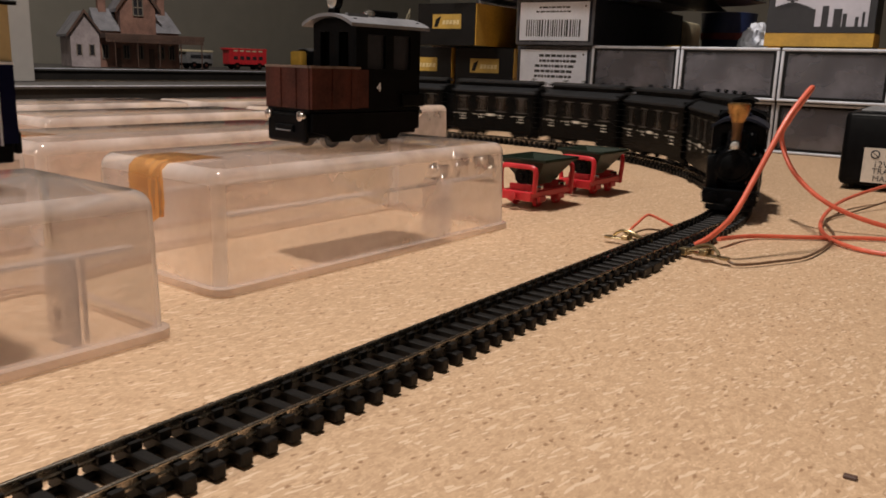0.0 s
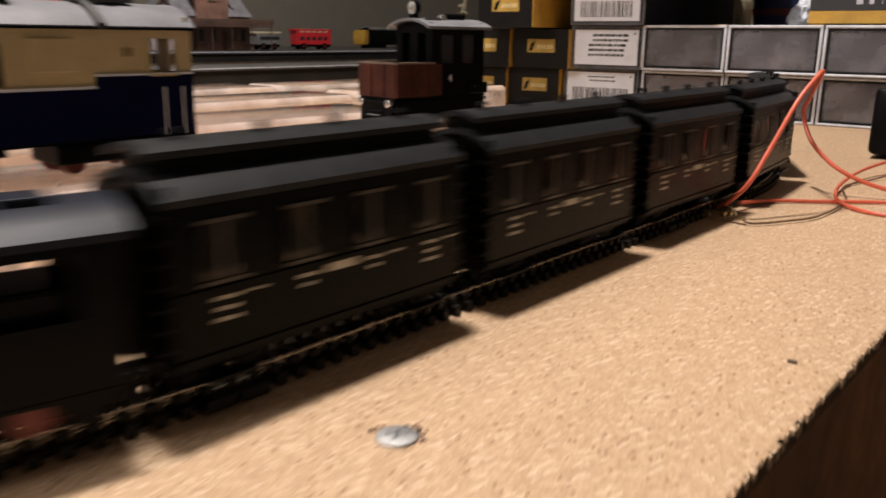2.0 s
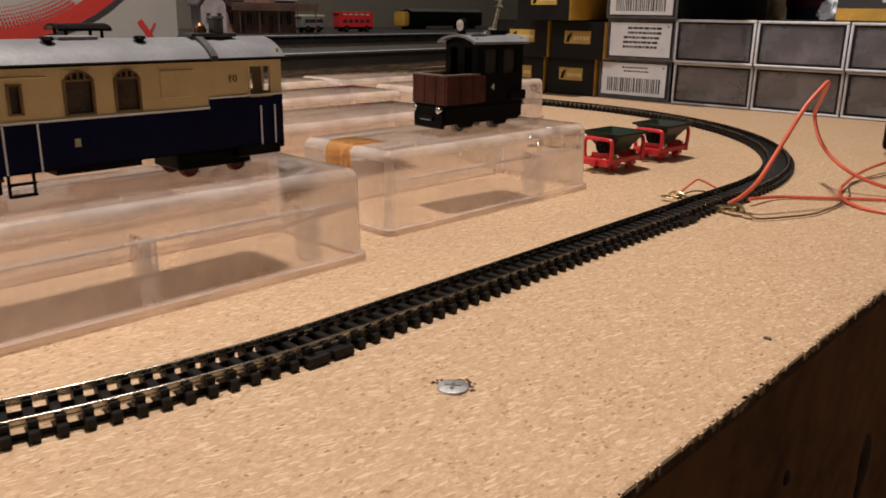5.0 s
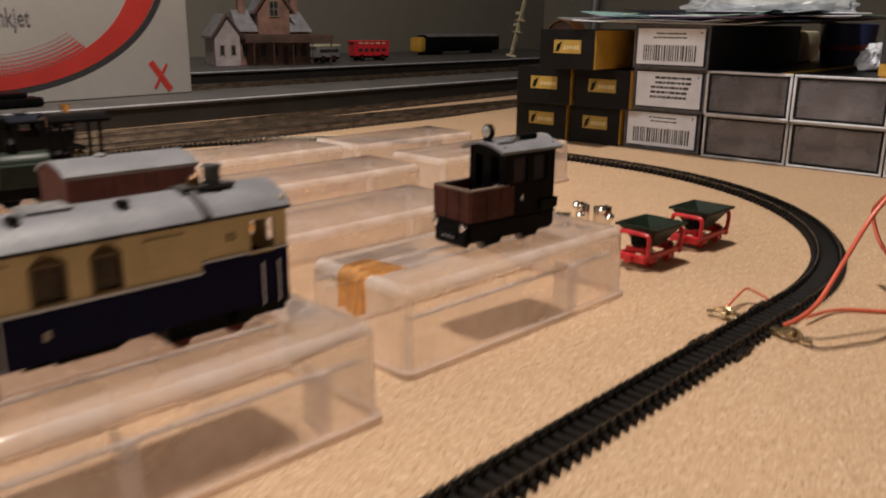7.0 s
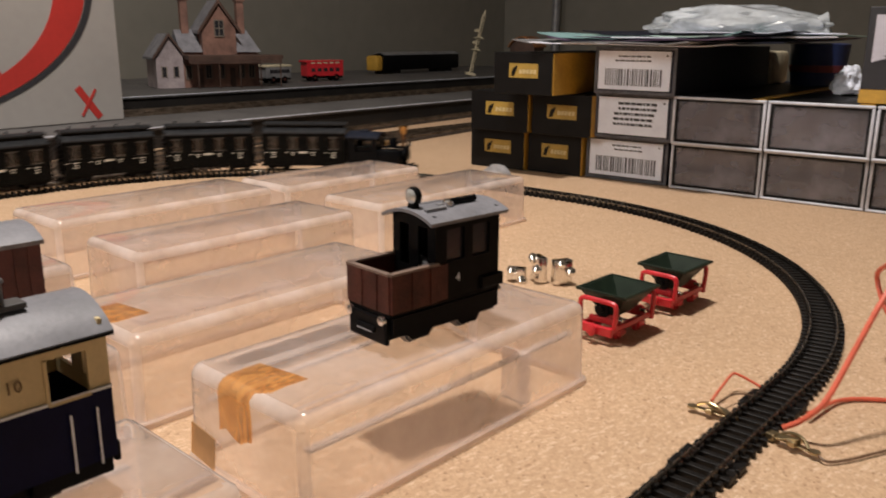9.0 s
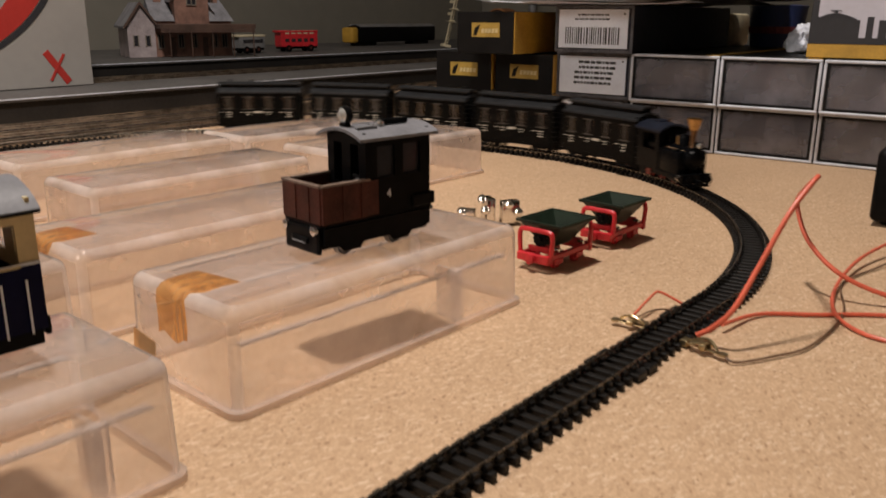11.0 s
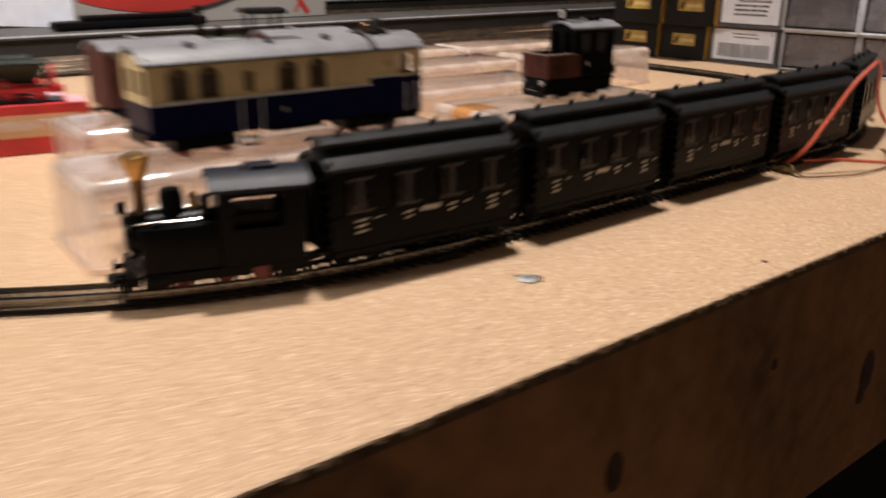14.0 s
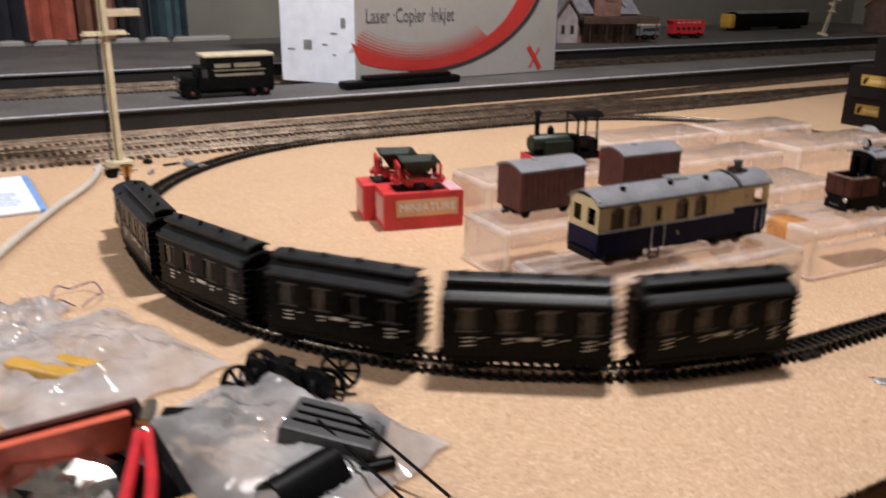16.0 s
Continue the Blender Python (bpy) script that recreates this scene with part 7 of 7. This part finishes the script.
part("halftone_dots", bm, M_CARTRED, t, "red halftone dots")
text("lettering", "Laser ·Copier ·Inkjet", 0.0165, M_CARTGREY, t, pose(0.083, -0.0004, 0.083, 90, 0, 0) @ Matrix.Diagonal((0.98, 1.6, 1, 1)), "grey product lettering", 0.0003)
for a, hw, hl in ((33, 0.0014, 0.016), (-36, 0.0038, 0.020)):
    part("cross_mark", B((-hw, hw, -0.0005, 0.0001, -hl, hl)), M_CARTRED, t, "red cross mark", m=pose(0.294, -0.0003 * (a > 0), 0.0205, 0, a, 0))
t = thing("flat_black_case", pose(-0.770, 0.262, 0.0226, 0, 0, 94), "flat black folded case lying before the carton", "black case")
part("body", B((-0.085, 0.085, -0.012, 0.012, 0, 0.009), bevel=0.003), M_BLACK, t, smooth=True)
part("flap", B((-0.055, 0.07, -0.010, 0.010, 0.009, 0.014), bevel=0.002), M_BLACK, t, smooth=True)

# ---- wall sill and hanging clothes far left ----
tagged(part("window_sill", B((-1.40, -1.365, -1.15, 0.22, 0.034, 0.043), bevel=0.002), M_PAPER), "white sill board behind the layout", "sill", kind="structure")
rng = random.Random(21)
for k, (y, w, col) in enumerate(((-0.62, 0.08, (0.80, 0.78, 0.78)), (-0.53, 0.07, (0.05, 0.06, 0.07)), (-0.45, 0.08, (0.82, 0.80, 0.80)), (-0.36, 0.06, (0.42, 0.09, 0.06)), (-0.29, 0.07, (0.84, 0.82, 0.84)), (-0.21, 0.06, (0.06, 0.20, 0.22)), (-0.145, 0.06, (0.02, 0.02, 0.03)), (-0.075, 0.07, (0.40, 0.10, 0.06)), (0.0, 0.06, (0.22, 0.10, 0.06)), (0.06, 0.05, (0.02, 0.02, 0.025)), (0.115, 0.05, (0.05, 0.09, 0.11)))):
    t = thing("hanging_garment", pose(-1.385, y, 0.0435), "hanging garment of plain cloth behind the white sill", "garment", group="hanging garments")
    bm = bmesh.new()
    rows = []
    for i in range(9):
        u = i / 8
        rows.append([bm.verts.new((0.022 * math.sin(u * 9 + k) + off, (u - 0.5) * w * 1.25 * (1.0 - 0.25 * (z > 0.45)), z)) for off in (0.0, 0.01) for z in (0.0, 0.25, 0.5)])
    for a, b in zip(rows, rows[1:]):
        for q in (0, 1, 3, 4):
            bm.faces.new((a[q], b[q], b[q + 1], a[q + 1]))
    part("cloth", bm, mat("cloth_%d" % k, col, 0.85, 0, 0.2, 30, 0.3), t, smooth=True)

# ---- clutter at the near corner ----
t = thing("printed_booklet", pose(-0.495, -0.222, 0.0006, 0, 0, 2), "white booklet with blue edge lying on the chipboard", "booklet")
part("pages", B((-0.056, 0.056, -0.045, 0.030, 0, 0.0016)), M_LABEL, t)
part("blue_edge", B((-0.056, 0.056, 0.030, 0.0345, 0, 0.0017)), M_BLUEEDGE, t, "blue printed edge")
bars(t, "printed_text", 6, -0.03, 0.03, 0.0, pose(0, 0.0, 0.0017, -90, 0, 90), M_BLUEEDGE, "pale blue print", 0.002, 0.007, 8)
t = thing("white_cable", pose(0, 0, 0), "thick white cable lying across the chipboard", "cable")
part("lead", tube([(-0.18, -0.33, 0.003), (-0.245, -0.285, 0.003), (-0.306, -0.240, 0.003), (-0.37, -0.212, 0.003), (-0.44, -0.180, 0.003), (-0.495, -0.152, 0.003), (-0.545, -0.135, 0.004)], 0.0024, 12), M_CABLE, t, smooth=True)


def sheet_bag(m, w, d, rise, label, seed, cat="plastic bag"):
    t = thing("polythene_bag", m, label, cat, group="polythene bags")
    bm = bmesh.new()
    bmesh.ops.create_grid(bm, x_segments=44, y_segments=44, size=0.5)
    for v_ in bm.verts:
        x, y = v_.co.x, v_.co.y
        edge = max(0.0, 1 - max(abs(x), abs(y)) * 2)
        v_.co.z = 0.0008 + rise * min(1, edge * 2.2) * (0.55 + 0.45 * noise.noise(Vector((x * 5, y * 5, seed)))) + (0.0035 * abs(noise.noise(Vector((x * 13, y * 13, seed + 3)))) + 0.0016 * abs(noise.noise(Vector((x * 31, y * 22, seed + 9))))) * (0.3 + edge)
        v_.co.x, v_.co.y = x * w + 0.004 * noise.noise(Vector((y * 6, seed, 1))), y * d + 0.004 * noise.noise(Vector((x * 6, seed, 2)))
    part("film", bm, M_BAG, t, smooth=True)
    part("sealed_seam", B((-w / 2 - 0.002, -w / 2 + 0.003, -d / 2 + 0.004, d / 2 - 0.004, 0.0004, 0.0008)), M_BAG, t, "flat sealed seam")
    return t


sheet_bag(pose(-0.0830, -0.149, 0.0004, 0, 0, 24), 0.098, 0.076, 0.018, "clear polythene bag full of black engine parts", 1)
sheet_bag(pose(-0.1820, -0.200, 0.0004, 0, 0, 20), 0.095, 0.085, 0.012, "clear polythene bag with small yellow parts", 4)
sheet_bag(pose(-0.2340, -0.222, 0.0004, 0, 0, -15), 0.060, 0.040, 0.012, "crumpled clear polythene bag", 7)


def spoked_wheel(m, r):
    t = thing("spoked_wheel", m, "black spoked driving wheel among the spare parts", "model wheel", group="spare wheels")
    n = 28
    bm = bmesh.new()
    rings = []
    for rr, z in ((r, -0.0014), (r, 0.0014), (r * 0.84, 0.0014), (r * 0.84, -0.0014)):
        rings.append([bm.verts.new((rr * math.cos(2 * math.pi * i / n), rr * math.sin(2 * math.pi * i / n), z)) for i in range(n)])
    for a, b in zip(rings, rings[1:] + rings[:1]):
        for i in range(n):
            bm.faces.new((a[i], a[(i + 1) % n], b[(i + 1) % n], b[i]))
    bmesh.ops.recalc_face_normals(bm, faces=bm.faces[:])
    part("tyre", bm, M_BLACK, t, smooth=True)
    for k in range(8):
        a = math.pi * 2 * k / 8
        part("spoke", C((0.0, 0.0, 0), (r * 0.86 * math.cos(a), r * 0.86 * math.sin(a), 0), 0.0007, n=6), M_BLACK, t)
    part("hub", C((0, 0, -0.0018), (0, 0, 0.0018), r * 0.2, n=14), M_BLACK, t)


for x, y, z, rx, rz in ((-0.1280, -0.138, 0.0085, 78, 30), (-0.1100, -0.112, 0.0095, 80, 62), (-0.1010, -0.122, 0.0085, 76, 55), (-0.1200, -0.150, 0.0080, 70, 35)):
    spoked_wheel(pose(x, y, z, rx, 0, rz), 0.0082)
t = thing("engine_chassis", pose(-0.1110, -0.130, 0.004, 0, 0, 35), "black cast engine chassis beside the spare wheels", "engine part")
part("block", B((-0.018, 0.016, -0.005, 0.005, 0, 0.009), bevel=0.001), M_BLACK, t)
part("gear_post", B((-0.010, -0.002, -0.004, 0.004, 0.009, 0.013), (0.004, 0.010, -0.003, 0.003, 0.009, 0.012), bevel=0.0008), M_BLACK, t)
for k, x in enumerate((-0.013, -0.0085, 0.001, 0.0125)):
    part("gear", lathe([(0.0062, 0), (0.0066, 0.0006), (0.0066, 0.0024), (0.0030, 0.0030), (0.0012, 0.0044)], 14, at=(x, -0.005 + 0.0016 * (k % 2), 0.0085), axis=Matrix.Rotation(radians(90), 4, "X")), M_BLACK, t)
t = thing("tender_shell", pose(-0.0690, -0.133, 0.0035, 0, 8, 48), "dark grey tender shell in the polythene bag", "engine part")
part("shell", B((-0.017, 0.017, -0.011, 0.011, 0, 0.011), bevel=0.0015), mat("shell_grey", (0.05, 0.05, 0.052), 0.5), t)
for y in (-0.005, 0.0, 0.005):
    part("rib", B((-0.014, 0.014, y - 0.0005, y + 0.0005, 0.011, 0.0117)), M_BLACK, t)
t = thing("boiler_shell", pose(-0.0500, -0.151, 0.004, 0, 0, 20), "black half-round boiler shell in the polythene bag", "engine part")
part("shell", prism(arch(0.020, 0.0, 0.010, 12, 0.0015), -0.013, 0.013), M_BLACK, t, smooth=True)
t = thing("running_plate", pose(-0.1070, -0.168, 0.003, 0, 0, 60), "small black running plate under the polythene", "engine part")
part("plate", B((-0.016, 0.012, -0.008, 0.008, 0, 0.003), (0.012, 0.020, -0.002, 0.002, 0.001, 0.004), bevel=0.0006), M_BLACK, t)
for k, (a, b) in enumerate((((-0.0690, -0.138, 0.016), (-0.0260, -0.125, 0.004)), ((-0.0650, -0.126, 0.016), (-0.0240, -0.112, 0.004)))):
    t = thing("wire_rod", pose(0, 0, 0), "thin black wire rod lying over the parts", "rod", group="wire rods")
    part("rod", C(a, b, 0.0006, n=8), M_BLACK, t)
t = thing("valve_gear", pose(-0.0520, -0.1390, 0.004, 0, 0, 40), "tangle of black valve gear in the polythene bag", "engine part")
for k in range(7):
    rng2 = random.Random(k + 40)
    x, y, s = rng2.uniform(-0.018, 0.018), rng2.uniform(-0.009, 0.009), rng2.uniform(0.002, 0.005)
    part("piece", B((x - s * 1.6, x + s * 1.6, y - s * 0.5, y + s * 0.5, 0, s), bevel=0.0006), M_BLACK, t, m=pose(0, 0, 0.0, 0, 0, rng2.uniform(-60, 60)))
t = thing("wood_strip", pose(-0.0720, -0.172, 0.001, 0, 0, 12), "thin wooden strip lying under the bag", "wood strip")
part("strip", B((-0.030, 0.030, -0.002, 0.002, 0, 0.003), bevel=0.0003), M_WOOD, t)

t = thing("parts_box", pose(-0.0690, -0.217, 0.0006, 0, 0, 3), "open black parts box with red lined edge and silver foil", "parts box")
part("base", B((-0.038, 0.030, -0.045, 0.030, 0, 0.002)), M_BLACK, t)
for b in ((-0.038, -0.035, -0.045, 0.030), (0.027, 0.030, -0.045, 0.030), (-0.035, 0.027, -0.045, -0.042), (-0.035, 0.027, 0.027, 0.030)):
    part("wall", B((*b, 0.002, 0.019), bevel=0.0005), M_MAROON if b[0] == -0.038 else M_WOOD if b[0] == 0.027 else M_BLACK, t)
part("red_liner", B((-0.034, -0.030, -0.040, 0.026, 0.004, 0.0175), bevel=0.0006), M_WIRE, t, "orange-red card liner")
crumple("foil_scrap", pose(-0.0850, -0.220, 0.003), (0.020, 0.016, 0.007), M_SILVER, "crumpled silver foil in the parts box", "foil", 13, 3, 0.4)
for a, b, c in (((-0.0800, -0.1935, 0.022), (-0.0560, -0.2010, 0.021), (-0.0310, -0.2085, 0.0225)), ((-0.0800, -0.1910, 0.022), (-0.0545, -0.1950, 0.021), (-0.0300, -0.2010, 0.0225))):
    t = thing("plier_handle", pose(0, 0, 0), "bright red tool handle lying over the parts box", "tool handle", group="red tool handles")
    part("grip", tube([a, b, c], 0.0018, 12), M_RED, t, smooth=True)
t = thing("tool_nose", pose(-0.0800, -0.1922, 0.020, 0, 0, 160), "silver tool nose with brass pivot", "tool part")
part("nose", B((-0.002, 0.018, -0.002, 0.002, 0, 0.004), bevel=0.001), M_SILVER, t)
part("pivot", lathe([(0.002, 0), (0.002, 0.001)], 12, at=(0.001, 0, 0.004)), M_BRASS, t)
t = thing("yellow_parts", pose(-0.172, -0.210, 0.002, 0, 0, 40), "small yellow plastic parts in a bag", "plastic parts")
part("piece", B((-0.022, 0.014, -0.006, 0.002, 0, 0.007), bevel=0.0025, seg=3), M_YELLOW, t, smooth=True)
part("piece", B((-0.006, 0.024, 0.004, 0.011, 0, 0.007), bevel=0.0025, seg=3), M_YELLOW, t, smooth=True)
t = thing("wire_ring", pose(-0.262, -0.190, 0.001), "thin ring of purple wire on the chipboard", "wire")
part("lead", tube([(0.014 * math.cos(a), 0.012 * math.sin(a), 0.0006 + 0.004 * math.sin(a * 2) ** 2) for a in [k * 0.55 for k in range(12)]], 0.0004, 6), mat("purple_wire", (0.10, 0.04, 0.16), 0.4), t)

# ---- the train's run ----
# seconds and metres along the oval of the gap between engine and first coach
RUN = [(-1.0, -0.24), (0.0, -0.078), (0.4, -0.027), (0.8, 0.036), (1.5, 0.1565), (2.0, 0.2550), (2.5, 0.3420), (3.0, 0.4208), (5.5, 0.89), (8.0, 1.352), (9.5, 1.588),
       (12.0, 1.972), (12.5, 2.050), (13.0, 2.143), (13.5, 2.248), (14.0, 2.354), (14.5, 2.4453), (15.0, 2.5335), (15.5, 2.6195), (16.0, 2.712), (17.0, 2.89)]


def run_at(t):
    """Smooth travel through the table's times."""
    ts = [q[0] for q in RUN]
    i = max(1, min(len(RUN) - 3, next(k for k in range(len(ts)) if ts[k + 1] >= t or k == len(ts) - 2)))
    (a, p), (b, q) = RUN[i], RUN[i + 1]
    sa = (q - RUN[i - 1][1]) / (b - RUN[i - 1][0])
    sb = (RUN[i + 2][1] - p) / (RUN[i + 2][0] - a)
    u, d = (t - a) / (b - a), b - a
    return p * (2 * u ** 3 - 3 * u ** 2 + 1) + sa * d * (u ** 3 - 2 * u ** 2 + u) + q * (-2 * u ** 3 + 3 * u ** 2) + sb * d * (u ** 3 - u ** 2)


def on_track(s, wheelbase):
    """Pose of a vehicle whose middle is at s, its front towards -y of its own space."""
    ax, ay, _ = oval(s + wheelbase / 2)
    bx, by, _ = oval(s - wheelbase / 2)
    return pose((ax + bx) / 2, (ay + by) / 2, 0, 0, 0, math.degrees(math.atan2(ay - by, ax - bx)) + 90)


def motions():
    times = [k * 0.1 for k in range(164)]
    walk(ENGINE, [(t, on_track(run_at(t) + 0.0245, 0.022)) for t in times])
    for k, c in enumerate(COACHES):
        walk(c, [(t, on_track(run_at(t) - 0.0395 - 0.0790 * k, 0.046)) for t in times])


motions()
